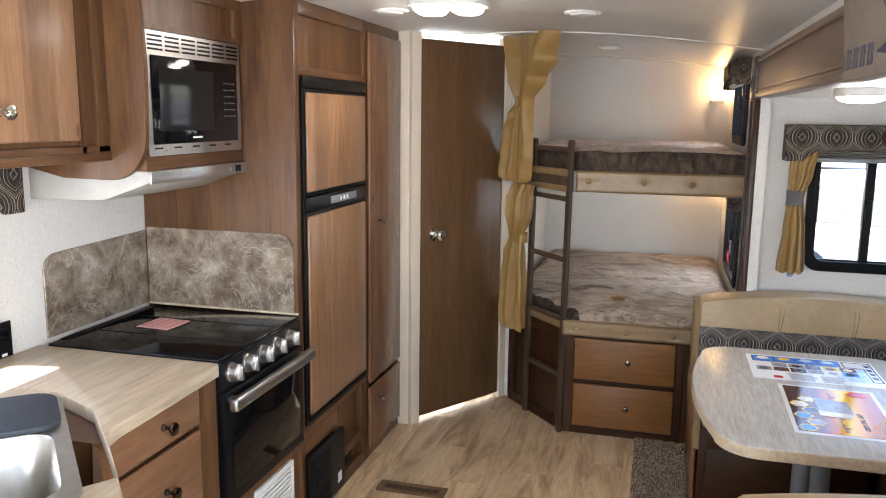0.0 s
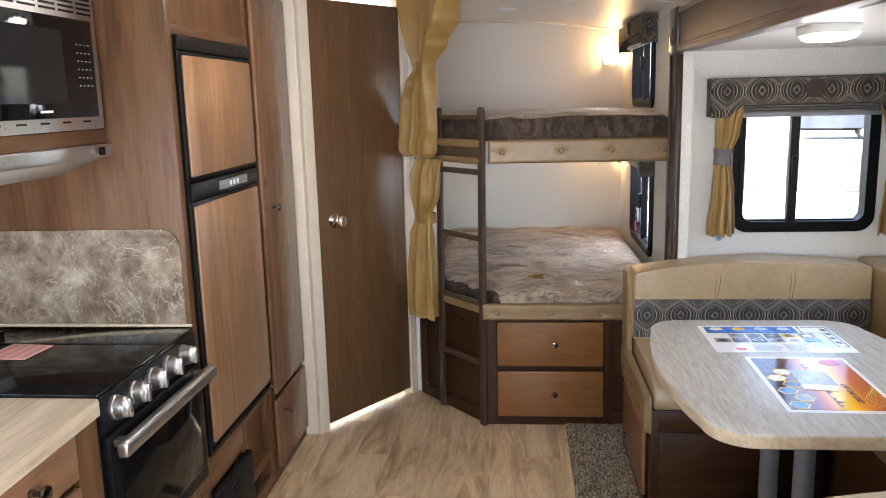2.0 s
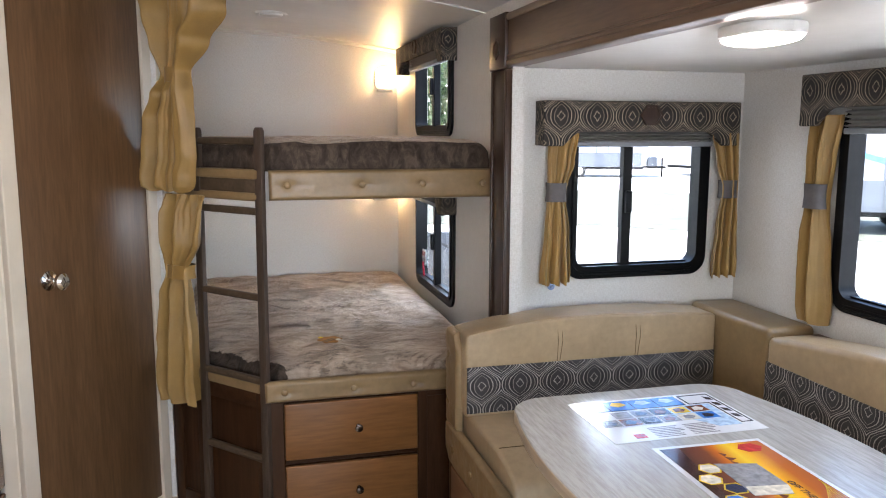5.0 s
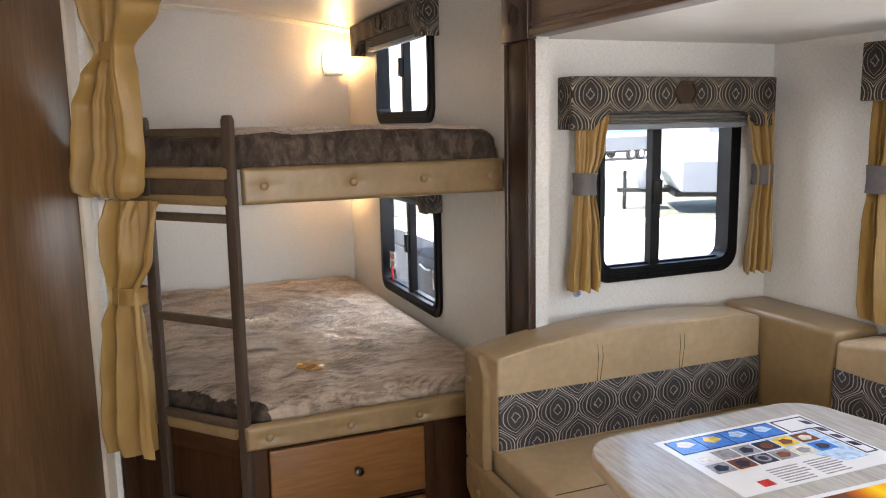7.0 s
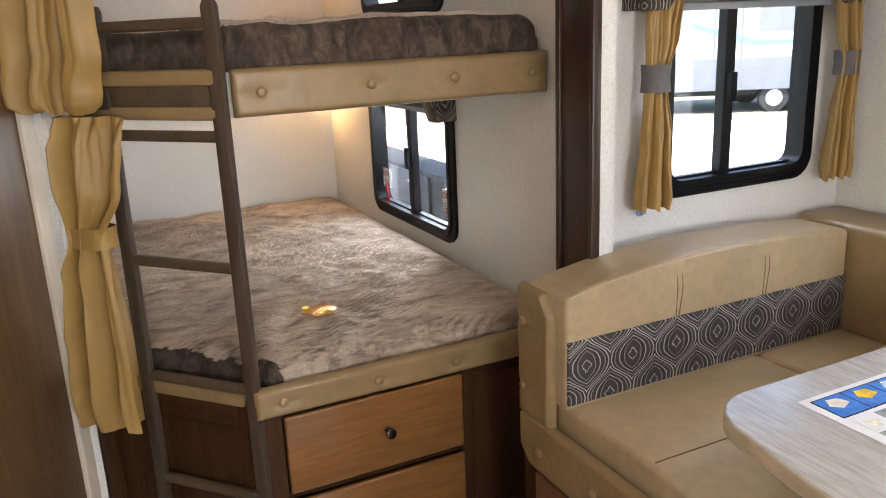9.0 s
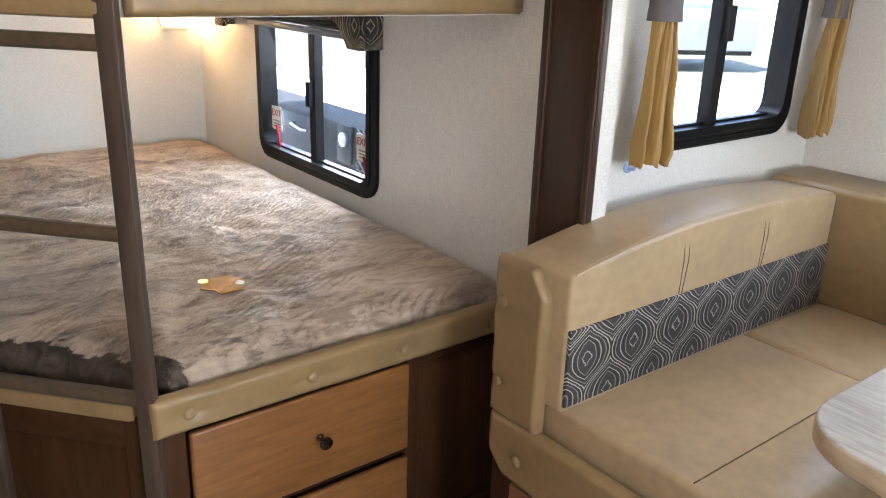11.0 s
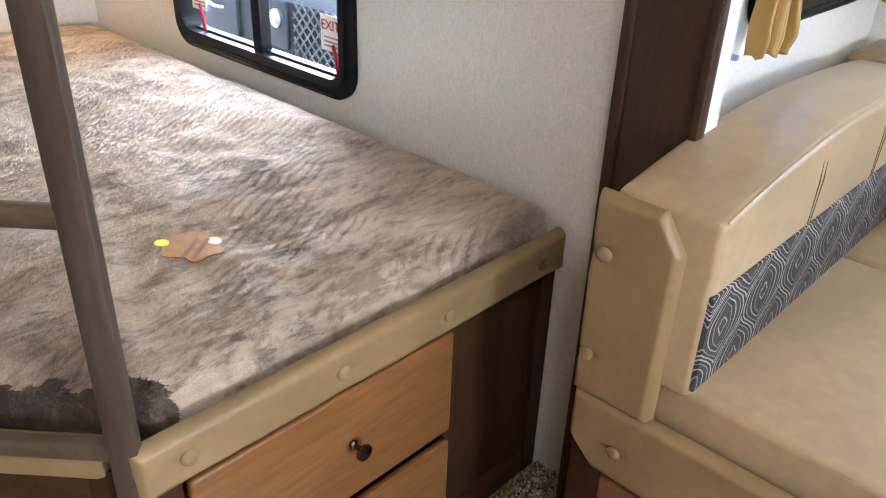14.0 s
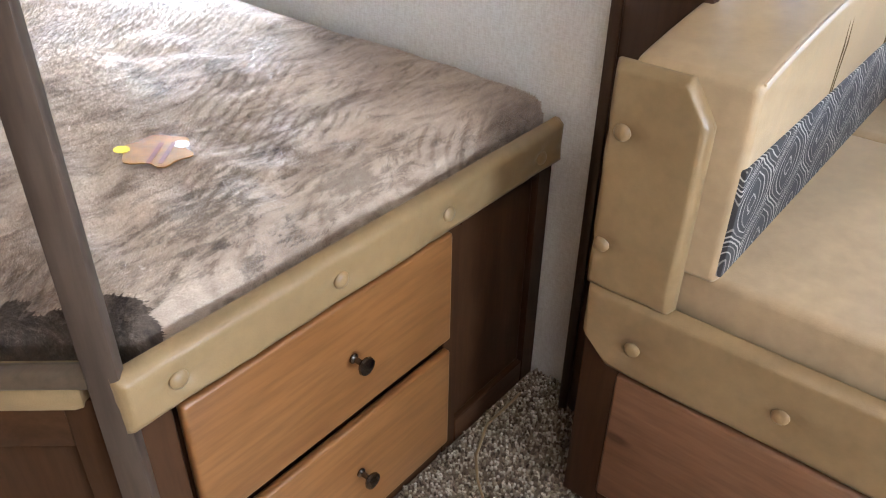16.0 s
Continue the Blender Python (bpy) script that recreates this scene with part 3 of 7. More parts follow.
structure("ceiling", prism(arch + [(XE + 0.05, 2.16), (XW - 0.05, 2.16)], "y", YR, YB + 0.05), CEILM, "gently arched white ceiling panels with batten seams", "ceiling", 35)
for yy in (4.17, 1.75, 5.72):
    hw = 0.004 if yy > 5 else 0.016
    strip = [(XW + (XE - XW) * i / N, ceil_z(XW + (XE - XW) * i / N)) for i in range(N + 1)]
    structure("trim_ceiling_batten", prism([(x, z - 0.005) for x, z in strip] + [(x, z + 0.004) for x, z in strip[::-1]], "y", yy - hw, yy + hw), CEILM, "thin white batten over a ceiling seam", "trim", 35)


# ---- windows ----
def window(name, axis, plane, inward, hole, label, opening=True, mull=0.5):
    """A sliding window: black rounded flange on the inside, sash bars and two panes. inward: -1 or 1 along axis."""
    u0, u1, v0, v1 = hole
    mid = {"x": (plane, (u0 + u1) / 2, v0), "y": ((u0 + u1) / 2, plane, v0)}[axis]
    w = thing(name, mid, label, "window", "trailer windows", "structure")
    o = 0.032
    a, b = plane + inward * 0.012, plane - inward * 0.001
    part("window_frame", ring(rrect(u0 - o, u1 + o, v0 - o, v1 + o, 0.07), rrect(u0 + 0.008, u1 - 0.008, v0 + 0.008, v1 - 0.008, 0.045), axis, a, b), BLACK, w)
    part("inner_lip", ring(rrect(u0 - 0.004, u1 + 0.004, v0 - 0.004, v1 + 0.004, 0.05), rrect(u0 + 0.014, u1 - 0.014, v0 + 0.014, v1 - 0.014, 0.04), axis, plane + inward * 0.018, plane - inward * 0.045), BLACK, w)
    c = u0 + (u1 - u0) * mull
    d0, d1 = plane - inward * 0.008, plane - inward * 0.03

    def slab(p, q, r, s, e0, e1):
        lo, hi = min(e0, e1), max(e0, e1)
        return box(lo, hi, p, q, r, s, 0.002, 1) if axis == "x" else box(p, q, lo, hi, r, s, 0.002, 1)
    part("meeting_rail", slab(c - 0.018, c + 0.018, v0, v1, d0 + inward * 0.012, d1), BLACK, w)
    part("track", slab(u0 + 0.01, u1 - 0.01, v0 - 0.002, v0 + 0.02, d0, d1), BLACK, w)
    part("latch", slab(c - 0.012, c + 0.012, (v0 + v1) / 2 - 0.04, (v0 + v1) / 2 + 0.04, d0 + inward * 0.03, d0 + inward * 0.011), BLACK, w)
    for q in range(3):
        part("track_rib", slab(u0 + 0.03, u1 - 0.03, v0 - 0.027 + 0.01 * q, v0 - 0.0235 + 0.01 * q, plane + inward * 0.011, plane + inward * 0.0155), BLACK, w)
    e = plane - inward * 0.02
    for p, q in ((u0 + 0.01, c - 0.015), (c + 0.015, u1 - 0.01)):
        g = part("pane", slab(p, q, v0 + 0.01, v1 - 0.01, e - 0.002, e + 0.002), GLASS, w)
        g.visible_shadow = False
    return w


window("window_1", "x", XE, -1, BW1, "small black-framed sliding window above the upper bunk")
window("window_2", "x", XE, -1, BW2, "small black-framed sliding window above the lower bunk")
window("window_3", "y", YE, -1, SW1, "black-framed sliding window in the dinette end wall", mull=0.42)
window("window_4", "x", XS, -1, SW2, "wide black-framed sliding window behind the dinette")
window("window_5", "x", XW, 1, (1.05, 1.85, 1.02, 1.5), "black-framed window above the sink counter")

# ---- bunk cabinet, rails, ladder ----


def knob(parent, at, way, material=NICKEL, s=1.0, name="knob"):
    return part(name, lathe(at, way, [(0.008 * s, 0.0), (0.008 * s, 0.003 * s), (0.0045 * s, 0.006 * s), (0.0045 * s, 0.018 * s), (0.012 * s, 0.022 * s), (0.015 * s, 0.026 * s), (0.014 * s, 0.03 * s), (0.006 * s, 0.032 * s), (0.0, 0.0325 * s)], 20), material, parent)


def panel_door(parent, axis, face, out, u0, u1, v0, v1, material, name="door", inset=0.0, th=0.018):
    """A slab door or drawer front with softened edges, standing out of its face."""
    lo, hi = sorted((face + out * 0.001, face + out * th))
    bm = box(lo, hi, u0, u1, v0, v1, 0.006, 3) if axis == "x" else box(u0, u1, lo, hi, v0, v1, 0.006, 3)
    return part(name, bm, material, parent)


FY, FU = 4.002, 4.032                   # faces of the lower and the upper bunk
DIAG0, DIAG1 = Vector((-0.385, FY, 0)), Vector((-0.745, 4.415, 0))
bunk = thing("bunk_bed", (-0.1, FY, 0), "built-in double bunk bed with brown wooden drawer base", "bunk bed")
part("base", prism([(-0.385, FY), (0.476, FY), (0.476, YB - 0.003), (-0.757, YB - 0.003), (-0.757, 4.43), (-0.745, 4.415)], "z", 0, 0.56), BASEDARKW, bunk)
for u0, u1, v0, v1, mt, nm in ((-0.385, -0.338, 0, 0.56, BASEDARKW, "stile"), (0.166, 0.205, 0, 0.56, BASEDARKW, "stile"), (0.43, 0.474, 0, 0.56, BASEDARKW, "stile"), (-0.338, 0.166, 0.515, 0.56, BASEDARKX, "rail"),
                              (-0.338, 0.166, 0.28, 0.3, BASEDARKX, "rail"), (-0.338, 0.166, 0, 0.05, BASEDARKX, "rail"), (0.205, 0.43, 0.5, 0.56, BASEDARKX, "rail"), (0.205, 0.43, 0, 0.06, BASEDARKX, "rail")):
    part(nm, box(u0, u1, FY - 0.014, FY + 0.001, v0, v1, 0.002, 1), mt, bunk)
for v0, v1, kz in ((0.3, 0.517, 0.406), (0.048, 0.276, 0.162)):
    d = panel_door(bunk, "y", FY - 0.014, -1, -0.336, 0.164, v0, v1, ALDERX, "drawer_front")
    knob(d, (-0.066, FY - 0.033, kz + 0.007), (0, -1, 0))
# slanted side of the base
dv = (DIAG1 - DIAG0).normalized()
dn = Vector((dv.y, -dv.x, 0)) * -1
if dn.y > 0:
    dn = -dn


def diag_box(s0, s1, z0, z1, d0, d1, bev=0.002, org=DIAG0):
    bm = box(s0, s1, d0, d1, z0, z1, bev, 2)
    m = Matrix(((dv.x, dn.x, 0, org.x), (dv.y, dn.y, 0, org.y), (0, 0, 1, 0), (0, 0, 0, 1)))
    bmesh.ops.transform(bm, matrix=m, verts=bm.verts)
    return bm


DL = (DIAG1 - DIAG0).length
for s0, s1, v0, v1, mt, nm in ((0.005, 0.06, 0, 0.56, BASEDARKW, "stile"), (DL - 0.21, DL - 0.15, 0, 0.56, BASEDARKW, "stile"), (DL - 0.05, DL, 0, 0.56, BASEDARKW, "stile"), (0.06, DL - 0.21, 0.49, 0.56, BASEDARKX, "rail"), (0.06, DL - 0.21, 0, 0.06, BASEDARKX, "rail"), (DL - 0.15, DL - 0.05, 0.49, 0.56, BASEDARKX, "rail"), (DL - 0.15, DL - 0.05, 0, 0.06, BASEDARKX, "rail")):
    part(nm, diag_box(s0, s1, v0, v1, -0.001, 0.014), mt, bunk)


def button(parent, at, way):
    return part("button", lathe(at, way, [(0.0125, -0.004), (0.0125, 0.001), (0.0105, 0.0038), (0.006, 0.0055), (0.0, 0.006)], 16), LEATHER, parent)


def pad(name, parent, u0, u1, v0, v1, axis, face, out, th, buttons, material=LEATHER, cut=None, label="", bev=0.012):
    """An upholstered board with soft edges, dimpled round its buttons."""
    nu, nv = max(4, int((u1 - u0) / 0.006)), max(4, int((v1 - v0) / 0.006))
    bm = bmesh.new()
    grid = []
    for j in range(nv + 1):
        row = []
        for i in range(nu + 1):
            u, v = u0 + (u1 - u0) * i / nu, v0 + (v1 - v0) * j / nv
            if cut:
                u, v = cut(u, v)
            d = min(i / nu * (u1 - u0), (1 - i / nu) * (u1 - u0), j / nv * (v1 - v0), (1 - j / nv) * (v1 - v0))
            k = min(d / bev, 1)
            h = th * (0.35 + 0.65 * math.sqrt(max(0, 1 - (1 - k) ** 2)))
            for bu, bv in buttons:
                r = math.hypot((u - bu) * 0.8, v - bv)
                h -= 0.0055 * math.exp(-(r / 0.017) ** 2) + 0.002 * math.exp(-(abs(v - bv) / 0.008) ** 2 - ((u - bu) / 0.06) ** 2)
            h += 0.0022 * noise.noise((u * 14, v * 14, face * 7)) + 0.001 * noise.noise((u * 45, v * 45, face))
            row.append((u, v, h))
        grid.append(row)

    def at(u, v, h):
        w = face + out * h
        return (w, u, v) if axis == "x" else (u, w, v)
    vs = [[bm.verts.new(at(*p)) for p in row] for row in grid]
    bk = [[bm.verts.new(at(p[0], p[1], 0)) if i in (0, nu) or j in (0, nv) else None for i, p in enumerate(row)] for j, row in enumerate(grid)]
    for j in range(nv):
        for i in range(nu):
            bm.faces.new((vs[j][i], vs[j][i + 1], vs[j + 1][i + 1], vs[j + 1][i]))
    for i in range(nu):
        bm.faces.new((vs[0][i], bk[0][i], bk[0][i + 1], vs[0][i + 1]))
        bm.faces.new((vs[nv][i], vs[nv][i + 1], bk[nv][i + 1], bk[nv][i]))
    for j in range(nv):
        bm.faces.new((vs[j][0], vs[j + 1][0], bk[j + 1][0], bk[j][0]))
        bm.faces.new((vs[j][nu], bk[j][nu], bk[j + 1][nu], vs[j + 1][nu]))
    ob = part(name, bm, material, parent, label, 60)
    for bu, bv in buttons:
        p = at(bu, bv, th - 0.004)
        button(ob, p, (out, 0, 0) if axis == "x" else (0, out, 0))
    return ob


pad("lower_rail_pad", bunk, -0.403, 0.466, 0.525, 0.606, "y", FY - 0.015, -1, 0.024, [(-0.333, 0.563), (-0.08, 0.561), (0.147, 0.559), (0.4, 0.556)], label="tan buttoned leatherette rail")
part("slant_rail", diag_box(0.03, DL - 0.05, 0.546, 0.597, -0.02, 0.022, 0.015), LEATHER, bunk, "tan leatherette edge")
part("deck", prism([(-0.37, FY + 0.01), (0.47, FY + 0.01), (0.47, YB - 0.01), (-0.755, YB - 0.01), (-0.755, 4.43)], "z", 0.56, 0.572), BASEDARKW, bunk)
# upper bunk
up = [(-0.355, FU - 0.01), (0.474, FU - 0.01), (0.474, YB - 0.003), (-0.757, YB - 0.003), (-0.757, 4.47), (-0.72, 4.42), (-0.5, 4.17)]
part("upper_deck", prism(up, "z", 1.258, 1.36), WHITEP, bunk, "white underside panel")
pad("upper_rail_pad", bunk, -0.366, 0.472, 1.26, 1.368, "y", FU - 0.012, -1, 0.024, [(-0.302, 1.314), (-0.034, 1.314), (0.193, 1.314), (0.423, 1.314)], label="tan buttoned leatherette rail")
part("upper_slant_rail", diag_box(0.0, DL - 0.1, 1.335, 1.372, 0.0, 0.03, 0.01, org=DIAG0 + Vector((0, 0.014, 0))), LEATHER, bunk, "tan leatherette edge")
part("upper_slant_rail_low", diag_box(0.0, DL - 0.1, 1.258, 1.29, 0.0, 0.028, 0.01, org=DIAG0 + Vector((0, 0.014, 0))), LEATHER, bunk, "tan leatherette edge")
part("ladder_board", diag_box(0.02, DL - 0.12, 1.285, 1.34, 0.004, 0.022, 0.002, org=DIAG0 + Vector((0, 0.014, 0))), LADR, bunk)


def mattress(name, z0, h, label, wr, near, far):
    x1, y0, y1 = 0.462, (FU if z0 > 1 else FY) + 0.008, YB - 0.012

    def left(y):
        return -0.352 - max(0, min(y - y0, 0.4)) * 0.93

    nx, ny, r = 96, 140, 0.075 if z0 > 1 else 0.11
    bm = bmesh.new()
    g = []
    for j in range(ny + 1):
        tj = j / ny
        tj = tj * tj * (3 - 2 * tj) * 0.35 + tj * 0.65
        y = y0 + (y1 - y0) * tj
        row = []
        for i in range(nx + 1):
            ti = i / nx
            ti = ti * ti * (3 - 2 * ti) * 0.45 + ti * 0.55
            x = left(y) + (x1 - left(y)) * ti
            dd = min((x - left(y)) * 0.73, x1 - x, y - y0, y1 - y)
            k = max(0.0, min(dd / r, 1))
            prof = math.sqrt(max(0, 1 - (1 - k) ** 2.4))
            z = z0 + h * (0.36 + 0.64 * prof)
            wv = 0.011 * noise.noise((x * 5.5 + 3, y * 4 + wr, 0)) + 0.006 * noise.noise((x * 13, y * 11, wr)) + 0.0022 * noise.noise((x * 40, y * 40, wr))
            crease = max(0.0, noise.noise((x * 9 + y * 7, (y - x) * 2.2, wr + 4)) - 0.2) * 0.022
            gather = 0.006 * math.sin(55 * (x * 0.9 - y * 0.44) + 3 * noise.noise((x * 6, y * 6, wr))) * math.exp(-((x + 0.22) ** 2 + (y - 4.2) ** 2) / 0.035)
            z += (wv - crease + gather) * (0.35 + 0.65 * k)
            bulge = 0.012 * math.sin(math.pi * min(1, k)) 
            row.append((x, y - (bulge if y - y0 < 0.06 else 0) + 0.004 * noise.noise((x * 17, z * 30, wr)) * (1 - k), z))
        g.append(row)
    vs = [[bm.verts.new(p) for p in row] for row in g]
    lo = [[bm.verts.new((p[0], p[1] + 0.004 * noise.noise((p[0] * 30, p[1] * 30, 2)), z0)) if i in (0, nx) or j in (0, ny) else None for i, p in enumerate(row)] for j, row in enumerate(g)]
    for j in range(ny):
        for i in range(nx):
            bm.faces.new((vs[j][i], vs[j][i + 1], vs[j + 1][i + 1], vs[j + 1][i]))
    for i in range(nx):
        bm.faces.new((vs[0][i], lo[0][i], lo[0][i + 1], vs[0][i + 1]))
        bm.faces.new((vs[ny][i], vs[ny][i + 1], lo[ny][i + 1], lo[ny][i]))
    for j in range(ny):
        bm.faces.new((vs[j][0], vs[j + 1][0], lo[j + 1][0], lo[j][0]))
        bm.faces.new((vs[j][nx], lo[j][nx], lo[j + 1][nx], vs[j + 1][nx]))
    m_ = thing(name, (0.0, 4.9, z0), label, "mattress", "bunk mattresses")
    cover = part("cover", bm, PLUSH, m_, "", 80)
    cover.data.materials.append(SHADEPLUSH)
    # slanted side and upper front take the plush with shade in its colour
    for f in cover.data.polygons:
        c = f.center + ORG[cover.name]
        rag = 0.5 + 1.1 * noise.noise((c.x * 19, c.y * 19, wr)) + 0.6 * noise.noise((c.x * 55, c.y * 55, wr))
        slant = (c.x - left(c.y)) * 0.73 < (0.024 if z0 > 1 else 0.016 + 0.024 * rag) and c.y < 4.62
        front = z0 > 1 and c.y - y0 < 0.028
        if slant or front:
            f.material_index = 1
    pile(cover, near, far, int(wr * 10))
    return m_


def pile(cover, near, far, seed):
    """Short fibres that lie along a swirling nap, thicker at the front of the bed."""
    rng = np.random.default_rng(seed)
    me, o = cover.data, np.array(ORG[cover.name])
    me.calc_loop_triangles()
    co = np.empty(len(me.vertices) * 3)
    me.vertices.foreach_get("co", co)
    co = co.reshape(-1, 3)
    tri = np.empty(len(me.loop_triangles) * 3, dtype=np.int64)
    me.loop_triangles.foreach_get("vertices", tri)
    a, b, c = (co[tri.reshape(-1, 3)[:, i]] for i in range(3))
    nrm = np.cross(b - a, c - a)
    area = np.linalg.norm(nrm, axis=1) / 2
    nrm = nrm / np.maximum(np.linalg.norm(nrm, axis=1, keepdims=True), 1e-9)
    mid = (a + b + c) / 3
    ok = (mid[:, 2] > co[:, 2].min() + 0.004) & (mid[:, 1] + o[1] < YB - 0.02) & (mid[:, 0] + o[0] < XE - 0.024)
    w = area * ok * np.where(mid[:, 1] + o[1] < 4.75, 1.0, far)
    n = near
    pick = rng.choice(len(w), n, p=w / w.sum())
    r1, r2 = np.sqrt(rng.random(n)), rng.random(n)
    p = a[pick] * (1 - r1)[:, None] + b[pick] * (r1 * (1 - r2))[:, None] + c[pick] * (r1 * r2)[:, None]
    nn = nrm[pick]
    x, y = p[:, 0] + o[0], p[:, 1] + o[1]
    wx_, wy_ = x + 0.05 * np.sin(13 * y + 4 * np.sin(5 * x)), y + 0.05 * np.sin(11 * x + seed)
    ang = 0.7 + 0.8 * np.sin(3.1 * x + 1.3 * np.sin(4.0 * y + seed)) + 0.9 * np.sin(11 * wx_ - 7 * wy_) * np.sin(6 * wy_ + 3) + 0.45 * np.sin(31 * wx_ + 17 * wy_ + 3 * np.sin(9 * wx_)) * np.sin(9 * wx_ + 5 * wy_) + 0.45 * rng.standard_normal(n)
    d = np.stack([np.cos(ang), np.sin(ang), -0.35 + 0 * ang], 1)
    d -= nn * np.sum(d * nn, 1, keepdims=True)
    d /= np.maximum(np.linalg.norm(d, axis=1, keepdims=True), 1e-6)
    lift = 0.35 + 0.3 * rng.random(n)[:, None]
    ln = (0.0036 + 0.0032 * rng.random(n))[:, None] * np.where(y < 4.75, 1.0, 1.7)[:, None]
    wd = (0.0008 + 0.0005 * rng.random(n))[:, None] * np.where(y < 4.75, 1.0, 2.0)[:, None]
    s = np.cross(nn, d)
    tip = p + (d + nn * lift) * ln
    vs = np.empty((n, 3, 3))
    vs[:, 0], vs[:, 1], vs[:, 2] = p - s * wd, p + s * wd, tip
    pm = bpy.data.meshes.new("plush_nap")
    pm.vertices.add(3 * n)
    pm.vertices.foreach_set("co", vs.reshape(-1))
    pm.loops.add(3 * n)
    pm.loops.foreach_set("vertex_index", np.arange(3 * n, dtype=np.int32))
    pm.polygons.add(n)
    pm.polygons.foreach_set("loop_start", np.arange(0, 3 * n, 3, dtype=np.int32))
    pm.update()
    pm.materials.append(PLUSH)
    pm.materials.append(SHADEPLUSH)
    mid_ = np.empty(len(me.polygons), dtype=np.int32)
    me.polygons.foreach_get("material_index", mid_)
    own = np.empty(len(me.loop_triangles), dtype=np.int32)
    me.loop_triangles.foreach_get("polygon_index", own)
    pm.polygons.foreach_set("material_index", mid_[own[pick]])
    ob = new("plush_nap", pm)
    ob.parent = cover
    ob["kind"] = "stuff"


mattress("mattress", 0.574, 0.09, "taupe plush mattress on the lower bunk, nap brushed unevenly", 1.7, 330000, 0.22)
mattress("mattress", 1.362, 0.11, "taupe plush mattress on the upper bunk", 6.1, 26000, 0.1)

ladder = thing("bunk_ladder", (-0.52, 4.1, 0), "grey-brown wooden bunk ladder with five rungs", "ladder")
LR, LL = Vector((-0.41, 4.0, 0)), Vector((-0.628, 4.25, 0))
lv = (LL - LR).normalized()
ln = Vector((-lv.y, lv.x, 0))
if ln.y > 0:
    ln = -ln


def on_ladder(bm, org):
    m = Matrix(((lv.x, ln.x, 0.006, org.x + 0.006), (lv.y, ln.y, 0.02, org.y - 0.022), (0, 0, 1, 0), (0, 0, 0, 1)))
    bmesh.ops.transform(bm, matrix=m, verts=bm.verts)
    return bm


for org in (LR, LL):
    side = prism([(-0.018, 0), (0.018, 0), (0.018, 1.505), (0.011, 1.518), (-0.011, 1.518), (-0.018, 1.505)], "y", -0.01, 0.01, 0.003)
    part("side_rail", on_ladder(side, org), LADW, ladder)
wl_ = (LL - LR).length
for rz in (1.47, 1.222, 0.912, 0.602, 0.307):
    bm = rrect(-0.012, 0.012, rz - 0.013, rz + 0.013, 0.008, 3)
    part("rung", on_ladder(prism(bm, "x", 0.016, wl_ - 0.016), LR), LADR, ladder)

# ---- slide-out trim ----
hdr = thing("trim_slide_header", (0.45, 2.4, SLZ), "stained wooden fascia over the slide-out opening", "trim", kind="structure")
part("board", box(0.42, 0.475, YS - 0.1, 3.7215, 1.722, 1.895, 0.003), POSTY, hdr)
part("lower_bead", box(0.411, 0.423, YS - 0.1, 3.7215, 1.722, 1.742, 0.005, 3), POSTY, hdr)
part("groove_bead", box(0.414, 0.423, YS - 0.1, 3.7215, 1.752, 1.76, 0.003, 2), POSTY, hdr)
part("upper_bead", box(0.411, 0.423, YS - 0.1, 3.7215, 1.872, 1.895, 0.006, 3), POSTY, hdr)
post = thing("trim_slide_post", (0.45, 3.86, 0), "dark stained wooden post beside the slide-out opening", "trim", kind="structure")
part("post_board", box(0.42, 0.44, 3.726, 3.882, 0.0, 1.714, 0.004), POSTW, post)
part("post_bead", box(0.412, 0.422, 3.862, 3.882, 0.0, 1.714, 0.004), POSTW, post)
part("post_bead", box(0.414, 0.422, 3.727, 3.742, 0.0, 1.714, 0.004), POSTW, post)
blk = part("corner_block", box(0.408, 0.44, 3.722, 3.888, 1.715, 1.9, 0.004), POSTW, post)
hexa = [(3.806 + 0.035 * math.cos(radians(60 * i + 30)), 1.785 + 0.035 * math.sin(radians(60 * i + 30))) for i in range(6)]
hexi = [(3.806 + 0.027 * math.cos(radians(60 * i + 30)), 1.785 + 0.027 * math.sin(radians(60 * i + 30))) for i in range(6)]
part("carved_hexagon", ring(hexa, hexi, "x", 0.4035, 0.41), POSTW, blk)

# ---- dinette ----


def arch_z(t, lo=0.836, hi=0.884):
    return lo + (hi - lo) * (1 - (2 * t - 1) ** 2) if t < 0.5 else hi - (hi - lo) * 0.55 * (2 * t - 1) ** 2


def soften(bm, amount=0.003, freq=9.0):
    for v in bm.verts:
        v.co += v.normal * amount * noise.noise(v.co * freq)
    return bm


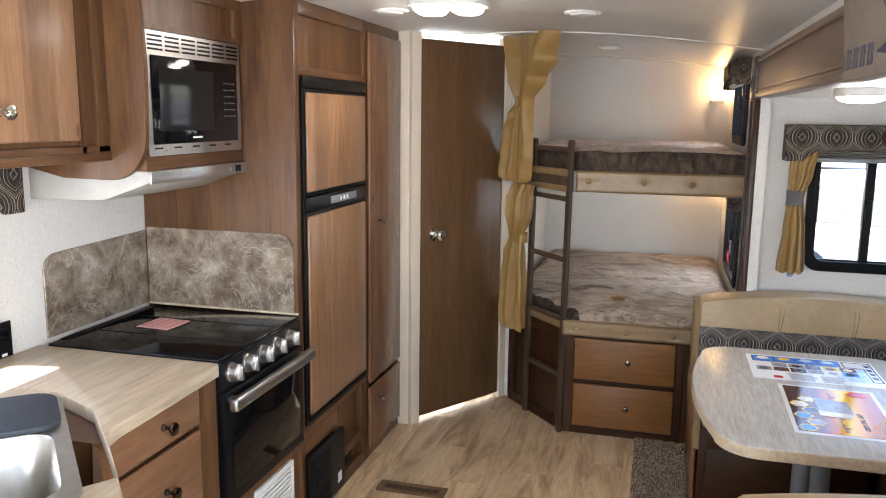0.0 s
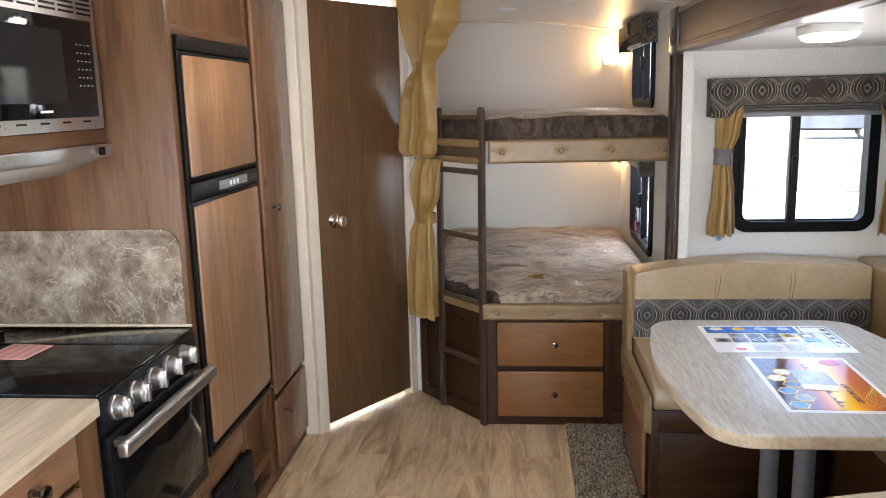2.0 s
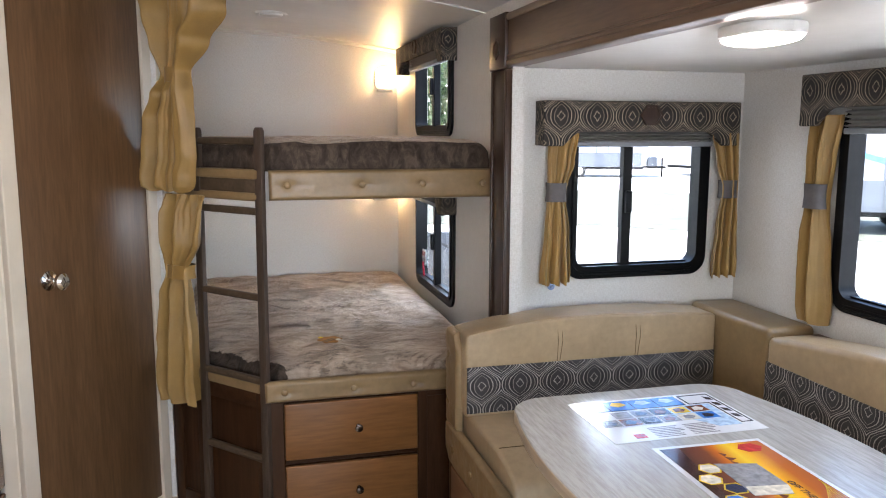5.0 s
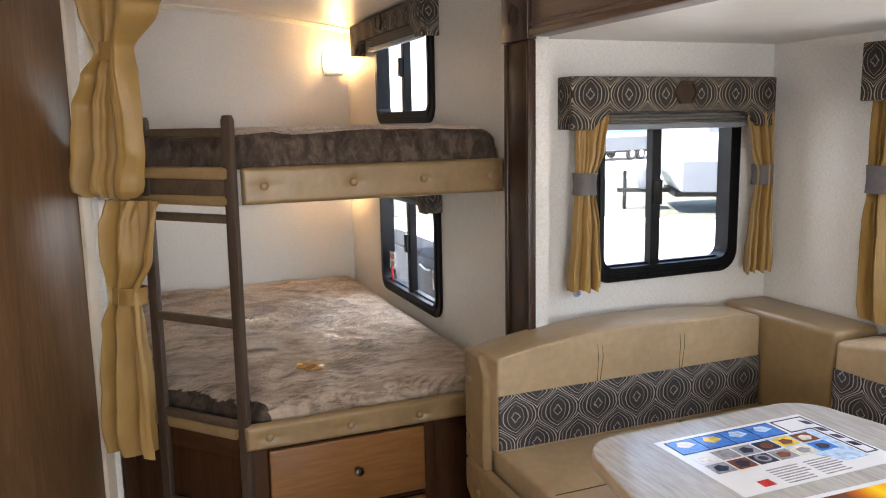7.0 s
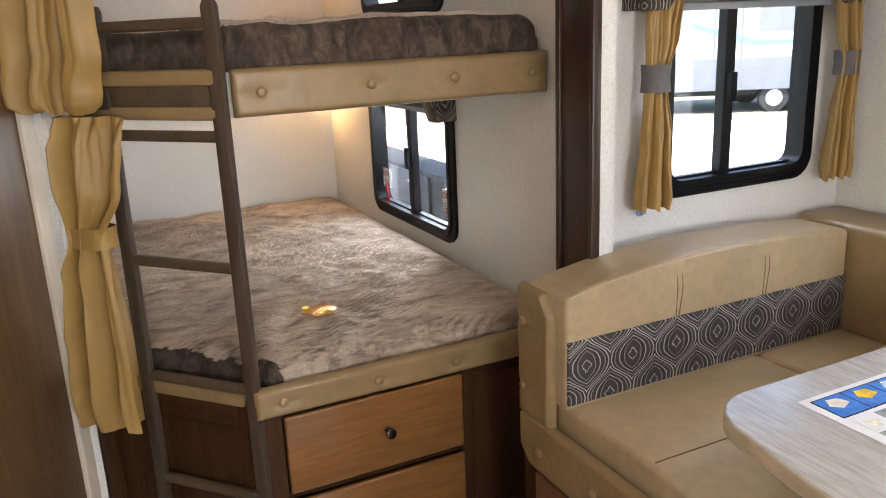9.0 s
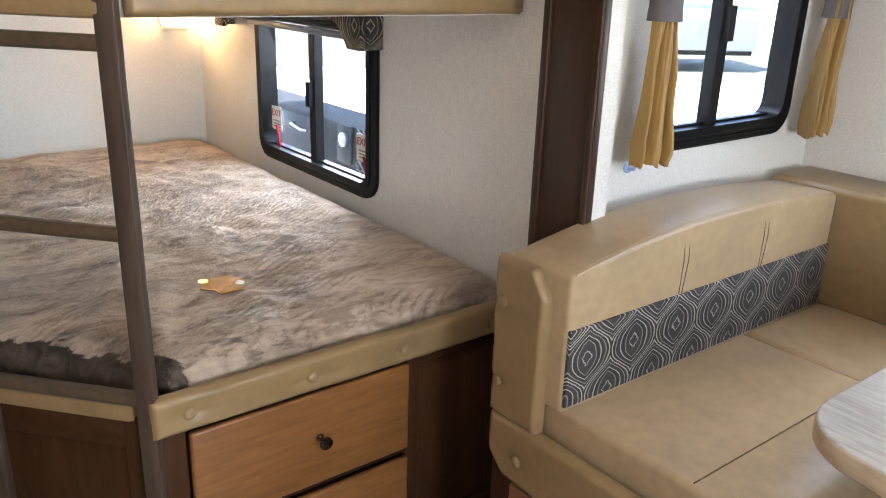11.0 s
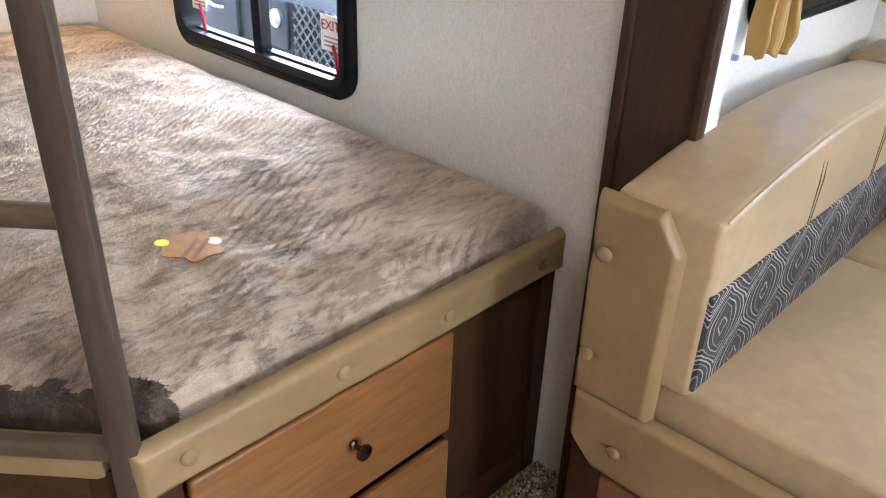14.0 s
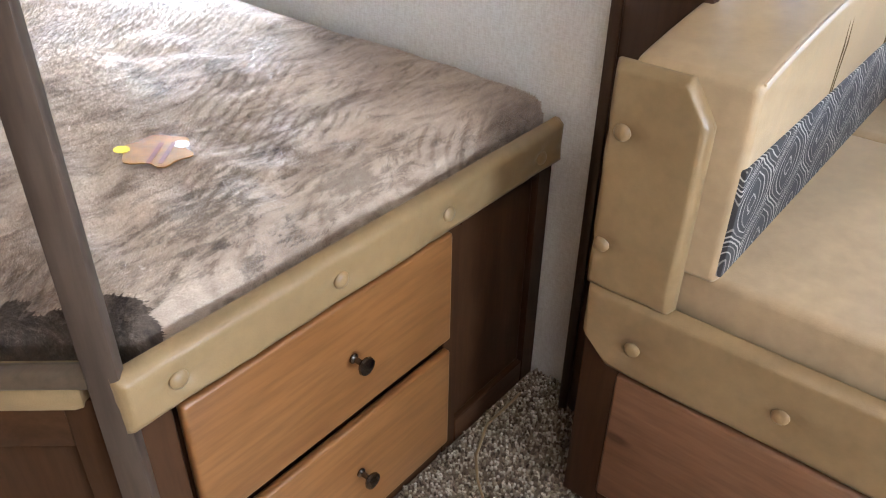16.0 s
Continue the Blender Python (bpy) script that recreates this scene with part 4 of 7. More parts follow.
def backrest(parent, x0, x1, yf, s, fab0=0.567, fab1=0.728):
    """A cushion with an arched top; it faces -s along y from yf."""
    k = 22
    pts = [(x0, 0.552), (x1, 0.552)] + [(x1 - (x1 - x0) * i / k, arch_z(1 - i / k)) for i in range(k + 1)]
    ya, yb = sorted((yf, yf + s * 0.165))
    bm = prism(pts, "y", ya, yb, 0.013, 4)
    b = part("back_cushion", bm, LEATHERL, parent, "", 50)
    f0, f1 = sorted((yf - s * 0.004, yf + s * 0.012))
    part("fabric_band", box(x0 + 0.004, x1 - 0.004, f0, f1, fab0, fab1, 0.003, 2), FABRICS, parent, "grey fabric band with woven ogee pattern")
    for sx in (0.352, 0.665):
        xs = x0 + (x1 - x0) * sx
        for o in (-0.008, 0.008):
            zt = arch_z(sx) - 0.006
            part("stitched_seam", tube([(xs + o * 0.6, yf - s * 0.0005, fab1), (xs + o + 0.006, yf - s * 0.0005, (fab1 + zt) / 2), (xs + o, yf + s * 0.002, zt - 0.006)], 0.0012, 5), DARKSEAM, b)
    part("piping", tube([(x0 + 0.012 + (x1 - x0 - 0.024) * i / k, yf + s * 0.0038, arch_z((0.012 + (x1 - x0 - 0.024) * i / k) / (x1 - x0)) - 0.0038) for i in range(k + 1)], 0.0024, 6), LEATHERL, b)
    return b


DARKSEAM = flat("dark_thread", (0.12, 0.085, 0.045), 0.8)


def seat_profile(yb, yf, s):
    pts = [(yb, 0.43), (yb, 0.558), (yf + s * 0.19, 0.56), (yf + s * 0.08, 0.55), (yf + s * 0.02, 0.52), (yf, 0.47), (yf + s * 0.005, 0.43)]
    return pts


bench = thing("dinette_bench", (0.7, 3.45, 0), "tan leatherette dinette bench with patterned fabric band", "bench", "dinette benches")
# base and rails in the darkened wood: their shade is in the colour
part("base", box(0.242, 0.86, 3.13, 3.755, 0.03, 0.43, 0.004), BASEDARKW, bench)
part("plinth", box(0.26, 0.85, 3.15, 3.75, 0.0, 0.03), BLACK, bench)
part("end_stile", box(0.228, 0.243, 3.69, 3.755, 0.03, 0.41, 0.003), BASEDARKW, bench)
part("end_rail", box(0.228, 0.243, 3.14, 3.69, 0.03, 0.07, 0.003), BASEDARKX, bench)
part("front_rail", box(0.27, 0.84, 3.118, 3.131, 0.36, 0.425, 0.003), BASEDARKX, bench)
part("front_panel", box(0.27, 0.84, 3.12, 3.131, 0.05, 0.35, 0.003), BASEDARKX, bench)
dd = panel_door(bench, "x", 0.236, -1, 3.17, 3.69, 0.075, 0.347, ALDERY, "drawer_front")
knob(dd, (0.218, 3.455, 0.19), (-1, 0, 0))
part("seat_cushion", prism(seat_profile(3.68, 3.12, 1), "x", 0.25, 0.86, 0.014, 3), LEATHERL, bench)
part("seat_piping", tube([(0.255, 3.62 - 0.35 * i / 8, 0.549) for i in range(9)], 0.0022, 6), LEATHER, bench)
part("front_seam", tube([(0.262 + 0.59 * i / 8, 3.3, 0.5605) for i in range(9)], 0.0014, 5), DARKSEAM, bench)
backrest(bench, 0.24, 1.178, 3.584, 1)


def low_cut(u, v):
    return u, max(v, 0.352 + max(0.0, (u - 3.70)) * 1.0)


def end_cut(u, v):
    top = 0.829 - max(0.0, 3.664 - u) * 1.5
    return u + max(0, 0.7 - v) * (3.70 - u) * 0.1, 0.487 + (v - 0.487) * (top - 0.487) / (0.826 - 0.487)


pad("end_pad_low", bench, 3.1, 3.76, 0.352, 0.492, "x", 0.24, -1, 0.026, [(3.672, 0.408), (3.452, 0.414), (3.23, 0.41)], cut=low_cut, label="tan buttoned leatherette apron")
pad("end_pad_high", bench, 3.628, 3.768, 0.487, 0.826, "x", 0.243, -1, 0.025, [(3.742, 0.738), (3.748, 0.562)], cut=end_cut, label="tan buttoned leatherette end panel", bev=0.011)

side = thing("dinette_bench", (1.2, 2.5, 0), "long tan leatherette bench along the slide-out window", "bench", "dinette benches")
part("base", box(0.9, 1.385, 1.72, 3.75, 0.03, 0.43, 0.004), CAB, side)
part("seat_cushion", box(0.865, 1.3, 2.2, 3.6, 0.43, 0.56, 0.02, 3), LEATHERL, side)
k = 24
ys0, ys1 = 1.76, 3.305
sp_ = [(ys0, 0.552), (ys1, 0.552)] + [(ys1 - (ys1 - ys0) * i / k, 0.845 + 0.07 * math.sin(math.pi * i / k)) for i in range(k + 1)]
part("back_cushion", prism(sp_, "x", 1.18, 1.34, 0.02, 4), LEATHERL, side, "", 50)
part("fabric_band", box(1.176, 1.192, ys0 + 0.004, ys1 - 0.004, 0.57, 0.765, 0.003, 2), FABRICS, side, "grey fabric band with woven ogee pattern")
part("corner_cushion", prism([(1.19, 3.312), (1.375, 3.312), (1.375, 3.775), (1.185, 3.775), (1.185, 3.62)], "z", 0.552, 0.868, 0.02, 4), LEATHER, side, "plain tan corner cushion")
part("back_support", box(1.34, 1.386, 1.76, 3.31, 0.43, 0.84), CAB, side)

near = thing("dinette_bench", (0.7, 1.9, 0), "tan leatherette dinette bench with its back to the kitchen", "bench", "dinette benches")
part("base", box(0.242, 0.86, 1.56, 2.15, 0.03, 0.43, 0.004), CAB, near)
part("seat_cushion", prism(seat_profile(1.66, 2.18, -1), "x", 0.25, 0.86, 0.014, 3), LEATHERL, near)
backrest(near, 0.225, 1.17, 1.72, -1)

tb = thing("dinette_table", (0.56, 2.64, 0), "pale wood-grain dinette table on two metal legs", "table")


def barrel(n=14):
    out = []
    cx, cy, hy, hm, he, r = 0.57, 2.662, 0.492, 0.396, 0.318, 0.115

    def half(y):
        q = (y - cy) / hy
        return hm - (hm - he) * q * q
    for sx, sy in ((1, 1), (-1, 1), (-1, -1), (1, -1)):
        c = (cx + sx * (half(cy + hy - r) - r), cy + sy * (hy - r))
        a0 = {(1, 1): 0, (-1, 1): 90, (-1, -1): 180, (1, -1): 270}[(sx, sy)]
        for i in range(9):
            a = radians(a0 + 90 * i / 8)
            out.append((c[0] + r * math.cos(a), c[1] + r * math.sin(a)))
        nxt = {(1, 1): None, (-1, 1): -1, (-1, -1): None, (1, -1): 1}[(sx, sy)]
        if nxt:
            ys = [sy * (hy - r) * (1 - 2 * j / n) for j in range(1, n)]
            out += [(cx + nxt * half(cy + y), cy + y) for y in ys]
    return out


top_ = part("tabletop", prism(barrel(), "z", 0.728, 0.765, 0.006, 3), TABLE, tb, "pale wood-grain top with a tan edge")
top_.data.materials.append(COUNTER)
for f in top_.data.polygons:
    if abs(f.normal.z) < 0.6:
        f.material_index = 1
for ly in (2.49, 2.78):
    leg = part("leg", lathe((0.552, ly, 0.03), (0, 0, 1), [(0.085, 0), (0.085, 0.006), (0.035, 0.014), (0.028, 0.03), (0.028, 0.69), (0.06, 0.694), (0.06, 0.698)], 24), GREYP, tb, "grey metal leg")

# ---- posters on the table ----
BLUE = plain("print_blue", (0.05, 0.2, 0.6), 0.17, var=0.3, scale=60, spec=0.6)
LBLUE = plain("print_pale_blue", (0.45, 0.62, 0.85), 0.17, var=0.3, scale=60, spec=0.6)
NAVY = plain("print_navy", (0.02, 0.03, 0.08), 0.17, var=0.3, scale=60, spec=0.6)
ORANGE = plain("print_orange", (0.75, 0.22, 0.02), 0.17, var=0.3, scale=60, spec=0.6)
YELLOW = plain("print_yellow", (0.85, 0.55, 0.05), 0.17, var=0.3, scale=60, spec=0.6)
RED = plain("print_red", (0.55, 0.03, 0.03), 0.17, var=0.3, scale=60, spec=0.6)
BROWN = plain("print_brown", (0.18, 0.06, 0.03), 0.17, var=0.3, scale=60, spec=0.6)
GREYT = plain("print_grey", (0.3, 0.3, 0.32), 0.17, var=0.3, scale=60, spec=0.6)
CREAM = plain("print_cream", (0.75, 0.7, 0.6), 0.17, var=0.3, scale=60, spec=0.6)


def leaf(x0, x1, y0, y1, z):
    return box(x0, x1, y0, y1, z, z + 0.0004)


def sheet(at, label, w, h, turn):
    p = thing("poster", at, label, "poster", "posters on the table")
    bm = bmesh.new()
    nx, ny = 12, 10
    g = [[bm.verts.new((at[0] + w * (i / nx - 0.5), at[1] + h * (j / ny - 0.5), at[2] + 0.0008)) for i in range(nx + 1)] for j in range(ny + 1)]
    for j in range(ny):
        for i in range(nx):
            bm.faces.new((g[j][i], g[j][i + 1], g[j + 1][i + 1], g[j + 1][i]))
    thicken(bm, 0.0006)
    part("paper", bm, PAPER, p)
    p.rotation_euler[2] = radians(turn)
    return p


PZ = 0.7655
po = sheet((0.592, 2.928, PZ), "glossy blue printed poster with rows of small pictures", 0.425, 0.285, 0)
PX, PY, Z1 = 0.592, 2.928, PZ + 0.0012
rr = random.Random(4)
# a strip of four blue pictures along the far edge
part("print_strip", leaf(PX - 0.195, PX + 0.1, PY + 0.06, PY + 0.13, Z1), NAVY, po)
for i in range(4):
    x0 = PX - 0.192 + 0.073 * i
    part("print_picture", leaf(x0, x0 + 0.07, PY + 0.063, PY + 0.127, Z1 + 0.0005), BLUE, po)
    part("print_subject", prism([(x0 + 0.012, PY + 0.1), (x0 + 0.03, PY + 0.085), (x0 + 0.058, PY + 0.095), (x0 + 0.05, PY + 0.115), (x0 + 0.025, PY + 0.12)], "z", Z1 + 0.001, Z1 + 0.0014), (CREAM, YELLOW, LBLUE, LBLUE)[i], po)
# a blue wash behind the pictures towards the title
part("print_wash", prism([(PX - 0.02, PY + 0.055), (PX + 0.165, PY + 0.055), (PX + 0.165, PY - 0.1), (PX + 0.1, PY - 0.1), (PX + 0.05, PY - 0.03)], "z", Z1, Z1 + 0.0004), LBLUE, po)
tones = (PAPER, GREYT, GREYT, NAVY, YELLOW, BROWN, GREYT, BROWN, NAVY, GREYT, CREAM, BLUE)
for q, tone in enumerate(tones):
    i, j = q % 6, q // 6
    x0, y0_ = PX - 0.19 + 0.056 * i, PY + 0.006 - 0.05 * j
    part("print_picture", leaf(x0, x0 + 0.05, y0_, y0_ + 0.043, Z1 + 0.0005), tone, po)
    part("print_subject", prism([(x0 + 0.008, y0_ + 0.01), (x0 + 0.03, y0_ + 0.006), (x0 + 0.043, y0_ + 0.02), (x0 + 0.028, y0_ + 0.034), (x0 + 0.012, y0_ + 0.03)], "z", Z1 + 0.001, Z1 + 0.0014), rr.choice([NAVY, CREAM, GREYT, BROWN]), po)
wheel_ = [(PX - 0.053 + 0.018 * math.cos(radians(20 * q)), PY - 0.022 + 0.018 * math.sin(radians(20 * q))) for q in range(18)]
part("print_wheel", ring(wheel_, [(PX - 0.053 + (x_ - PX + 0.053) * 0.6, PY - 0.022 + (y_ - PY + 0.022) * 0.6) for x_, y_ in wheel_], "z", Z1 + 0.0014, Z1 + 0.0018), GREYT, po)
for j in range(7):
    part("text_line", leaf(PX - 0.09, PX - 0.02 + 0.02 * rr.random(), PY - 0.132 + j * 0.01, PY - 0.128 + j * 0.01, Z1), GREYT, po)
    part("text_line", leaf(PX + 0.01, PX + 0.07 + 0.02 * rr.random(), PY - 0.132 + j * 0.01, PY - 0.128 + j * 0.01, Z1), GREYT, po)
part("title_frame", ring([(PX + 0.11, PY + 0.128), (PX + 0.205, PY + 0.128), (PX + 0.205, PY - 0.09), (PX + 0.17, PY - 0.09), (PX + 0.17, PY + 0.06), (PX + 0.11, PY + 0.06)], [(PX + 0.114, PY + 0.124), (PX + 0.201, PY + 0.124), (PX + 0.201, PY - 0.086), (PX + 0.174, PY - 0.086), (PX + 0.174, PY + 0.064), (PX + 0.114, PY + 0.064)], "z", Z1, Z1 + 0.0004), NAVY, po)
for j in range(4):
    part("title_mark", prism([(PX + 0.18, PY + 0.11 - 0.045 * j), (PX + 0.196, PY + 0.1 - 0.045 * j), (PX + 0.196, PY + 0.078 - 0.045 * j), (PX + 0.18, PY + 0.086 - 0.045 * j)], "z", Z1, Z1 + 0.0004), NAVY, po)
part("red_mark", leaf(PX - 0.145, PX - 0.115, PY - 0.125, PY - 0.1, Z1), RED, po)
p2 = sheet((0.586, 2.522, PZ), "glossy orange printed poster with a trailer picture", 0.285, 0.43, -1.5)
PX, PY = 0.586, 2.522
SUNSET, n_, l_, b_ = mat("print_sunset")
sx_ = n_.new("ShaderNodeSeparateXYZ")
l_.new(coords(n_, l_, (1, 1, 1), False), sx_.inputs[0])
blur = math2(n_, l_, "MULTIPLY", noise_tex(n_, l_, coords(n_, l_, (1, 1, 1), False), 14, 5), 0.05)
bandv = math2(n_, l_, "ADD", math2(n_, l_, "MULTIPLY", math2(n_, l_, "ADD", sx_.outputs[0], math2(n_, l_, "MULTIPLY", sx_.outputs[1], -0.08)), 3.4), math2(n_, l_, "ADD", blur, 0.49))
l_.new(ramp(n_, l_, bandv, [(0.1, (0.06, 0.03, 0.025)), (0.36, (0.2, 0.06, 0.03)), (0.46, (0.62, 0.16, 0.02)), (0.6, (0.95, 0.62, 0.03)), (0.7, (0.9, 0.42, 0.02)), (0.82, (0.55, 0.15, 0.03)), (0.95, (0.42, 0.12, 0.04))]), b_.inputs["Base Color"])
b_.inputs["Roughness"].default_value = 0.12
part("print_sky", leaf(PX - 0.13, PX + 0.13, PY - 0.2, PY + 0.2, Z1 + 0.0005), SUNSET, p2)
for i in range(8):
    arc = [(PX + 0.125 - 0.008 * i * math.sin(q * 0.25), PY - 0.02 - 0.018 * q - 0.004 * i, Z1 + 0.0011) for q in range(9)]
    part("print_contour", tube(arc, 0.0006, 4), YELLOW, p2)
for q in range(14):
    part("print_ridge", prism([(PX + 0.01 + 0.01 * math.sin(q * 1.7), PY - 0.17 + 0.024 * q), (PX - 0.004, PY - 0.17 + 0.024 * q + 0.012), (PX - 0.002, PY - 0.17 + 0.024 * q - 0.012)], "z", Z1 + 0.001, Z1 + 0.0013), BROWN, p2)
slogan = bpy.data.curves.new("slogan_text", "FONT")
slogan.body, slogan.size, slogan.extrude, slogan.shear = "OFF THE GRID", 0.021, 0.0003, 0.25
slogan.materials.append(NAVY)
lettering = new("lettering", slogan)
lettering.parent = p2
lettering.matrix_basis = Matrix.Translation((0.052, -0.012, 0.0026)) @ Euler((0, 0, radians(-90))).to_matrix().to_4x4()
part("print_trailer", prism([(PX - 0.055, PY - 0.06), (PX + 0.03, PY - 0.07), (PX + 0.045, PY - 0.03), (PX + 0.045, PY + 0.08), (PX - 0.05, PY + 0.1)], "z", Z1 + 0.0015, Z1 + 0.002), GREYT, p2)
part("print_trailer_front", prism([(PX - 0.055, PY - 0.06), (PX + 0.03, PY - 0.07), (PX + 0.045, PY - 0.03), (PX - 0.05, PY - 0.02)], "z", Z1 + 0.002, Z1 + 0.0025), CREAM, p2)
for i in range(6):
    cx, cy = PX - 0.1 + 0.028 * (i % 2), PY - 0.17 + 0.05 * i
    ho = [(cx + 0.028 * math.cos(radians(60 * q)), cy + 0.028 * math.sin(radians(60 * q))) for q in range(6)]
    hi_ = [(cx + 0.024 * math.cos(radians(60 * q)), cy + 0.024 * math.sin(radians(60 * q))) for q in range(6)]
    part("hexagon_picture", prism(hi_, "z", Z1 + 0.0005, Z1 + 0.001), rr.choice([GREYT, CREAM, BLUE, NAVY]), p2)
    part("hexagon_border", ring(ho, hi_, "z", Z1 + 0.0005, Z1 + 0.0014), YELLOW, p2)
hx = [(PX + 0.085 + 0.032 * math.cos(radians(60 * q)), PY + 0.165 + 0.026 * math.sin(radians(60 * q))) for q in range(6)]
part("emblem", prism(hx, "z", Z1 + 0.0012, Z1 + 0.0018), RED, p2)


# ---- valances and curtains ----
def valance(name, axis, plane, out, u0, u1, top, drop, ear, depth, label, emblem=True):
    """A padded box over a window; its ends hang lower than its middle, in a curve."""
    w = thing(name, {"x": (plane, (u0 + u1) / 2, top), "y": ((u0 + u1) / 2, plane, top)}[axis], label, "valance", "window valances")
    pts = [(u1, top), (u0, top), (u0, ear)]
    for i in range(7):
        a = i / 6
        pts.append((u0 + 0.075 + 0.075 * a, ear + 0.0 if a == 0 else ear + (drop - ear) * math.sin(a * math.pi / 2)))
    for i in range(7):
        a = 1 - i / 6
        pts.append((u1 - 0.075 - 0.075 * a, ear + 0.0 if a == 0 else ear + (drop - ear) * math.sin(a * math.pi / 2)))
    pts.append((u1, ear))
    f0, f1 = sorted((plane + out * depth, plane + out * (depth - 0.02)))
    part("front_board", prism(pts, axis, f0, f1, 0.005, 2), FABRIC, w, "", 50)
    g0, g1 = sorted((plane + out * (depth - 0.02), plane + out * 0.001))
    for a, b in ((u0, u0 + 0.018), (u1 - 0.018, u1)):
        part("end_board", (box(g0, g1, a, b, ear + 0.002, top, 0.003) if axis == "x" else box(a, b, g0, g1, ear + 0.002, top, 0.003)), FABRIC, w)
    part("top_board", (box(g0, g1, u0 + 0.018, u1 - 0.018, top - 0.018, top) if axis == "x" else box(u0 + 0.018, u1 - 0.018, g0, g1, top - 0.018, top)), FABRIC, w)
    if emblem:
        c, cz = (u0 + u1) / 2 + 0.02, (top + drop) / 2 + 0.005
        h1 = [(c + 0.045 * math.cos(radians(60 * q)), cz + 0.04 * math.sin(radians(60 * q))) for q in range(6)]
        h2 = [(c + 0.036 * math.cos(radians(60 * q)), cz + 0.032 * math.sin(radians(60 * q))) for q in range(6)]
        e0, e1 = sorted((plane + out * (depth + 0.009), plane + out * (depth - 0.001)))
        part("emblem_border", ring(h1, h2, axis, e0, e1), POSTW, w, "dark carved hexagon badge")
        part("emblem_plate", prism(h2, axis, *sorted((plane + out * (depth + 0.005), plane + out * (depth - 0.001)))), POSTW, w)
    return w


valance("valance", "y", YE, -1, 0.552, 1.325, 1.612, 1.505, 1.455, 0.085, "brown ogee-patterned fabric valance over the dinette end window")
valance("valance", "x", XS, -1, 1.78, 3.38, 1.688, 1.58, 1.524, 0.085, "brown ogee-patterned fabric valance over the wide dinette window")
valance("valance", "x", XE, -1, 4.56, 5.56, 1.955, 1.87, 1.81, 0.075, "brown ogee-patterned fabric valance over the upper bunk window")
valance("valance", "x", XE, -1, 4.56, 5.56, 1.25, 1.2, 1.13, 0.075, "brown ogee-patterned fabric valance over the lower bunk window", False)
valance("valance", "x", XW, 1, 0.95, 1.975, 1.5, 1.4, 1.33, 0.06, "brown ogee-patterned fabric valance over the sink window", False)


def blind(name, axis, plane, out, u0, u1, z0, z1, n, label):
    w = thing(name, {"x": (plane, (u0 + u1) / 2, z0), "y": ((u0 + u1) / 2, plane, z0)}[axis], label, "window shade", "window shades")
    for i in range(n):
        a, b = z0 + 0.018 + (z1 - z0 - 0.018) * i / n, z0 + 0.018 + (z1 - z0 - 0.018) * (i + 1) / n
        pts = [(plane + out * 0.02, a), (plane + out * 0.052, (a + b) / 2), (plane + out * 0.02, b)]
        part("pleat", prism(pts, "y" if axis == "x" else "x", u0, u1), SHADE, w, smooth=0)
    p0, p1 = sorted((plane + out * 0.02, plane + out * 0.05))
    part("bottom_rail", box(p0, p1, u0, u1, z0, z0 + 0.018, 0.003) if axis == "x" else box(u0, u1, p0, p1, z0, z0 + 0.018, 0.003), GREYP, w)
    return w


blind("pleated_shade", "y", YE, -1, 0.69, 1.235, 1.452, 1.56, 8, "raised grey pleated shade under the end window valance")
blind("pleated_shade", "x", XS, -1, 1.97, 3.22, 1.5, 1.63, 8, "raised grey pleated shade under the wide window valance")
blind("pleated_shade", "x", XE, -1, 4.66, 5.34, 1.815, 1.9, 5, "raised pale pleated shade over the upper bunk window")
blind("pleated_shade", "x", XE, -1, 4.66, 5.34, 1.15, 1.22, 5, "raised pale pleated shade over the lower bunk window")


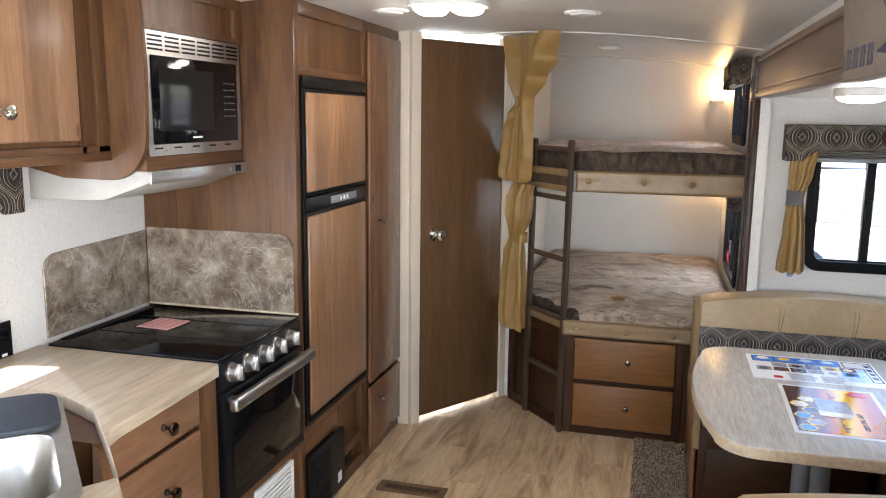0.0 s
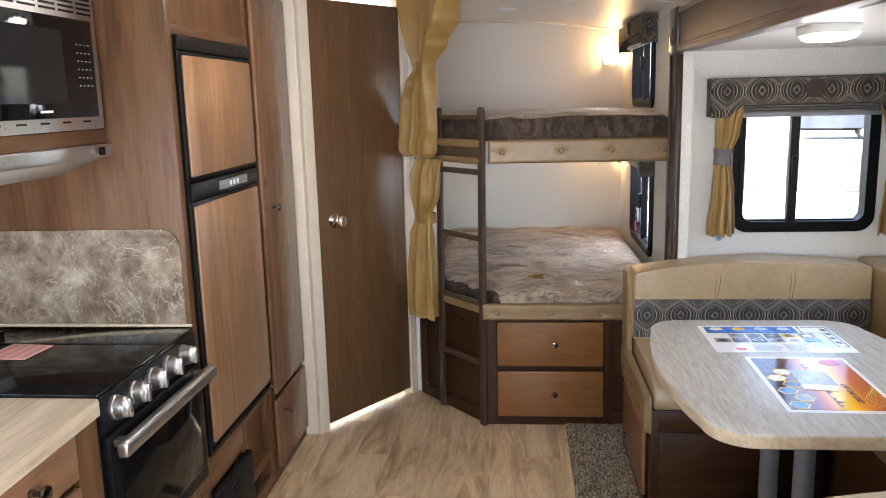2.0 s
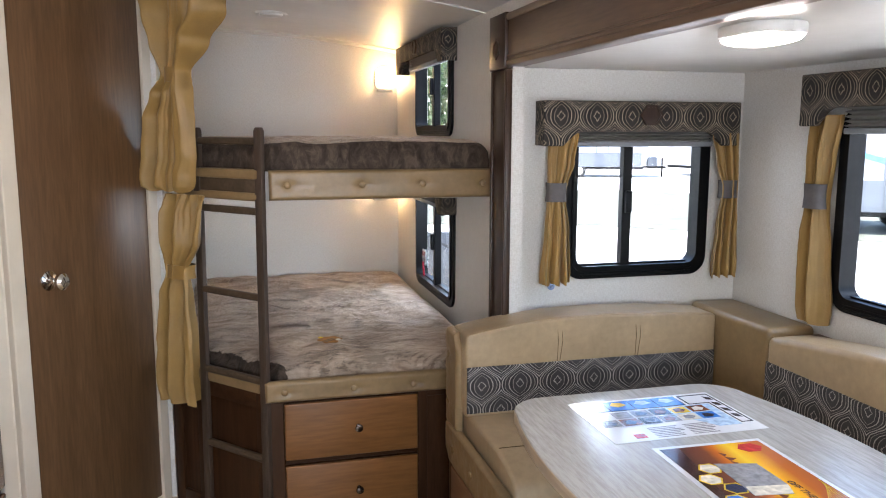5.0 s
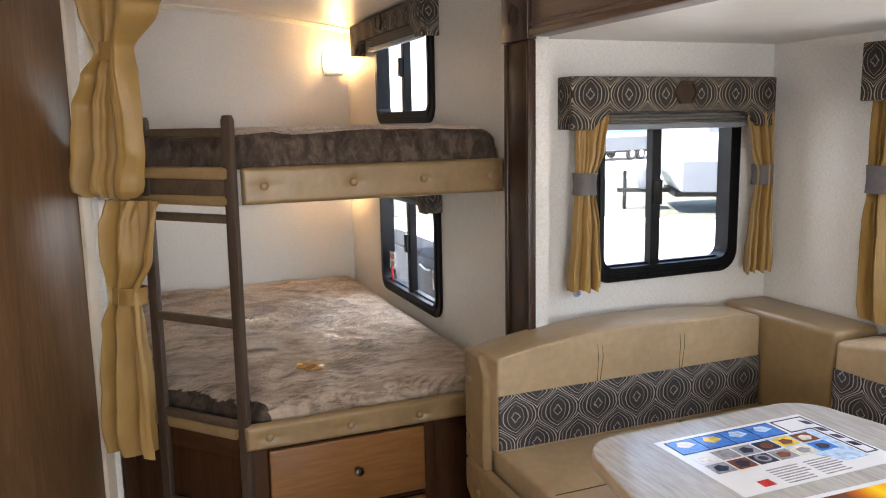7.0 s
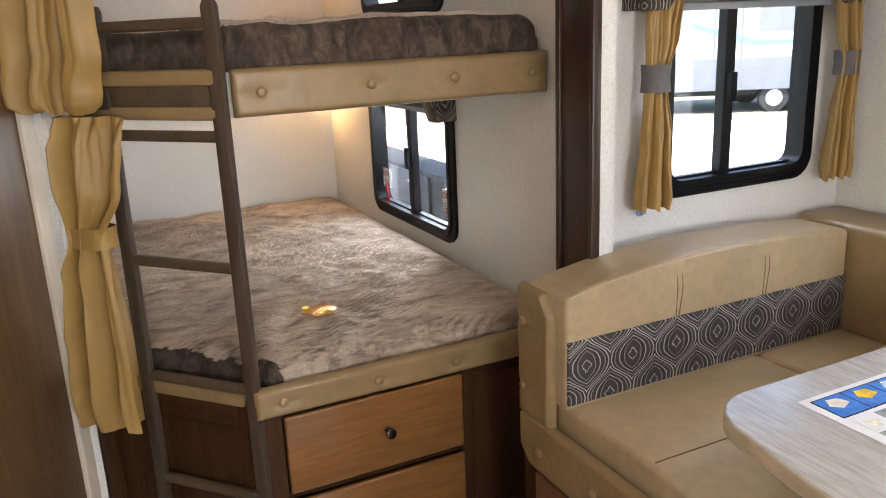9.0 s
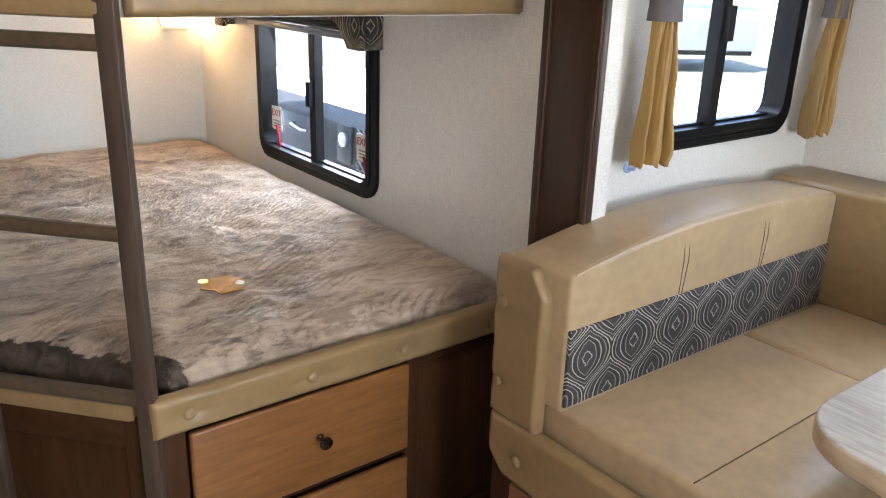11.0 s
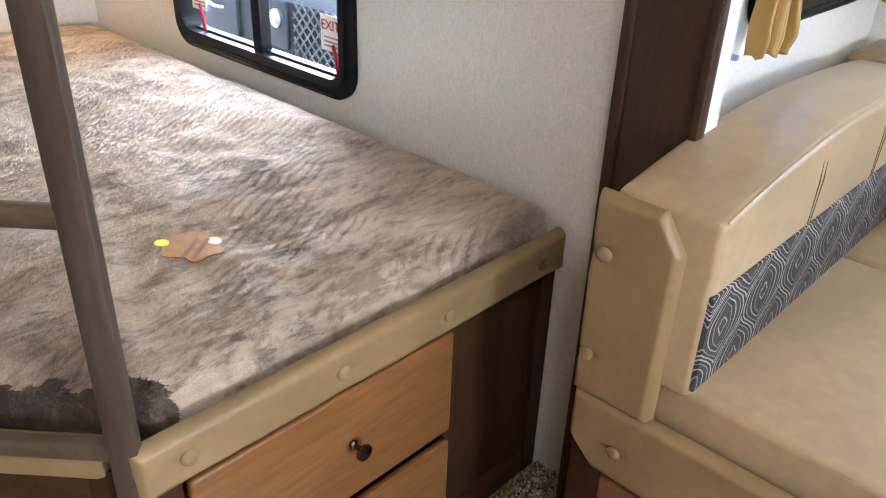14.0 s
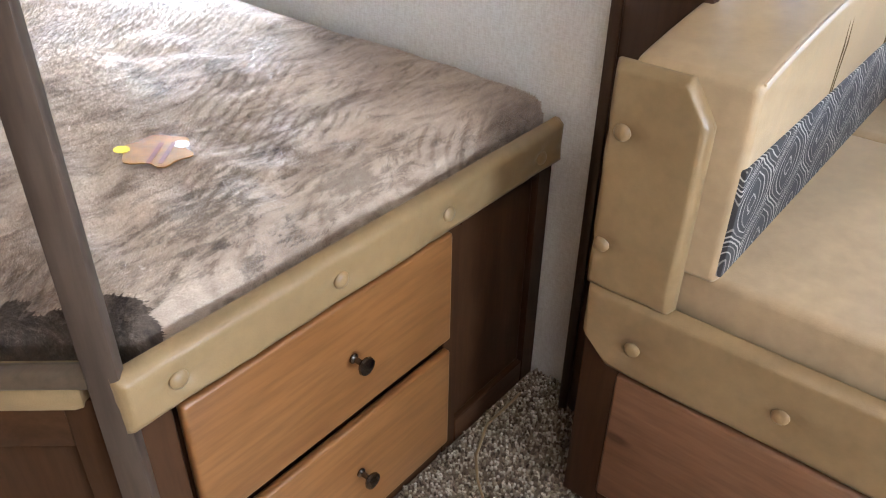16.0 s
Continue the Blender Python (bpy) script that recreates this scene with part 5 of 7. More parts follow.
def curtain(name, at, along, profile, label, folds=5, amp=1.6, band=None, seed=0, band_mat=None, group="curtains", ruffle=0.0):
    """Hanging cloth: profile holds (height, middle, half width, fold depth) from top to hem, measured along and off the wall."""
    w = thing(name, at, label, "curtain", group)
    al = Vector(along).normalized()
    of = Vector((al.y, -al.x, 0))
    nu, nz = 150, 110
    zs = [p[0] for p in profile]

    def lerp(z, c):
        for p, q in zip(profile, profile[1:]):
            if q[0] <= z <= p[0]:
                t = (p[0] - z) / (p[0] - q[0])
                t = t * t * (3 - 2 * t)
                return p[c] + (q[c] - p[c]) * t
        return profile[-1][c]
    bm = bmesh.new()
    rows = []
    rnd = random.Random(seed)
    ph = rnd.random() * 6
    for j in range(nz + 1):
        z = zs[0] + (zs[-1] - zs[0]) * j / nz
        mid, hw, dep = lerp(z, 1), lerp(z, 2), lerp(z, 3)
        row = []
        for i in range(nu + 1):
            t = i / nu
            wob = 0.5 * noise.noise((t * 3 + seed, z * 2.2, seed))
            a = t * folds * 2 * math.pi + ph + 3.0 * noise.noise((t * 2.5 + seed, z * 0.5, seed)) + 0.8 * noise.noise((z * 2.4, seed, t * 3))
            fold = 2 * abs(math.sin(a / 2)) ** 0.85 - 1.1
            o = dep * amp * (fold * (0.85 + 0.9 * noise.noise((t * 3, z * 1.2, seed + 9))) + 0.2 * math.sin(1.35 * a + 1 + z * 2)) + 0.0045 * noise.noise((t * 24, z * 5, seed + 3)) + 0.004 * noise.noise((t * 7 + z * 11, z * 9 - t * 5, seed + 5))
            pinch = math.exp(-((z - band[0]) / 0.075) ** 2) if band else 0.0
            o += 0.0075 * pinch * abs(math.sin(t * 19 + 2 * noise.noise((t * 6, seed, 1))))
            top = max(0.0, 1 - (zs[0] - z) / 0.055) if ruffle else 0.0
            o += ruffle * (top * (1.0 + 0.4 * noise.noise((t * 9, z * 30, seed)))) * math.sin(t * 44 + 2 * noise.noise((t * 5, z * 12, seed)))
            s = mid + hw * (2 * t - 1) + 0.25 * dep * math.cos(a)
            zz = z + (0.006 * math.sin(a * 1.0) if j == nz else 0.0)
            row.append(bm.verts.new(Vector(at) * 1.0 + al * s + of * o + Vector((0, 0, zz - at[2]))))
        rows.append(row)
    for j in range(nz):
        for i in range(nu):
            bm.faces.new((rows[j][i], rows[j][i + 1], rows[j + 1][i + 1], rows[j + 1][i]))
    bmesh.ops.recalc_face_normals(bm, faces=bm.faces)
    thicken(bm, 0.003)
    part("cloth", bm, CURTAIN, w, "", 70)
    if band:
        z, mid, hw, dep, hh = band
        pts = []
        for i in range(33):
            a = 2 * math.pi * i / 32
            pts.append((hw * math.copysign(abs(math.cos(a)) ** 0.7, math.cos(a)), dep * math.copysign(abs(math.sin(a)) ** 0.7, math.sin(a))))
        bm = bmesh.new()
        lo = [bm.verts.new(Vector(at) + al * (mid + p[0]) + of * p[1] + Vector((0, 0, z - hh - at[2]))) for p in pts[:-1]]
        mi = [bm.verts.new(Vector(at) + al * (mid + p[0] * 0.93) + of * p[1] * 0.93 + Vector((0, 0, z - at[2]))) for p in pts[:-1]]
        hi = [bm.verts.new(Vector(at) + al * (mid + p[0]) + of * p[1] + Vector((0, 0, z + hh - at[2]))) for p in pts[:-1]]
        for a, b in ((lo, mi), (mi, hi)):
            for i in range(32):
                bm.faces.new((a[i], a[(i + 1) % 32], b[(i + 1) % 32], b[i]))
        bmesh.ops.recalc_face_normals(bm, faces=bm.faces)
        thicken(bm, 0.003)
        part("tieback", bm, band_mat or CURTAIN, w, "", 70)
    return w


CY = YE - 0.055
curtain("window_curtain", (0.615, CY - 0.01, 0.96), (1, 0, 0), [(1.50, 0.02, 0.055, 0.012), (1.4, 0.01, 0.048, 0.014), (1.295, -0.005, 0.032, 0.013), (1.15, 0.0, 0.045, 0.017), (1.0, -0.003, 0.056, 0.02), (0.965, -0.003, 0.056, 0.014)], "gold window curtain held by a grey band", 3, band=(1.295, -0.005, 0.036, 0.03, 0.033), band_mat=BAND, seed=2)
curtain("window_curtain", (1.29, CY - 0.01, 0.96), (1, 0, 0), [(1.50, -0.02, 0.055, 0.012), (1.4, -0.005, 0.045, 0.014), (1.295, 0.008, 0.03, 0.013), (1.15, 0.004, 0.042, 0.016), (1.0, 0.0, 0.05, 0.018), (0.965, 0.0, 0.05, 0.013)], "gold window curtain held by a grey band", 3, band=(1.295, 0.008, 0.034, 0.03, 0.033), band_mat=BAND, seed=5)
curtain("window_curtain", (XS - 0.045, 3.315, 0.88), (0, 1, 0), [(1.56, -0.01, 0.06, 0.012), (1.42, 0.0, 0.045, 0.014), (1.30, 0.01, 0.035, 0.014), (1.1, 0.0, 0.05, 0.018), (0.93, -0.005, 0.06, 0.02), (0.885, -0.005, 0.06, 0.014)], "long gold window curtain held by a grey band", 3, band=(1.30, 0.01, 0.04, 0.03, 0.04), band_mat=BAND, seed=8)
pin = thing("curtain_pin", (0.625, YE - 0.001, 0.945), "small clear blue plastic curtain pin on the wall", "curtain pin")
part("disc", lathe((0.625, YE - 0.001, 0.945), (0, -1, 0), [(0.014, 0), (0.014, 0.003), (0.006, 0.006), (0.005, 0.02), (0.0, 0.021)], 16), plain("clear_blue_plastic", (0.3, 0.38, 0.6), 0.2), pin)
BC = (0.66, -0.75, 0)
curtain("bunk_curtain", (-0.83, 4.42, 1.28), BC, [(2.05, 0.325, 0.215, 0.022), (1.92, 0.315, 0.16, 0.024), (1.82, 0.28, 0.1, 0.022), (1.71, 0.245, 0.05, 0.012), (1.64, 0.22, 0.085, 0.016), (1.55, 0.2, 0.115, 0.017), (1.42, 0.185, 0.125, 0.018), (1.33, 0.165, 0.12, 0.022), (1.30, 0.163, 0.114, 0.022), (1.283, 0.163, 0.1, 0.012)], "gold privacy curtain gathered beside the upper bunk", 2.6, 2.9, band=(1.708, 0.245, 0.056, 0.036, 0.026), seed=11)
curtain("bunk_curtain", (-0.83, 4.42, 0.46), BC, [(1.272, 0.262, 0.118, 0.008), (1.24, 0.258, 0.108, 0.011), (1.2, 0.255, 0.105, 0.016), (1.1, 0.248, 0.092, 0.018), (0.98, 0.212, 0.054, 0.012), (0.88, 0.2, 0.075, 0.018), (0.7, 0.192, 0.094, 0.021), (0.52, 0.178, 0.1, 0.022), (0.462, 0.178, 0.102, 0.018)], "gold privacy curtain gathered beside the lower bunk", 2.6, 2.5, band=(0.98, 0.212, 0.062, 0.038, 0.026), seed=14, ruffle=0.009)

# ---- bath door ----
J0, J1 = Vector((-1.15, 3.885, 0)), Vector((-0.80, 4.41, 0))
jd = (J1 - J0).normalized()
jn = Vector((jd.y, -jd.x, 0))


def on_door(bm):
    m = Matrix(((jd.x, jn.x, 0, J0.x), (jd.y, jn.y, 0, J0.y), (0, 0, 1, 0), (0, 0, 0, 1)))
    bmesh.ops.transform(bm, matrix=m, verts=bm.verts)
    return bm


door = thing("door_1", (-1.0, 4.1, 0), "dark brown flush bath door, closed, with chrome knob", "door", kind="structure")
leaf_ = part("door_leaf", on_door(box(0.008, 0.604, -0.03, 0.002, 0.032, 2.008, 0.003)), DARKW, door)
kk = J0 + jd * 0.105 + jn * 0.002
hw_ = part("door_knob", lathe((kk.x, kk.y, 1.013), jn, [(0.033, 0), (0.033, 0.004), (0.02, 0.009), (0.011, 0.014), (0.011, 0.034), (0.022, 0.04), (0.028, 0.052), (0.028, 0.062), (0.018, 0.071), (0, 0.073)], 28), CHROME, leaf_, "polished chrome knob")
ls = J0 + jd * 0.004 + jn * 0.003
part("strike_plate", on_door(box(0.004, 0.012, -0.002, 0.006, 0.985, 1.04)), CHROME, door)
structure("trim_door_jamb_left", on_door(box(-0.055, 0.004, -0.05, 0.012, 0, 2.04, 0.004)), TRIMW, "pale wood-grain jamb beside the bath door", "trim")
structure("trim_corner_post", prism([(-1.245, 3.842), (-1.195, 3.842), (-1.183, 3.85), (-1.183, 3.90), (-1.245, 3.90)], "z", 0, 2.05), TRIMW, "pale wood-grain corner post beside the pantry", "trim")
structure("trim_door_jamb_right", on_door(box(0.606, 0.655, -0.05, 0.012, 0, 2.05, 0.004)), TRIMW, "pale wood-grain jamb beside the bunk curtain", "trim")
structure("bath_floor", prism([(-1.84, 3.93), (-1.2, 3.93), (-0.84, 4.45), (-0.84, 5.88), (-1.84, 5.88)], "z", 0.001, 0.012), plain("bath_vinyl", (0.75, 0.73, 0.7), 0.4, var=0.05), "pale floor of the bath behind the door", "floor")
structure("wall_bath_front", box(XW, -1.24, 3.88, 3.92, 0, 2.06), WALL, "plain partition between pantry and bath", "wall")

# ---- fridge, pantry, panels ----
FX = -1.262
pan = thing("fridge_cabinet", (-1.5, 3.1, 0), "brown wood-grain cabinet round the fridge, with louvre recesses", "cabinet")
part("near_panel", box(XW + 0.002, FX + 0.03, 2.625, 2.645, 0, 2.045, 0.001), CAB, pan)
part("carcass", box(XW + 0.002, FX - 0.012, 2.645, 3.372, 0.0, 2.03), CAB, pan)
for u0, u1, v0, v1, mt, nm in ((2.645, 2.70, 0, 2.04, CAB, "stile"), (3.352, 3.372, 0, 2.04, CAB, "stile"), (2.70, 3.352, 1.77, 1.80, CABY, "rail"), (2.70, 3.352, 1.985, 2.04, CABY, "rail"), (2.70, 3.352, 0.395, 0.425, CABY, "rail"),
                              (2.70, 3.352, 0.0, 0.06, CABY, "rail"), (3.02, 3.06, 0.06, 0.395, CAB, "stile"), (3.3, 3.352, 0.06, 0.395, CAB, "stile"), (3.06, 3.3, 0.13, 0.18, CABY, "rail"), (2.70, 3.02, 0.31, 0.395, CABY, "rail")):
    part(nm, box(FX - 0.014, FX + 0.015, u0, u1, v0, v1, 0.003), mt, pan)
part("top_panel", box(FX - 0.014, FX + 0.002, 2.70, 3.352, 1.80, 1.985), CAB, pan)
part("floor_outlet", box(FX + 0.003, FX + 0.012, 3.12, 3.2, 0.075, 0.125, 0.003), BLACK, pan)

fr = thing("refrigerator", (FX, 3.03, 0.43), "two-door built-in refrigerator with knotty alder door panels", "refrigerator")
part("body", box(FX - 0.5, FX + 0.004, 2.705, 3.348, 0.428, 1.765), BLACK, fr)
part("frame", ring(rrect(2.702, 3.352, 0.425, 1.768, 0.004, 1), rrect(2.716, 3.34, 0.442, 1.745, 0.004, 1), "x", FX + 0.022, FX - 0.002), BLACK, fr, "black metal door frame")
part("top_vent", box(FX + 0.016, FX + 0.03, 2.705, 3.35, 1.725, 1.768, 0.004), BLACK, fr)
for z0, z1, nm in ((1.325, 1.722, "freezer_door"), (0.45, 1.262, "fridge_door")):
    d = part(nm, box(FX + 0.008, FX + 0.024, 2.72, 3.338, z0, z1, 0.003), BLACK, fr)
    part("wood_panel", box(FX + 0.022, FX + 0.034, 2.727, 3.326, z0 + 0.016, z1 - 0.012, 0.006, 3), ALDER, d, "knotty alder panel")
cp = part("control_panel", box(FX + 0.008, FX + 0.034, 2.72, 3.345, 1.266, 1.322, 0.006), BLACK, fr)
part("control_buttons", box(FX + 0.034, FX + 0.038, 2.93, 3.2, 1.279, 1.309, 0.004), GREYP, cp)
for i in range(3):
    part("display_mark", box(FX + 0.038, FX + 0.0395, 3.02 + 0.035 * i, 3.035 + 0.035 * i, 1.286, 1.302), WHITEP, cp)
part("door_hinge", box(FX + 0.022, FX + 0.042, 3.31, 3.33, 0.435, 0.447, 0.003), CHROME, fr)

pt = thing("pantry_cabinet", (FX, 3.6, 0), "tall narrow brown pantry cabinet with two doors", "cabinet")
part("carcass", box(XW + 0.002, FX - 0.002, 3.374, 3.838, 0, 2.04), CAB, pt)
part("face_frame", ring(rrect(3.374, 3.838, 0, 2.035, 0.002, 1), rrect(3.41, 3.81, 0.06, 1.98, 0.002, 1), "x", FX + 0.015, FX - 0.003), CAB, pt)
PANT = wood("pantry_door_wood", (0.13, 0.062, 0.032), (0.185, 0.092, 0.048), (0.23, 0.12, 0.065), "z", 0.24, True)
d = panel_door(pt, "x", FX + 0.015, 1, 3.385, 3.828, 0.375, 1.99, PANT)
knob(d, (FX + 0.033, 3.5, 1.142), (1, 0, 0))
d = panel_door(pt, "x", FX + 0.015, 1, 3.385, 3.828, 0.05, 0.352, PANT)
knob(d, (FX + 0.033, 3.49, 0.27), (1, 0, 0))

fv = thing("furnace_grille", (FX, 2.86, 0.06), "black louvred furnace grille with a white sticker", "vent")
part("plate", box(FX + 0.012, FX + 0.04, 2.695, 3.045, 0.035, 0.3, 0.01, 3), BLACK, fv)
for i in range(13):
    part("slat", box(FX + 0.04, FX + 0.046, 2.72, 2.88, 0.06 + i * 0.017, 0.068 + i * 0.017, 0.002, 1), BLACK, fv)
part("sticker", box(FX + 0.0402, FX + 0.0412, 2.96, 3.0, 0.075, 0.12), WHITEP, fv)

# ---- stove ----
SX = -1.235
st = thing("range_stove", (-1.53, 2.34, 0), "black gas range with glass top cover and silver knobs", "stove")
part("body", box(XW + 0.03, SX, 2.055, 2.622, 0.405, 0.875, 0.003), BLACK, st)
part("glass_cover", box(XW + 0.035, SX + 0.012, 2.05, 2.612, 0.882, 0.897, 0.004), BLACKGLOSS, st, "glossy black glass cover")
part("cover_hinge", box(XW + 0.04, XW + 0.07, 2.1, 2.56, 0.897, 0.9, 0.001), BLACK, st)
for yy in (2.235, 2.44):
    part("cover_joint", box(XW + 0.07, SX + 0.005, yy, yy + 0.003, 0.897, 0.8985), BLACK, st)
part("knob_panel", prism([(SX - 0.02, 0.795), (SX + 0.018, 0.795), (SX + 0.012, 0.88), (SX - 0.02, 0.88)], "y", 2.056, 2.62, 0.003), BLACK, st)
for i in range(5):
    ky = 2.115 + i * 0.1
    kb = part("knob", lathe((SX + 0.015, ky, 0.84), (1, 0, 0.07), [(0.031, 0), (0.031, 0.007), (0.028, 0.01), (0.026, 0.03), (0.023, 0.033), (0, 0.0335)], 24), STEEL, st, "silver control knob")
    part("grip", box(SX + 0.045, SX + 0.06, ky - 0.007, ky + 0.007, 0.817, 0.865, 0.003), STEEL, kb)
od = part("oven_door", box(SX, SX + 0.022, 2.06, 2.615, 0.41, 0.785, 0.004), BLACK, st)
part("oven_glass", box(SX + 0.02, SX + 0.026, 2.1, 2.58, 0.45, 0.735, 0.003), BLACKGLOSS, od, "dark oven glass")
hb = part("handle", box(SX + 0.045, SX + 0.075, 2.045, 2.622, 0.738, 0.778, 0.009, 3), STEEL, od, "brushed steel bar handle")
for yy in (2.08, 2.56):
    part("handle_post", box(SX + 0.02, SX + 0.05, yy, yy + 0.03, 0.75, 0.77, 0.003), STEEL, od)
PINK = flat("pink_paper", (0.72, 0.42, 0.38), 0.6)
bk = thing("stove_leaflet", (-1.62, 2.36, 0.899), "pink printed leaflet lying on the stove cover", "paper")
part("page", box(-1.685, -1.555, 2.295, 2.425, 0.899, 0.9), PINK, bk)
for i in range(4):
    part("text_line", box(-1.675 + 0.03 * i, -1.655 + 0.03 * i, 2.305, 2.415, 0.9, 0.9006), flat("pink_print", (0.6, 0.28, 0.26), 0.6) if i == 0 else bpy.data.materials["pink_print"], bk)
bk.rotation_euler[2] = radians(-4)
lc = thing("stove_base_cabinet", (-1.53, 2.34, 0), "brown cabinet under the stove with a white louvred vent", "cabinet")
part("carcass", box(XW + 0.03, SX - 0.01, 2.055, 2.622, 0, 0.403), CAB, lc)
part("face_frame", ring(rrect(2.055, 2.622, 0.0, 0.402, 0.003, 1), rrect(2.13, 2.585, 0.07, 0.375, 0.003, 1), "x", SX + 0.008, SX - 0.012), CAB, lc)
part("vent_frame", ring(rrect(2.28, 2.56, 0.1, 0.36, 0.008, 2), rrect(2.3, 2.54, 0.12, 0.34, 0.006, 2), "x", SX + 0.004, SX - 0.01), WHITEP, lc)
for i in range(12):
    part("louvre", box(SX - 0.008, SX + 0.003, 2.3, 2.54, 0.125 + i * 0.018, 0.135 + i * 0.018, 0.001, 1), WHITEP, lc)

# ---- splash panels, counter, sink ----
sp1 = prism([(2.085, 0.9), (2.62, 0.9), (2.62, 1.185)] + [(2.085 + 0.06 - 0.06 * math.sin(radians(a)), 1.125 + 0.05 * math.cos(radians(a))) for a in range(0, 91, 15)], "x", XW + 0.001, XW + 0.008, 0.001, 1)
solid("splash_panel", sp1, MARBLE, "brown marbled backsplash panel behind the stove", "backsplash", "splash panels")
sp2 = prism([(XW + 0.012, 0.9), (-1.245, 0.9)] + [(-1.245 - 0.055 + 0.055 * math.cos(radians(a)), 1.143 + 0.055 * math.sin(radians(a))) for a in range(0, 91, 15)] + [(XW + 0.012, 1.198)], "y", 2.617, 2.6245, 0.001, 1)
solid("splash_panel", sp2, MARBLE, "brown marbled backsplash panel beside the fridge cabinet", "backsplash", "splash panels")
solid("trim_splash_edge", box(XW + 0.012, -1.225, 2.608, 2.6165, 0.898, 0.906, 0.002), COUNTER, "pale laminate edge strip along the stove", "trim")
ct = thing("countertop", (-1.5, 1.2, 0.85), "pale wood-grain laminate countertop with rounded corners", "countertop")
part("top_front", prism([(XW + 0.002, 2.048), (-1.225, 2.048), (-1.212, 2.035), (-1.2, 1.56), (-1.19, 1.51), (-1.165, 1.475), (-1.02, 1.32), (-1.32, 1.62), (-1.50, 1.70), (XW + 0.002, 1.70)], "z", 0.852, 0.89, 0.004), COUNTER, ct)
part("top_back", prism([(XW + 0.002, 0.2), (XW + 0.002, 1.6995), (-1.5005, 1.6995), (-1.66, 1.55), (-1.28, 1.0), (-1.28, 0.2)], "z", 0.852, 0.89, 0.004), COUNTER, ct)
part("top_edge", prism([(-1.0195, 1.3195), (-0.9, 1.19), (-0.86, 1.1), (-0.86, 0.2), (-1.2795, 0.2), (-1.2795, 0.99), (-1.1, 1.2)], "z", 0.852, 0.89, 0.004), COUNTER, ct)
sk = thing("kitchen_sink", (-1.35, 1.35, 0.7), "stainless steel sink with one bowl covered", "sink")
q0, q1 = Vector((-1.47, 1.68)), Vector((-1.04, 1.24))
sv = (q1 - q0).normalized()
sw_ = Vector((-sv.y, sv.x)) * -1
if sw_.y > 0:
    sw_ = -sw_


def on_sink(bm):
    m = Matrix(((sv.x, sw_.x, 0, q0.x), (sv.y, sw_.y, 0, q0.y), (0, 0, 1, 0), (0, 0, 0, 1)))
    bmesh.ops.transform(bm, matrix=m, verts=bm.verts)
    return bm


rim_o, bowl = rrect(0.0, 0.66, 0.0, 0.42, 0.05), rrect(0.27, 0.63, 0.035, 0.385, 0.06)
part("rim", on_sink(ring(rim_o, bowl, "z", 0.892, 0.898)), SINKM, sk)
bm = bmesh.new()
rings_ = []
for dz, ins in ((0.897, 0.0), (0.885, 0.006), (0.75, 0.02), (0.72, 0.05)):
    rings_.append([bm.verts.new((*p, dz)) for p in rrect(0.27 + ins, 0.63 - ins, 0.035 + ins, 0.385 - ins, 0.06)])
for a, b in zip(rings_, rings_[1:]):
    for i in range(len(a)):
        bm.faces.new((a[i], a[(i + 1) % len(a)], b[(i + 1) % len(a)], b[i]))
bm.faces.new(rings_[-1])
thicken(bm, 0.002)
part("bowl", on_sink(bm), SINKM, sk)
solid("sink_cover", on_sink(prism(rrect(0.02, 0.275, 0.012, 0.4, 0.06), "z", 0.899, 0.914, 0.004)), COVERM, "dark grey sink cover board over one bowl", "sink cover")
kb_ = thing("drawer_cabinet", (-1.5, 1.75, 0), "brown kitchen drawer cabinet with alder drawer fronts", "cabinet")
part("carcass", box(XW + 0.03, -1.25, 1.52, 2.047, 0, 0.85), CAB, kb_)
part("face_frame", ring(rrect(1.52, 2.047, 0.0, 0.85, 0.002, 1), rrect(1.58, 1.95, 0.06, 0.84, 0.002, 1), "x", -1.232, -1.252), CAB, kb_)
for z0, z1, kz in ((0.738, 0.846, 0.796), (0.5, 0.72, 0.61), (0.28, 0.48, 0.38), (0.07, 0.26, 0.165)):
    d = panel_door(kb_, "x", -1.24, 1, 1.555, 1.942, z0, z1, ALDERY, "drawer_front")
    knob(d, (-1.222, 1.765, kz), (1, 0, 0), s=1.25)
sb = thing("sink_cabinet", (-1.4, 1.0, 0), "brown kitchen sink base cabinet", "cabinet")
part("carcass", prism([(XW + 0.03, 0.2), (XW + 0.03, 1.519), (-1.255, 1.519), (-0.93, 1.15), (-0.9, 1.05), (-0.9, 0.2)], "z", 0, 0.70), CAB, sb)
part("apron", prism([(-1.245, 1.519), (-1.215, 1.5), (-0.915, 1.165), (-0.945, 1.15)], "z", 0.70, 0.851), CABX, sb)
ot = thing("wall_outlet", (XW, 1.915, 0.95), "black wall outlet with a white tag", "outlet")
part("plate", box(XW + 0.001, XW + 0.008, 1.865, 1.937, 0.885, 1.0, 0.003), BLACK, ot)
part("socket", box(XW + 0.008, XW + 0.011, 1.882, 1.92, 0.945, 0.985, 0.003), BLACKGLOSS, ot)
part("tag", box(XW + 0.008, XW + 0.0095, 1.892, 1.912, 0.895, 0.903), WHITEP, ot)

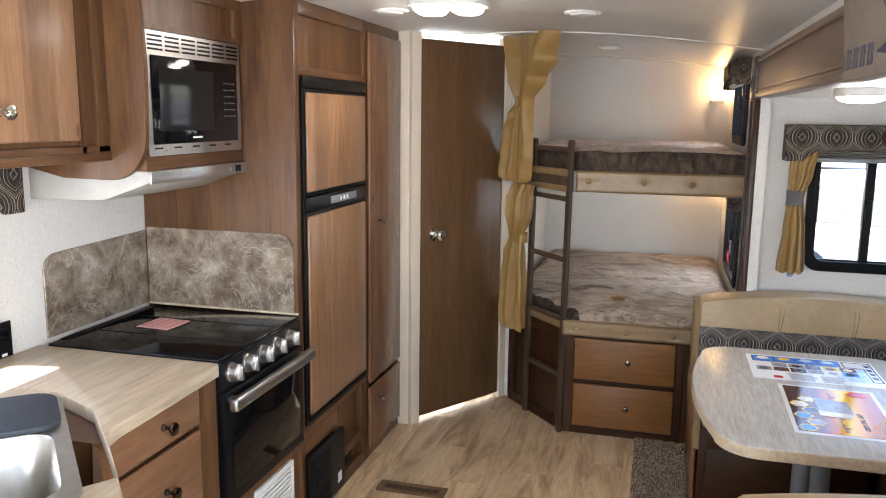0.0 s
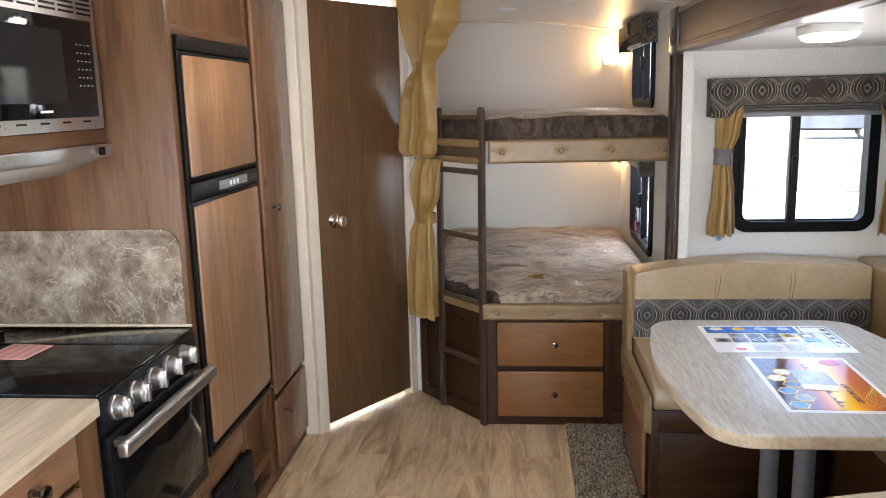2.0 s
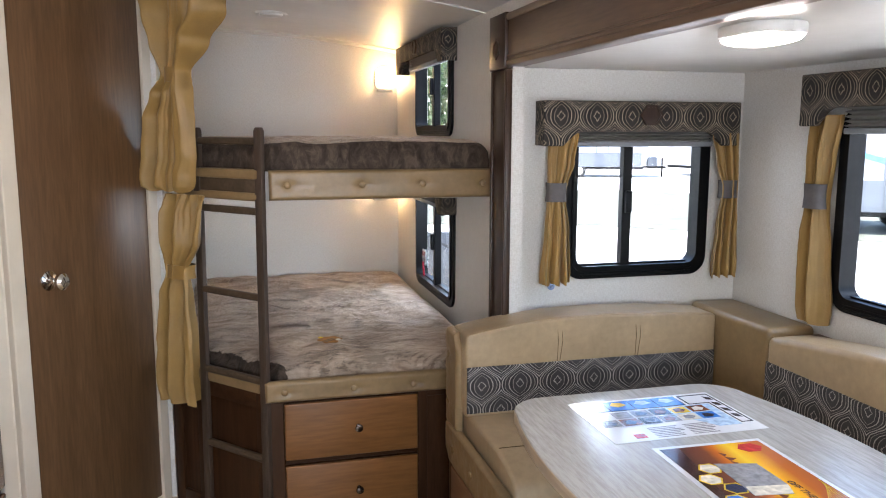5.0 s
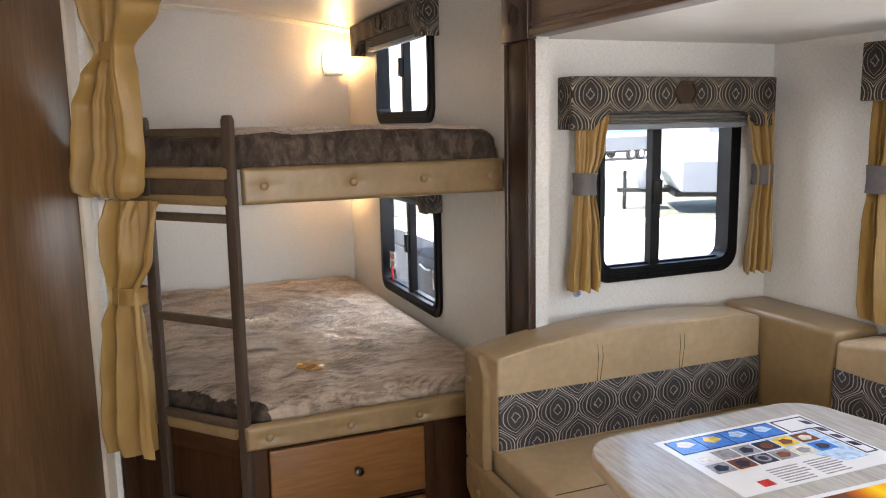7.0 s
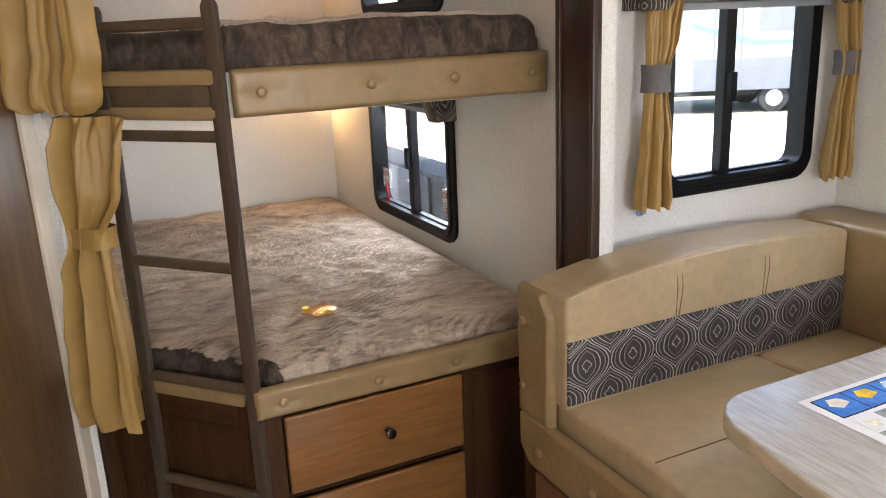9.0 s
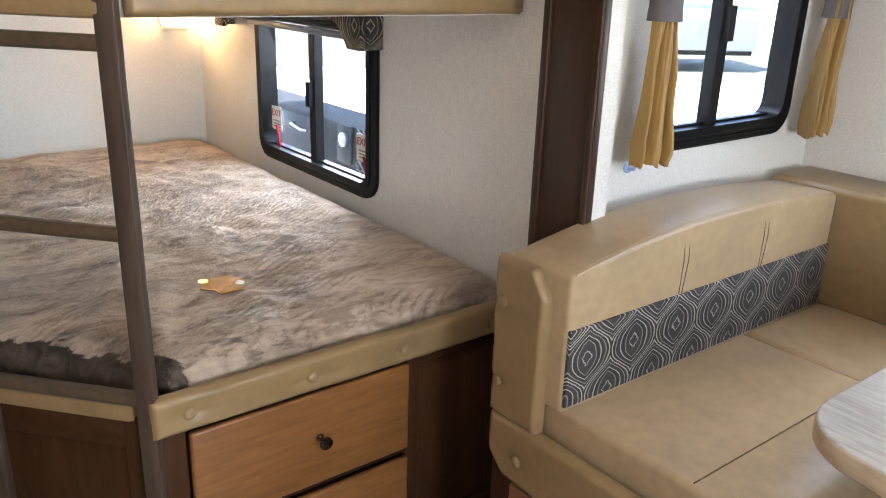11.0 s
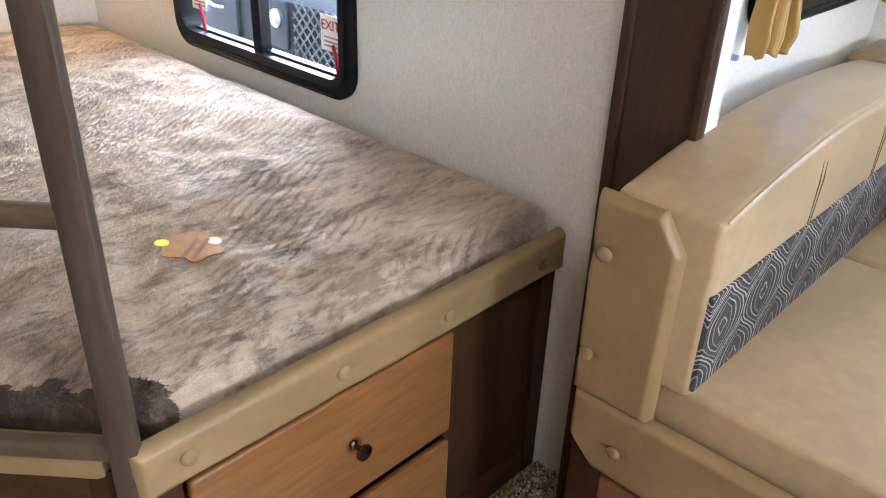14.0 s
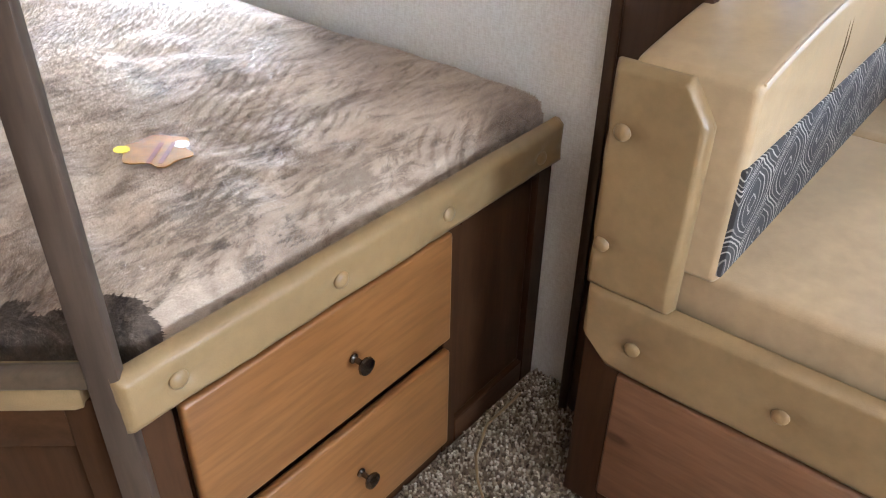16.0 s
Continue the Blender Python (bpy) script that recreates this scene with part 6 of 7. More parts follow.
# ---- upper cabinets, microwave, hood ----
mc = thing("microwave_cabinet", (-1.65, 2.34, 1.46), "brown wall cabinet with curved side round the microwave", "cabinet")
MX = -1.445
curve_ = [(XW + 0.002, 2.03), (-1.43, 2.03), (-1.418, 1.75), (-1.425, 1.56)] + [(-1.425 - 0.13 + 0.13 * math.cos(radians(a)), 1.56 - 0.13 * math.sin(radians(a))) for a in range(10, 91, 10)] + [(-1.72, 1.432), (XW + 0.002, 1.465)]
part("side_panel", prism(curve_, "y", 2.035, 2.056, 0.003), CAB, mc)
part("carcass_top", box(XW + 0.002, MX, 2.056, 2.624, 1.875, 2.03), CAB, mc)
part("shelf", box(XW + 0.002, MX + 0.004, 2.056, 2.624, 1.458, 1.5, 0.002), CABY, mc)
part("right_stile", box(MX - 0.02, MX + 0.004, 2.604, 2.624, 1.5, 1.875, 0.002), CAB, mc)
part("door_frame", ring(rrect(2.058, 2.622, 1.872, 2.028, 0.002, 1), rrect(2.09, 2.575, 1.888, 1.985, 0.002, 1), "x", MX + 0.015, MX - 0.001), CAB, mc)
part("back", box(XW + 0.002, XW + 0.02, 2.056, 2.624, 1.5, 1.875), CAB, mc)
mw = thing("microwave", (-1.6, 2.33, 1.5), "built-in microwave with black glass door and steel trim", "microwave")
part("case", box(XW + 0.05, MX - 0.02, 2.075, 2.595, 1.51, 1.865), BLACK, mw)
part("trim_frame", ring(rrect(2.062, 2.604, 1.502, 1.87, 0.006, 1), rrect(2.085, 2.578, 1.536, 1.80, 0.006, 1), "x", MX + 0.012, MX - 0.02), STEEL, mw, "brushed steel trim")
dr = part("door", box(MX - 0.018, MX + 0.016, 2.085, 2.578, 1.536, 1.80, 0.003), BLACKGLOSS, mw, "glossy black glass door")
part("window", box(MX + 0.016, MX + 0.0168, 2.12, 2.42, 1.575, 1.765), flat("smoked_glass", (0.02, 0.018, 0.017), 0.05), dr)
for i in range(6):
    for j in range(4):
        part("vent_slot", box(MX + 0.012, MX + 0.0135, 2.075 + 0.088 * i, 2.148 + 0.088 * i, 1.814 + 0.013 * j, 1.82 + 0.013 * j), BLACK, mw)
for i in range(6):
    for j in range(4):
        part("keypad_mark", box(MX + 0.016, MX + 0.0165, 2.488 + 0.02 * j, 2.495 + 0.02 * j, 1.62 + 0.022 * i, 1.623 + 0.022 * i), GREYT, dr)
part("badge", box(MX + 0.016, MX + 0.0165, 2.29, 2.345, 1.551, 1.557), WHITEP, dr)
for i in range(5):
    part("trim_slot", box(MX + 0.012, MX + 0.0135, 2.09 + 0.1 * i, 2.13 + 0.1 * i, 1.522, 1.527), BLACK, mw)
HOODM = plain("hood_enamel", (0.42, 0.4, 0.36), 0.45, var=0.05)
hd = thing("range_hood", (-1.6, 2.3, 1.4), "slim white range hood with steel front strip", "range hood")
part("canopy", prism([(XW + 0.002, 1.36), (-1.6, 1.365), (-1.432, 1.424), (-1.432, 1.457), (XW + 0.002, 1.457)], "y", 2.058, 2.622, 0.003), HOODM, hd)
part("front_strip", box(-1.433, -1.425, 2.055, 2.622, 1.42, 1.457, 0.002), STEEL, hd)
part("switch", box(-1.4255, -1.4215, 2.545, 2.557, 1.427, 1.45, 0.001), BLACK, hd)
part("switch", box(-1.4255, -1.4215, 2.563, 2.575, 1.427, 1.45, 0.001), BLACK, hd)
part("lamp_button", rod((-1.4255, 2.51, 1.438), (-1.4215, 2.51, 1.438), 0.009), GREYP, hd)
uc = thing("wall_cabinet", (-1.7, 1.4, 1.52), "brown wall cabinet with pale alder door", "cabinet")
part("carcass", box(XW + 0.002, -1.56, 0.6, 2.034, 1.505, 2.0), CAB, uc)
part("face_stile", box(-1.562, -1.545, 1.985, 2.034, 1.515, 2.0, 0.002), CAB, uc)
part("face_stile", box(-1.562, -1.545, 1.915, 1.935, 1.515, 2.0, 0.002), CAB, uc)
part("bottom_rail", box(-1.562, -1.545, 0.6, 2.034, 1.5, 1.535, 0.002), CABY, uc)
part("light_rail", box(-1.585, -1.54, 0.6, 2.034, 1.49, 1.515, 0.004), CABY, uc)
d = panel_door(uc, "x", -1.55, 1, 1.5, 1.9, 1.552, 1.99, ALDER)
knob(d, (-1.532, 1.615, 1.628), (1, 0, 0), CHROME, 1.3)
d = panel_door(uc, "x", -1.55, 1, 1.05, 1.47, 1.552, 1.99, ALDER)

# ---- lamps ----
def dome(x0, x1, y0, y1, z_top, drop):
    bm = bmesh.new()
    cx, cy, rx, ry = (x0 + x1) / 2, (y0 + y1) / 2, (x1 - x0) / 2, (y1 - y0) / 2
    rings = []
    for j in range(9):
        t = j / 8
        s, z = math.cos(t * math.pi / 2) ** 0.6 if j < 8 else 0.02, z_top - drop * math.sin(t * math.pi / 2)
        rings.append([bm.verts.new((cx + rx * s * math.copysign(abs(math.cos(a)) ** 0.6, math.cos(a)), cy + ry * s * math.copysign(abs(math.sin(a)) ** 0.6, math.sin(a)), z)) for a in [2 * math.pi * i / 36 for i in range(36)]])
    for a, b in zip(rings, rings[1:]):
        for i in range(36):
            bm.faces.new((a[i], a[(i + 1) % 36], b[(i + 1) % 36], b[i]))
    bm.faces.new(rings[0])
    bm.faces.new(rings[-1])
    return bm


cl = thing("ceiling_lamp", (-0.77, 3.0, 2.05), "lit double ceiling lamp with two white diffusers", "ceiling lamp")
part("base", prism(rrect(-0.91, -0.63, 2.9, 3.1, 0.03), "z", 2.035, 2.06, 0.004), WHITEP, cl)
for a, b in ((-0.9, -0.78), (-0.76, -0.64)):
    part("diffuser", dome(a, b, 2.91, 3.09, 2.036, 0.03), GLOWW, cl, "lit frosted diffuser")
sl = thing("ceiling_lamp", (0.59, 2.62, SLZ), "lit oval slide-out ceiling lamp", "ceiling lamp")
part("base", prism(rrect(0.52, 0.66, 2.515, 2.715, 0.07), "z", SLZ - 0.024, SLZ + 0.001, 0.006), WHITEP, sl)
for a, b in ((2.525, 2.705),):
    part("diffuser", dome(0.53, 0.65, a, b, SLZ - 0.023, 0.018), GLOWW, sl, "lit frosted diffuser")


def sconce(at):
    s = thing("wall_sconce", at, "lit warm dome sconce on the bunk wall", "wall lamp", "bunk sconces")
    x, y, z = at
    pts = rrect(x - 0.055, x + 0.055, z - 0.075, z + 0.075, 0.054, 6)
    part("back_plate", prism(pts, "y", y - 0.012, y, 0.003), WHITEP, s)
    bm = bmesh.new()
    rings = []
    for j in range(8):
        t = j / 7
        k = math.cos(t * math.pi / 2) ** 0.5 if j < 7 else 0.03
        rings.append([bm.verts.new((x + (p[0] - x) * 0.92 * k, y - 0.012 - 0.055 * math.sin(t * math.pi / 2), z + 0.012 + (p[1] - z) * 0.8 * k)) for p in pts])
    for a, b in zip(rings, rings[1:]):
        for i in range(len(a)):
            bm.faces.new((a[i], a[(i + 1) % len(a)], b[(i + 1) % len(a)], b[i]))
    bm.faces.new(rings[0])
    bm.faces.new(rings[-1])
    part("globe", bm, GLOWY, s, "lit warm frosted globe")
    part("lower_cup", box(x - 0.05, x + 0.05, y - 0.05, y - 0.011, z - 0.075, z - 0.05, 0.01, 3), WHITEP, s)


sconce((0.398, YB - 0.001, 1.812))
sconce((0.37, YB - 0.001, 1.165))
for at in ((-1.06, 3.17), (-0.3, 3.34), (-0.29, 5.02)):
    z = ceil_z(at[0]) + 0.002
    pk = thing("ceiling_speaker", (at[0], at[1], z), "round white grille set in the ceiling", "ceiling grille", "ceiling grilles")
    part("rim", lathe((at[0], at[1], z), (0, 0, -1), [(0.075, 0), (0.075, 0.006), (0.065, 0.012), (0.055, 0.009)], 28), WHITEP, pk)
    part("grille", lathe((at[0], at[1], z - 0.008), (0, 0, -1), [(0.054, 0), (0.05, 0.008), (0.03, 0.014), (0, 0.016)], 28), WHITEP, pk)

sg = thing("hanging_sign", (0.4, 1.6, 1.72), "grey-brown branded fabric panel hung over the header", "sign")
part("panel", prism([(1.1, 1.722), (1.86, 1.712), (1.875, 1.80), (1.93, 1.905), (1.1, 1.9)], "x", 0.385, 0.425, 0.004), plain("taupe_panel", (0.2, 0.165, 0.135), 0.7, var=0.1), sg)
for i in range(4):
    part("letter_bar", box(0.3845, 0.3855, 1.62 + 0.058 * i, 1.662 + 0.058 * i, 1.735, 1.775), NAVY, sg)
for i in range(5):
    part("letter_notch", box(0.384, 0.3847, 1.632 + 0.055 * i, 1.642 + 0.055 * i, 1.742, 1.765), bpy.data.materials["taupe_panel"], sg)
part("emblem_stroke", prism([(1.45, 1.74), (1.6, 1.755), (1.5, 1.775), (1.58, 1.84)], "x", 0.384, 0.3855), NAVY, sg)
part("emblem_stroke", prism([(1.62, 1.86), (1.84, 1.875), (1.84, 1.885), (1.62, 1.872)], "x", 0.384, 0.3855), NAVY, sg)

# ---- small things on floor and bed ----
vt = thing("floor_vent", (-0.945, 3.13, 0), "brown slotted floor heating vent", "floor vent")
VB = plain("brown_vent_metal", (0.13, 0.08, 0.04), 0.45, 0.0)
part("plate", ring(rrect(-1.1, -0.79, 3.085, 3.18, 0.006, 2), rrect(-1.07, -0.82, 3.108, 3.156, 0.004, 2), "z", 0.001, 0.006), VB, vt)
part("duct", box(-1.07, -0.82, 3.108, 3.156, -0.003, 0.0012), BLACK, vt)
for i in range(22):
    part("bar", box(-1.068 + 0.0115 * i, -1.063 + 0.0115 * i, 3.108, 3.156, 0.001, 0.005), VB, vt)
GOLD = plain("gold_card", (0.24, 0.1, 0.015), 0.5, 0.0, 0.25, 60, spec=0.04)
bed = next(o for o in bpy.data.objects if o.name == "cover")
TZ = 0.004 + max(v.co.z + ORG["cover"].z for v in bed.data.vertices if math.hypot(v.co.x + 0.133, v.co.y + ORG["cover"].y - 4.27) < 0.05)
tg = thing("bed_tag", (-0.133, 4.27, TZ), "glossy gold scalloped cardboard tag on the plush mattress", "tag")
lobes = [(-0.133 + (0.046 + 0.005 * math.cos(6 * radians(a)) + 0.006 * math.sin(3 * radians(a))) * math.cos(radians(a)), 4.27 + (0.05 + 0.005 * math.cos(6 * radians(a))) * math.sin(radians(a))) for a in range(0, 360, 6)]
bm = prism(lobes, "z", TZ, TZ + 0.0015)
part("card", bm, GOLD, tg)
for lx, ly, m_ in ((-0.165, 4.31, YELLOW), (-0.1, 4.262, CREAM)):
    part("printed_patch", prism([(lx + 0.011 * math.cos(radians(q)), ly + 0.013 * math.sin(radians(q))) for q in range(0, 360, 30)], "z", TZ + 0.0016, TZ + 0.0022), m_, tg)
for i in range(2):
    part("text_line", prism([(-0.168 + 0.012 * i, 4.248 - 0.012 * i), (-0.118 + 0.012 * i, 4.288 - 0.012 * i), (-0.114 + 0.012 * i, 4.283 - 0.012 * i), (-0.164 + 0.012 * i, 4.243 - 0.012 * i)], "z", TZ + 0.0018, TZ + 0.0024), BROWN, tg)

# ---- exit stickers and pull tabs on the bunk window ----
REDT = flat("exit_red", (0.42, 0.02, 0.035), 0.5)
for sy in (5.262, 4.69):
    s = thing("exit_sticker", (XE + 0.012, sy, 0.795), "white emergency sticker with red EXIT lettering", "sticker", "exit stickers")
    part("label", box(XE + 0.0135, XE + 0.0145, sy - 0.036, sy + 0.036, 0.79, 0.873), WHITEP, s)
    tx = bpy.data.curves.new("exit_text", "FONT")
    tx.body, tx.size, tx.align_x, tx.extrude = "EXIT", 0.033, "CENTER", 0.0004
    t = new("lettering", tx)
    t.data.materials.append(REDT)
    t.parent = s
    t.matrix_basis = Matrix.Translation((0.0008, 0.0, 0.044)) @ Euler((radians(90), 0, radians(-90))).to_matrix().to_4x4()
    for i in range(3):
        part("text_line", box(XE + 0.013, XE + 0.0136, sy - 0.028, sy + 0.024, 0.8 + 0.01 * i, 0.804 + 0.01 * i), GREYT, s)
    tab = thing("window_pull_tab", (XE + 0.0, sy - 0.03, 0.745), "red emergency window pull handle", "pull handle", "pull handles")
    part("strap", tube([(XE + 0.004, sy - 0.018, 0.81), (XE + 0.002, sy - 0.032, 0.785), (XE + 0.004, sy - 0.036, 0.737)], 0.0045, 8), REDT, tab)

# ---- outside ----
def gravel():
    m, n, l, b = mat("pale_gravel")
    v = coords(n, l, (1, 1, 1), False)
    c = ramp(n, l, noise_tex(n, l, v, 1.5, 8, 0.7), [(0.3, (0.48, 0.46, 0.43)), (0.7, (0.64, 0.62, 0.58))])
    l.new(c, b.inputs["Base Color"])
    b.inputs["Roughness"].default_value = 0.95
    return m


GZ = -0.85
structure("ground", box(-400, 400, -400, 400, GZ - 0.2, GZ), gravel(), "bright pale gravel sales lot", "ground")
GRASS = plain("dry_grass", (0.1, 0.105, 0.08), 0.95, var=0.4, scale=3)
structure("ground_verge", prism([(-30, 31), (8, 19.5), (34, -4), (42, 4), (14, 30), (-28, 41)], "z", GZ, GZ + 0.02), GRASS, "strip of dry grass across the lot", "ground")
RVW = plain("trailer_white", (0.32, 0.33, 0.35), 0.35, var=0.04, scale=2)
RVG = plain("trailer_grey", (0.1, 0.11, 0.125), 0.4, var=0.1, scale=3)
RVB = plain("trailer_blue", (0.08, 0.25, 0.5), 0.35, var=0.1, scale=3)
TYRE = plain("tyre_rubber", (0.02, 0.02, 0.02), 0.8)


def trailer(at, turn, label, length=7.0):
    t = thing("travel_trailer", (0, 0, GZ), label, "trailer", "parked trailers")
    L, W, z0, z1 = length / 2, 1.2, GZ + 0.55, GZ + 3.1
    prof = [(-L, z0), (-L, z1 - 0.15), (-L + 0.15, z1), (L - 0.7, z1), (L - 0.25, z1 - 0.25), (L, z1 - 1.0), (L, z0 + 0.5), (L - 0.3, z0)]
    part("body", prism(prof, "y", -W, W, 0.05, 2), RVW, t)
    for sgn in (-1, 1):
        y = sgn * W
        a, b = sorted((y, y + sgn * 0.012))
        # grey lower band, made taller so that it takes in the underbody shade
        part("skirt", box(-L + 0.03, L - 0.35, a, b, z0, z0 + 0.72), RVG, t)
        part("stripe", prism([(-L + 0.1, z0 + 0.95), (0.6, z0 + 1.0), (L - 0.4, z0 + 1.75), (L - 0.4, z0 + 1.85), (0.5, z0 + 1.12), (-L + 0.1, z0 + 1.03)], "y", a, b), RVB, t)
        c, d = sorted((y + sgn * 0.001, y + sgn * 0.02))
        for u0, u1, v0, v1 in ((-2.6, -1.6, 1.3, 1.9), (-0.6, 0.5, 1.3, 1.9), (2.0, 2.6, 1.4, 1.85)):
            part("window", prism(rrect(u0, u1, z0 + v0, z0 + v1, 0.08), "y", c, d), RVG, t)
        part("door", ring(rrect(0.85, 1.5, z0 + 0.1, z0 + 1.95, 0.08), rrect(0.89, 1.46, z0 + 0.14, z0 + 1.91, 0.07), "y", c, d), RVG, t)
        for wx in (-0.75, 0.05):
            wv = part("wheel", lathe((wx, y - sgn * 0.25, GZ + 0.34), (0, sgn, 0), [(0.2, 0), (0.33, 0.01), (0.34, 0.05), (0.34, 0.17), (0.32, 0.21), (0.2, 0.22)], 24), TYRE, t)
            part("rim", lathe((wx, y - sgn * 0.04, GZ + 0.34), (0, sgn, 0), [(0.19, 0), (0.19, 0.02), (0.05, 0.03)], 20), STEEL, wv)
    part("chassis", box(-L, L - 0.2, -1.0, 1.0, GZ + 0.42, z0 + 0.0), BLACK, t)
    part("tongue", box(L - 0.3, L + 1.1, -0.08, 0.08, GZ + 0.45, GZ + 0.56), BLACK, t)
    part("jack", rod((L + 0.9, 0, GZ), (L + 0.9, 0, GZ + 1.0), 0.05), BLACK, t)
    part("gas_box", box(L + 0.1, L + 0.6, -0.35, 0.35, GZ + 0.56, GZ + 1.05, 0.04), RVG, t)
    t.matrix_basis = pose(at[0], at[1], GZ, 0, 0, turn)
    return t


T1 = trailer((15.0, 16.5), 150, "white travel trailer with blue stripe parked across the lot")
for at, turn in (((6.0, 44.0), 10), ((17.0, 40.0), -20), ((24.0, 24.0), 140), ((-7, 40.0), 0), ((24.0, 9.0), 95), ((28, -4.0), 80), ((26.0, 40.0), 15)):
    copy_thing(T1, pose(at[0], at[1], GZ, 0, 0, turn))
ut = thing("utility_cart", (1.0, 6.0, GZ), "dark grey service cart with latched panels outside the bunk window", "cart")
MESHM = plain("dark_mesh", (0.06, 0.065, 0.07), 0.5, var=0.2, scale=90)
CARTP = plain("cart_panel", (0.026, 0.031, 0.038), 0.8, var=0.1, scale=3)
CARTD = plain("cart_dark", (0.01, 0.011, 0.013), 0.8, var=0.2, scale=3)
part("body", box(0.9, 1.12, 4.96, 7.0, GZ + 0.35, 0.74, 0.02), CARTD, ut)
part("panel", box(0.885, 0.9, 5.7, 6.6, 0.42, 0.72, 0.006), CARTP, ut)
part("panel", box(0.885, 0.9, 5.41, 5.52, 0.58, 0.74, 0.006), CARTP, ut)
part("panel", box(0.885, 0.9, 5.41, 5.52, 0.34, 0.5, 0.006), CARTP, ut)
part("latch", lathe((0.886, 5.455, 0.68), (-1, 0, 0), [(0.03, 0), (0.03, 0.012), (0.016, 0.02), (0.0, 0.021)], 16), STEEL, ut, "round metal latch")
part("handle", tube([(0.884, 5.78, 0.66), (0.862, 5.79, 0.665), (0.862, 5.88, 0.68), (0.884, 5.89, 0.68)], 0.006, 6), STEEL, ut, "bright metal handle")
bm = bmesh.new()
for i in range(30):
    for sgn in (1, -1):
        y_, z_ = 4.97 + 0.04 * i - 0.4, 0.3
        p0, p1 = Vector((0.893, y_ if sgn > 0 else y_ + 0.44, z_)), Vector((0.893, y_ + 0.44 if sgn > 0 else y_, 0.74))
        k0 = max(0.0, (4.98 - min(p0.y, p1.y)) / 0.44)
        k1 = min(1.0, (5.38 - min(p0.y, p1.y)) / 0.44)
        if k1 - k0 < 0.05:
            continue
        a_, b_ = (k0, k1) if sgn > 0 else (1 - k1, 1 - k0)
        w_ = rod(p0.lerp(p1, a_), p0.lerp(p1, b_), 0.0035, 0.0035, 4)
        me_ = bpy.data.meshes.new("wire")
        w_.to_mesh(me_)
        bm.from_mesh(me_)
        bpy.data.meshes.remove(me_)
part("side_mesh", bm, plain("mesh_wire", (0.09, 0.095, 0.1), 0.5), ut, "grey diamond wire mesh")
for wy in (5.4, 6.5):
    part("wheel", lathe((0.9, wy, GZ + 0.2), (-1, 0, 0), [(0.11, 0), (0.2, 0.01), (0.2, 0.1), (0.11, 0.12)], 20), TYRE, ut)
tr_ = random.Random(3)


def tree(at, h):
    t = thing("tree", (at[0], at[1], GZ), "distant green tree behind the sales lot", "tree", "distant trees")
    part("trunk", rod((at[0], at[1], GZ), (at[0], at[1], GZ + h * 0.5), 0.25, 0.1, 8), plain("bark", (0.1, 0.07, 0.05), 0.9) if "bark" not in bpy.data.materials else bpy.data.materials["bark"], t)
    bm = bmesh.new()
    for i in range(420):
        a, u = tr_.random() * 6.283, tr_.random()
        rr_ = h * 0.28 * math.sqrt(tr_.random()) * (1.15 - 0.75 * abs(u - 0.35))
        c = Vector((at[0] + rr_ * math.cos(a), at[1] + rr_ * math.sin(a), GZ + h * (0.28 + 0.72 * u)))
        m = Matrix.Translation(c) @ Euler((tr_.random() * 6, tr_.random() * 6, tr_.random() * 6)).to_matrix().to_4x4() @ Matrix.Diagonal((0.3, 0.22, 0.08, 1))
        bmesh.ops.create_icosphere(bm, subdivisions=1, radius=h * 0.14, matrix=m)
    part("crown", bm, FOLIAGE, t)


FOLIAGE = plain("foliage", (0.06, 0.09, 0.035), 0.9, var=0.4, scale=2)
for at, h in (((-3, 60), 8), ((6, 64), 9), ((15, 62), 7.5), ((27, 58), 9), ((40, 52), 8), ((-12, 58), 7)):
    tree(at, h)

cb = thing("cable", (0.263, 3.953, 0.012), "thin tan cable lying in an arc on the carpet", "cable")
part("cord", tube([(0.379, 3.953, 0.026), (0.326, 3.952, 0.026), (0.263, 3.953, 0.026), (0.185, 3.92, 0.026), (0.144, 3.885, 0.026), (0.11, 3.844, 0.026), (0.076, 3.803, 0.026)], 0.0034, 7), LEATHER, cb)

# ---- carpet ----
cr = random.Random(7)
structure("carpet_backing", box(-0.01, XE - 0.002, 0.9, FY - 0.02, -0.003, 0.006), plain("carpet_base", (0.17, 0.12, 0.08), 0.95, var=0.3, scale=200), "brown speckled carpet strip on the floor", "carpet")
verts, faces = [], []


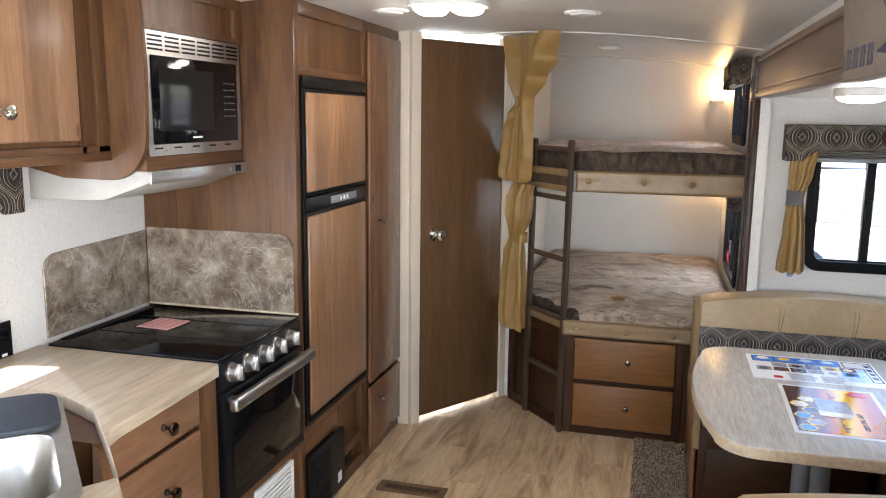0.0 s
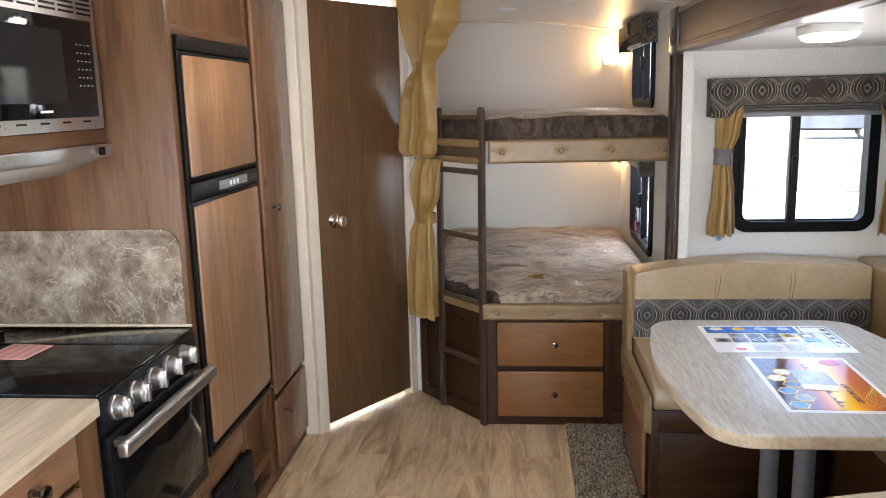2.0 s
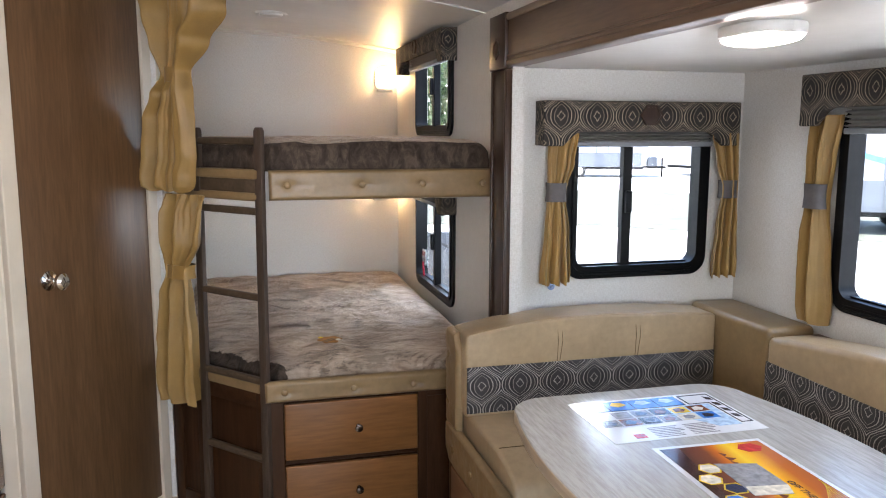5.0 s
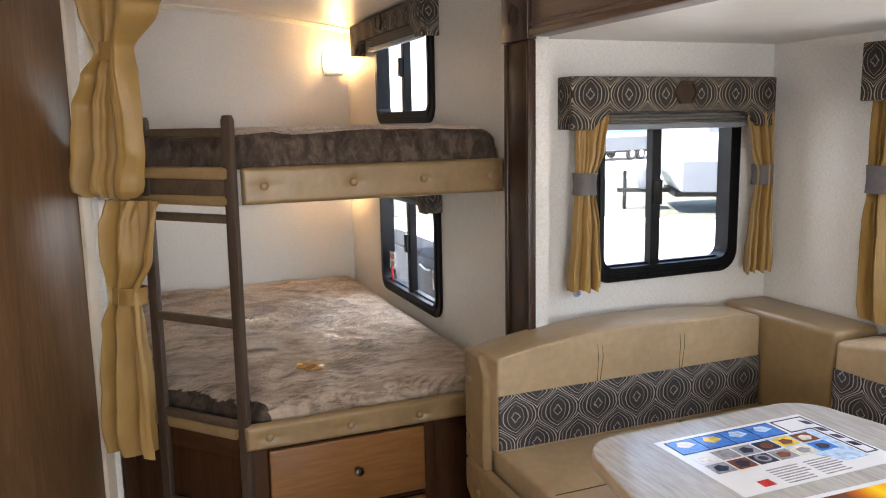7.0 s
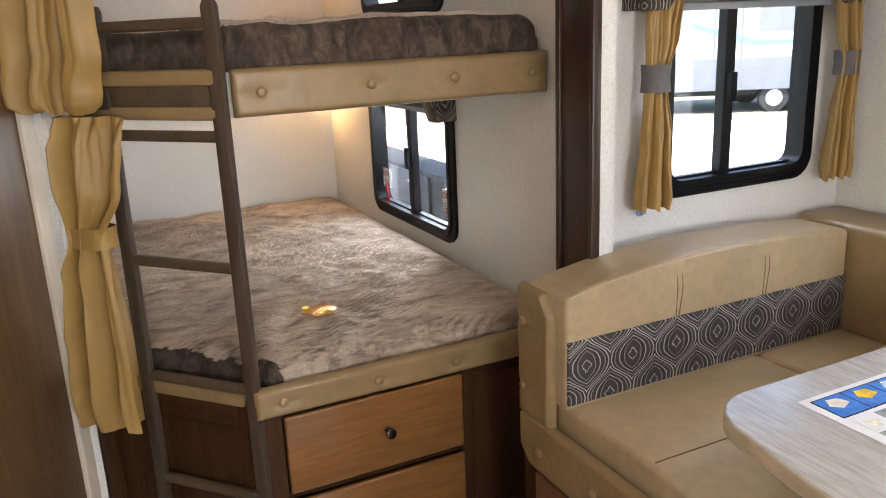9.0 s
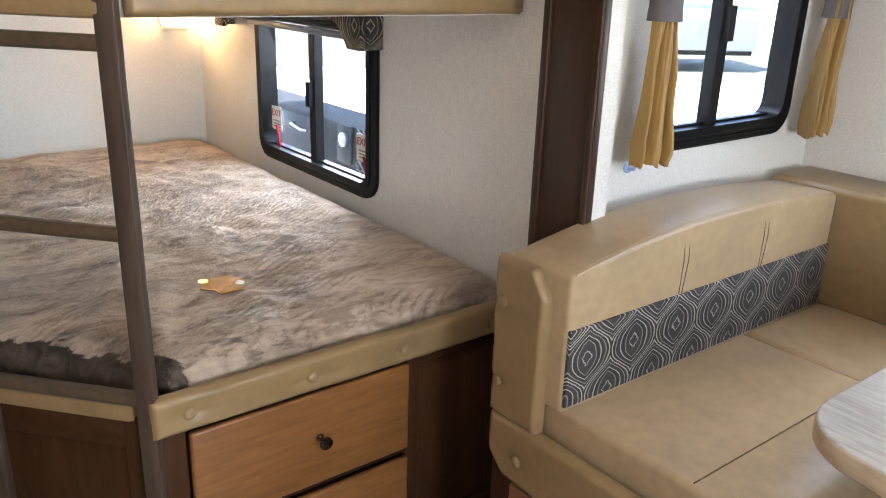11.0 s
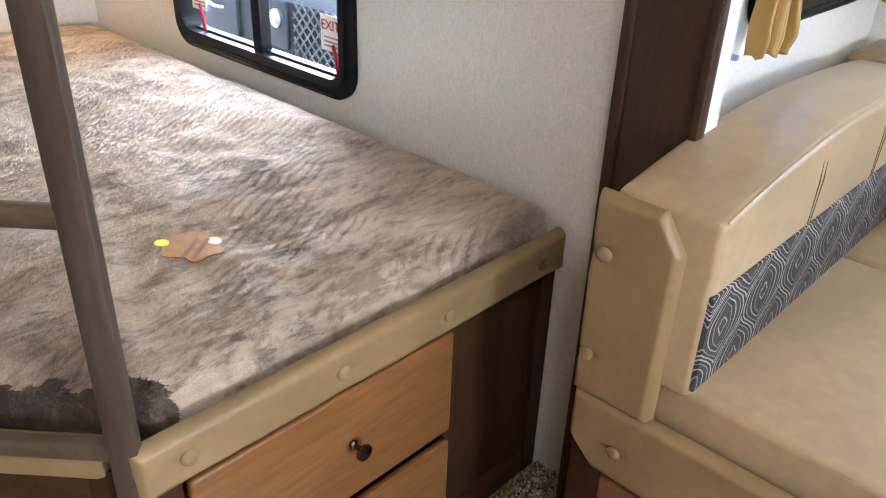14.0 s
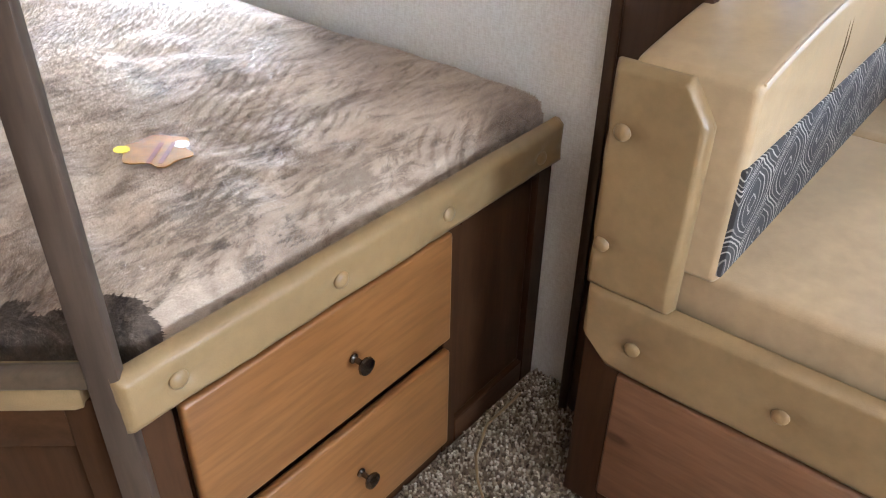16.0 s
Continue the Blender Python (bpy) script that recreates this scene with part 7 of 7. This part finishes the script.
def tuft(x, y, s):
    h = s * (0.8 + 0.8 * cr.random())
    a0 = cr.random() * 6.28
    b = len(verts)
    lx, ly = (cr.random() - 0.5) * s, (cr.random() - 0.5) * s
    for k_ in range(4):
        a = a0 + k_ * math.pi / 2
        verts.append((x + s * 0.55 * math.cos(a), y + s * 0.55 * math.sin(a), 0.004))
    for k_ in range(4):
        a = a0 + 0.5 + k_ * math.pi / 2
        verts.append((x + lx + s * 0.5 * math.cos(a), y + ly + s * 0.5 * math.sin(a), 0.006 + h))
    for k_ in range(4):
        n_ = (k_ + 1) % 4
        faces.append((b + k_, b + n_, b + 4 + n_, b + 4 + k_))
    faces.append((b + 4, b + 5, b + 6, b + 7))


y = 2.2
while y < FY - 0.022:
    st_ = 0.0058 if y > 3.3 else 0.011
    x = -0.008
    while x < XE - 0.004:
        if not (x > 0.26 and y < 3.74):
            tuft(x + (cr.random() - 0.5) * st_, y + (cr.random() - 0.5) * st_, st_)
        x += st_
    y += st_
me = bpy.data.meshes.new("carpet_pile")
me.from_pydata(verts, [], faces)
me.materials.append(CARPET)
tagged(new("carpet_pile", me), "brown and beige speckled loop carpet pile", "carpet", kind="stuff")

# ---- floor planks ----
fl = bpy.data.objects["floor"]
PWID, PLEN = 0.152, 0.92
meshes = {}


def plank_mesh(w, ln_):
    key = (round(w, 3), round(ln_, 3))
    if key not in meshes:
        bm = box(-w / 2 + 0.0004, w / 2 - 0.0004, -ln_ / 2 + 0.0004, ln_ / 2 - 0.0004, -0.0035, 0.0, 0.0006, 1)
        meshes[key] = finish(bm, "plank", VINYL, 0)
    return meshes[key]


col = 0
x = -1.88
while x < -0.02:
    w = min(PWID, -0.012 - x)
    y = -1.5 - (col * 0.37) % PLEN
    while y < 4.5:
        y0_, y1_ = max(y, -1.5), min(y + PLEN, 4.5)
        if y1_ - y0_ > 0.05:
            p = new("plank", plank_mesh(w, y1_ - y0_))
            p.location = (x + w / 2, (y0_ + y1_) / 2, 0.0)
            p.parent = fl
        y += PLEN
    x += PWID
    col += 1
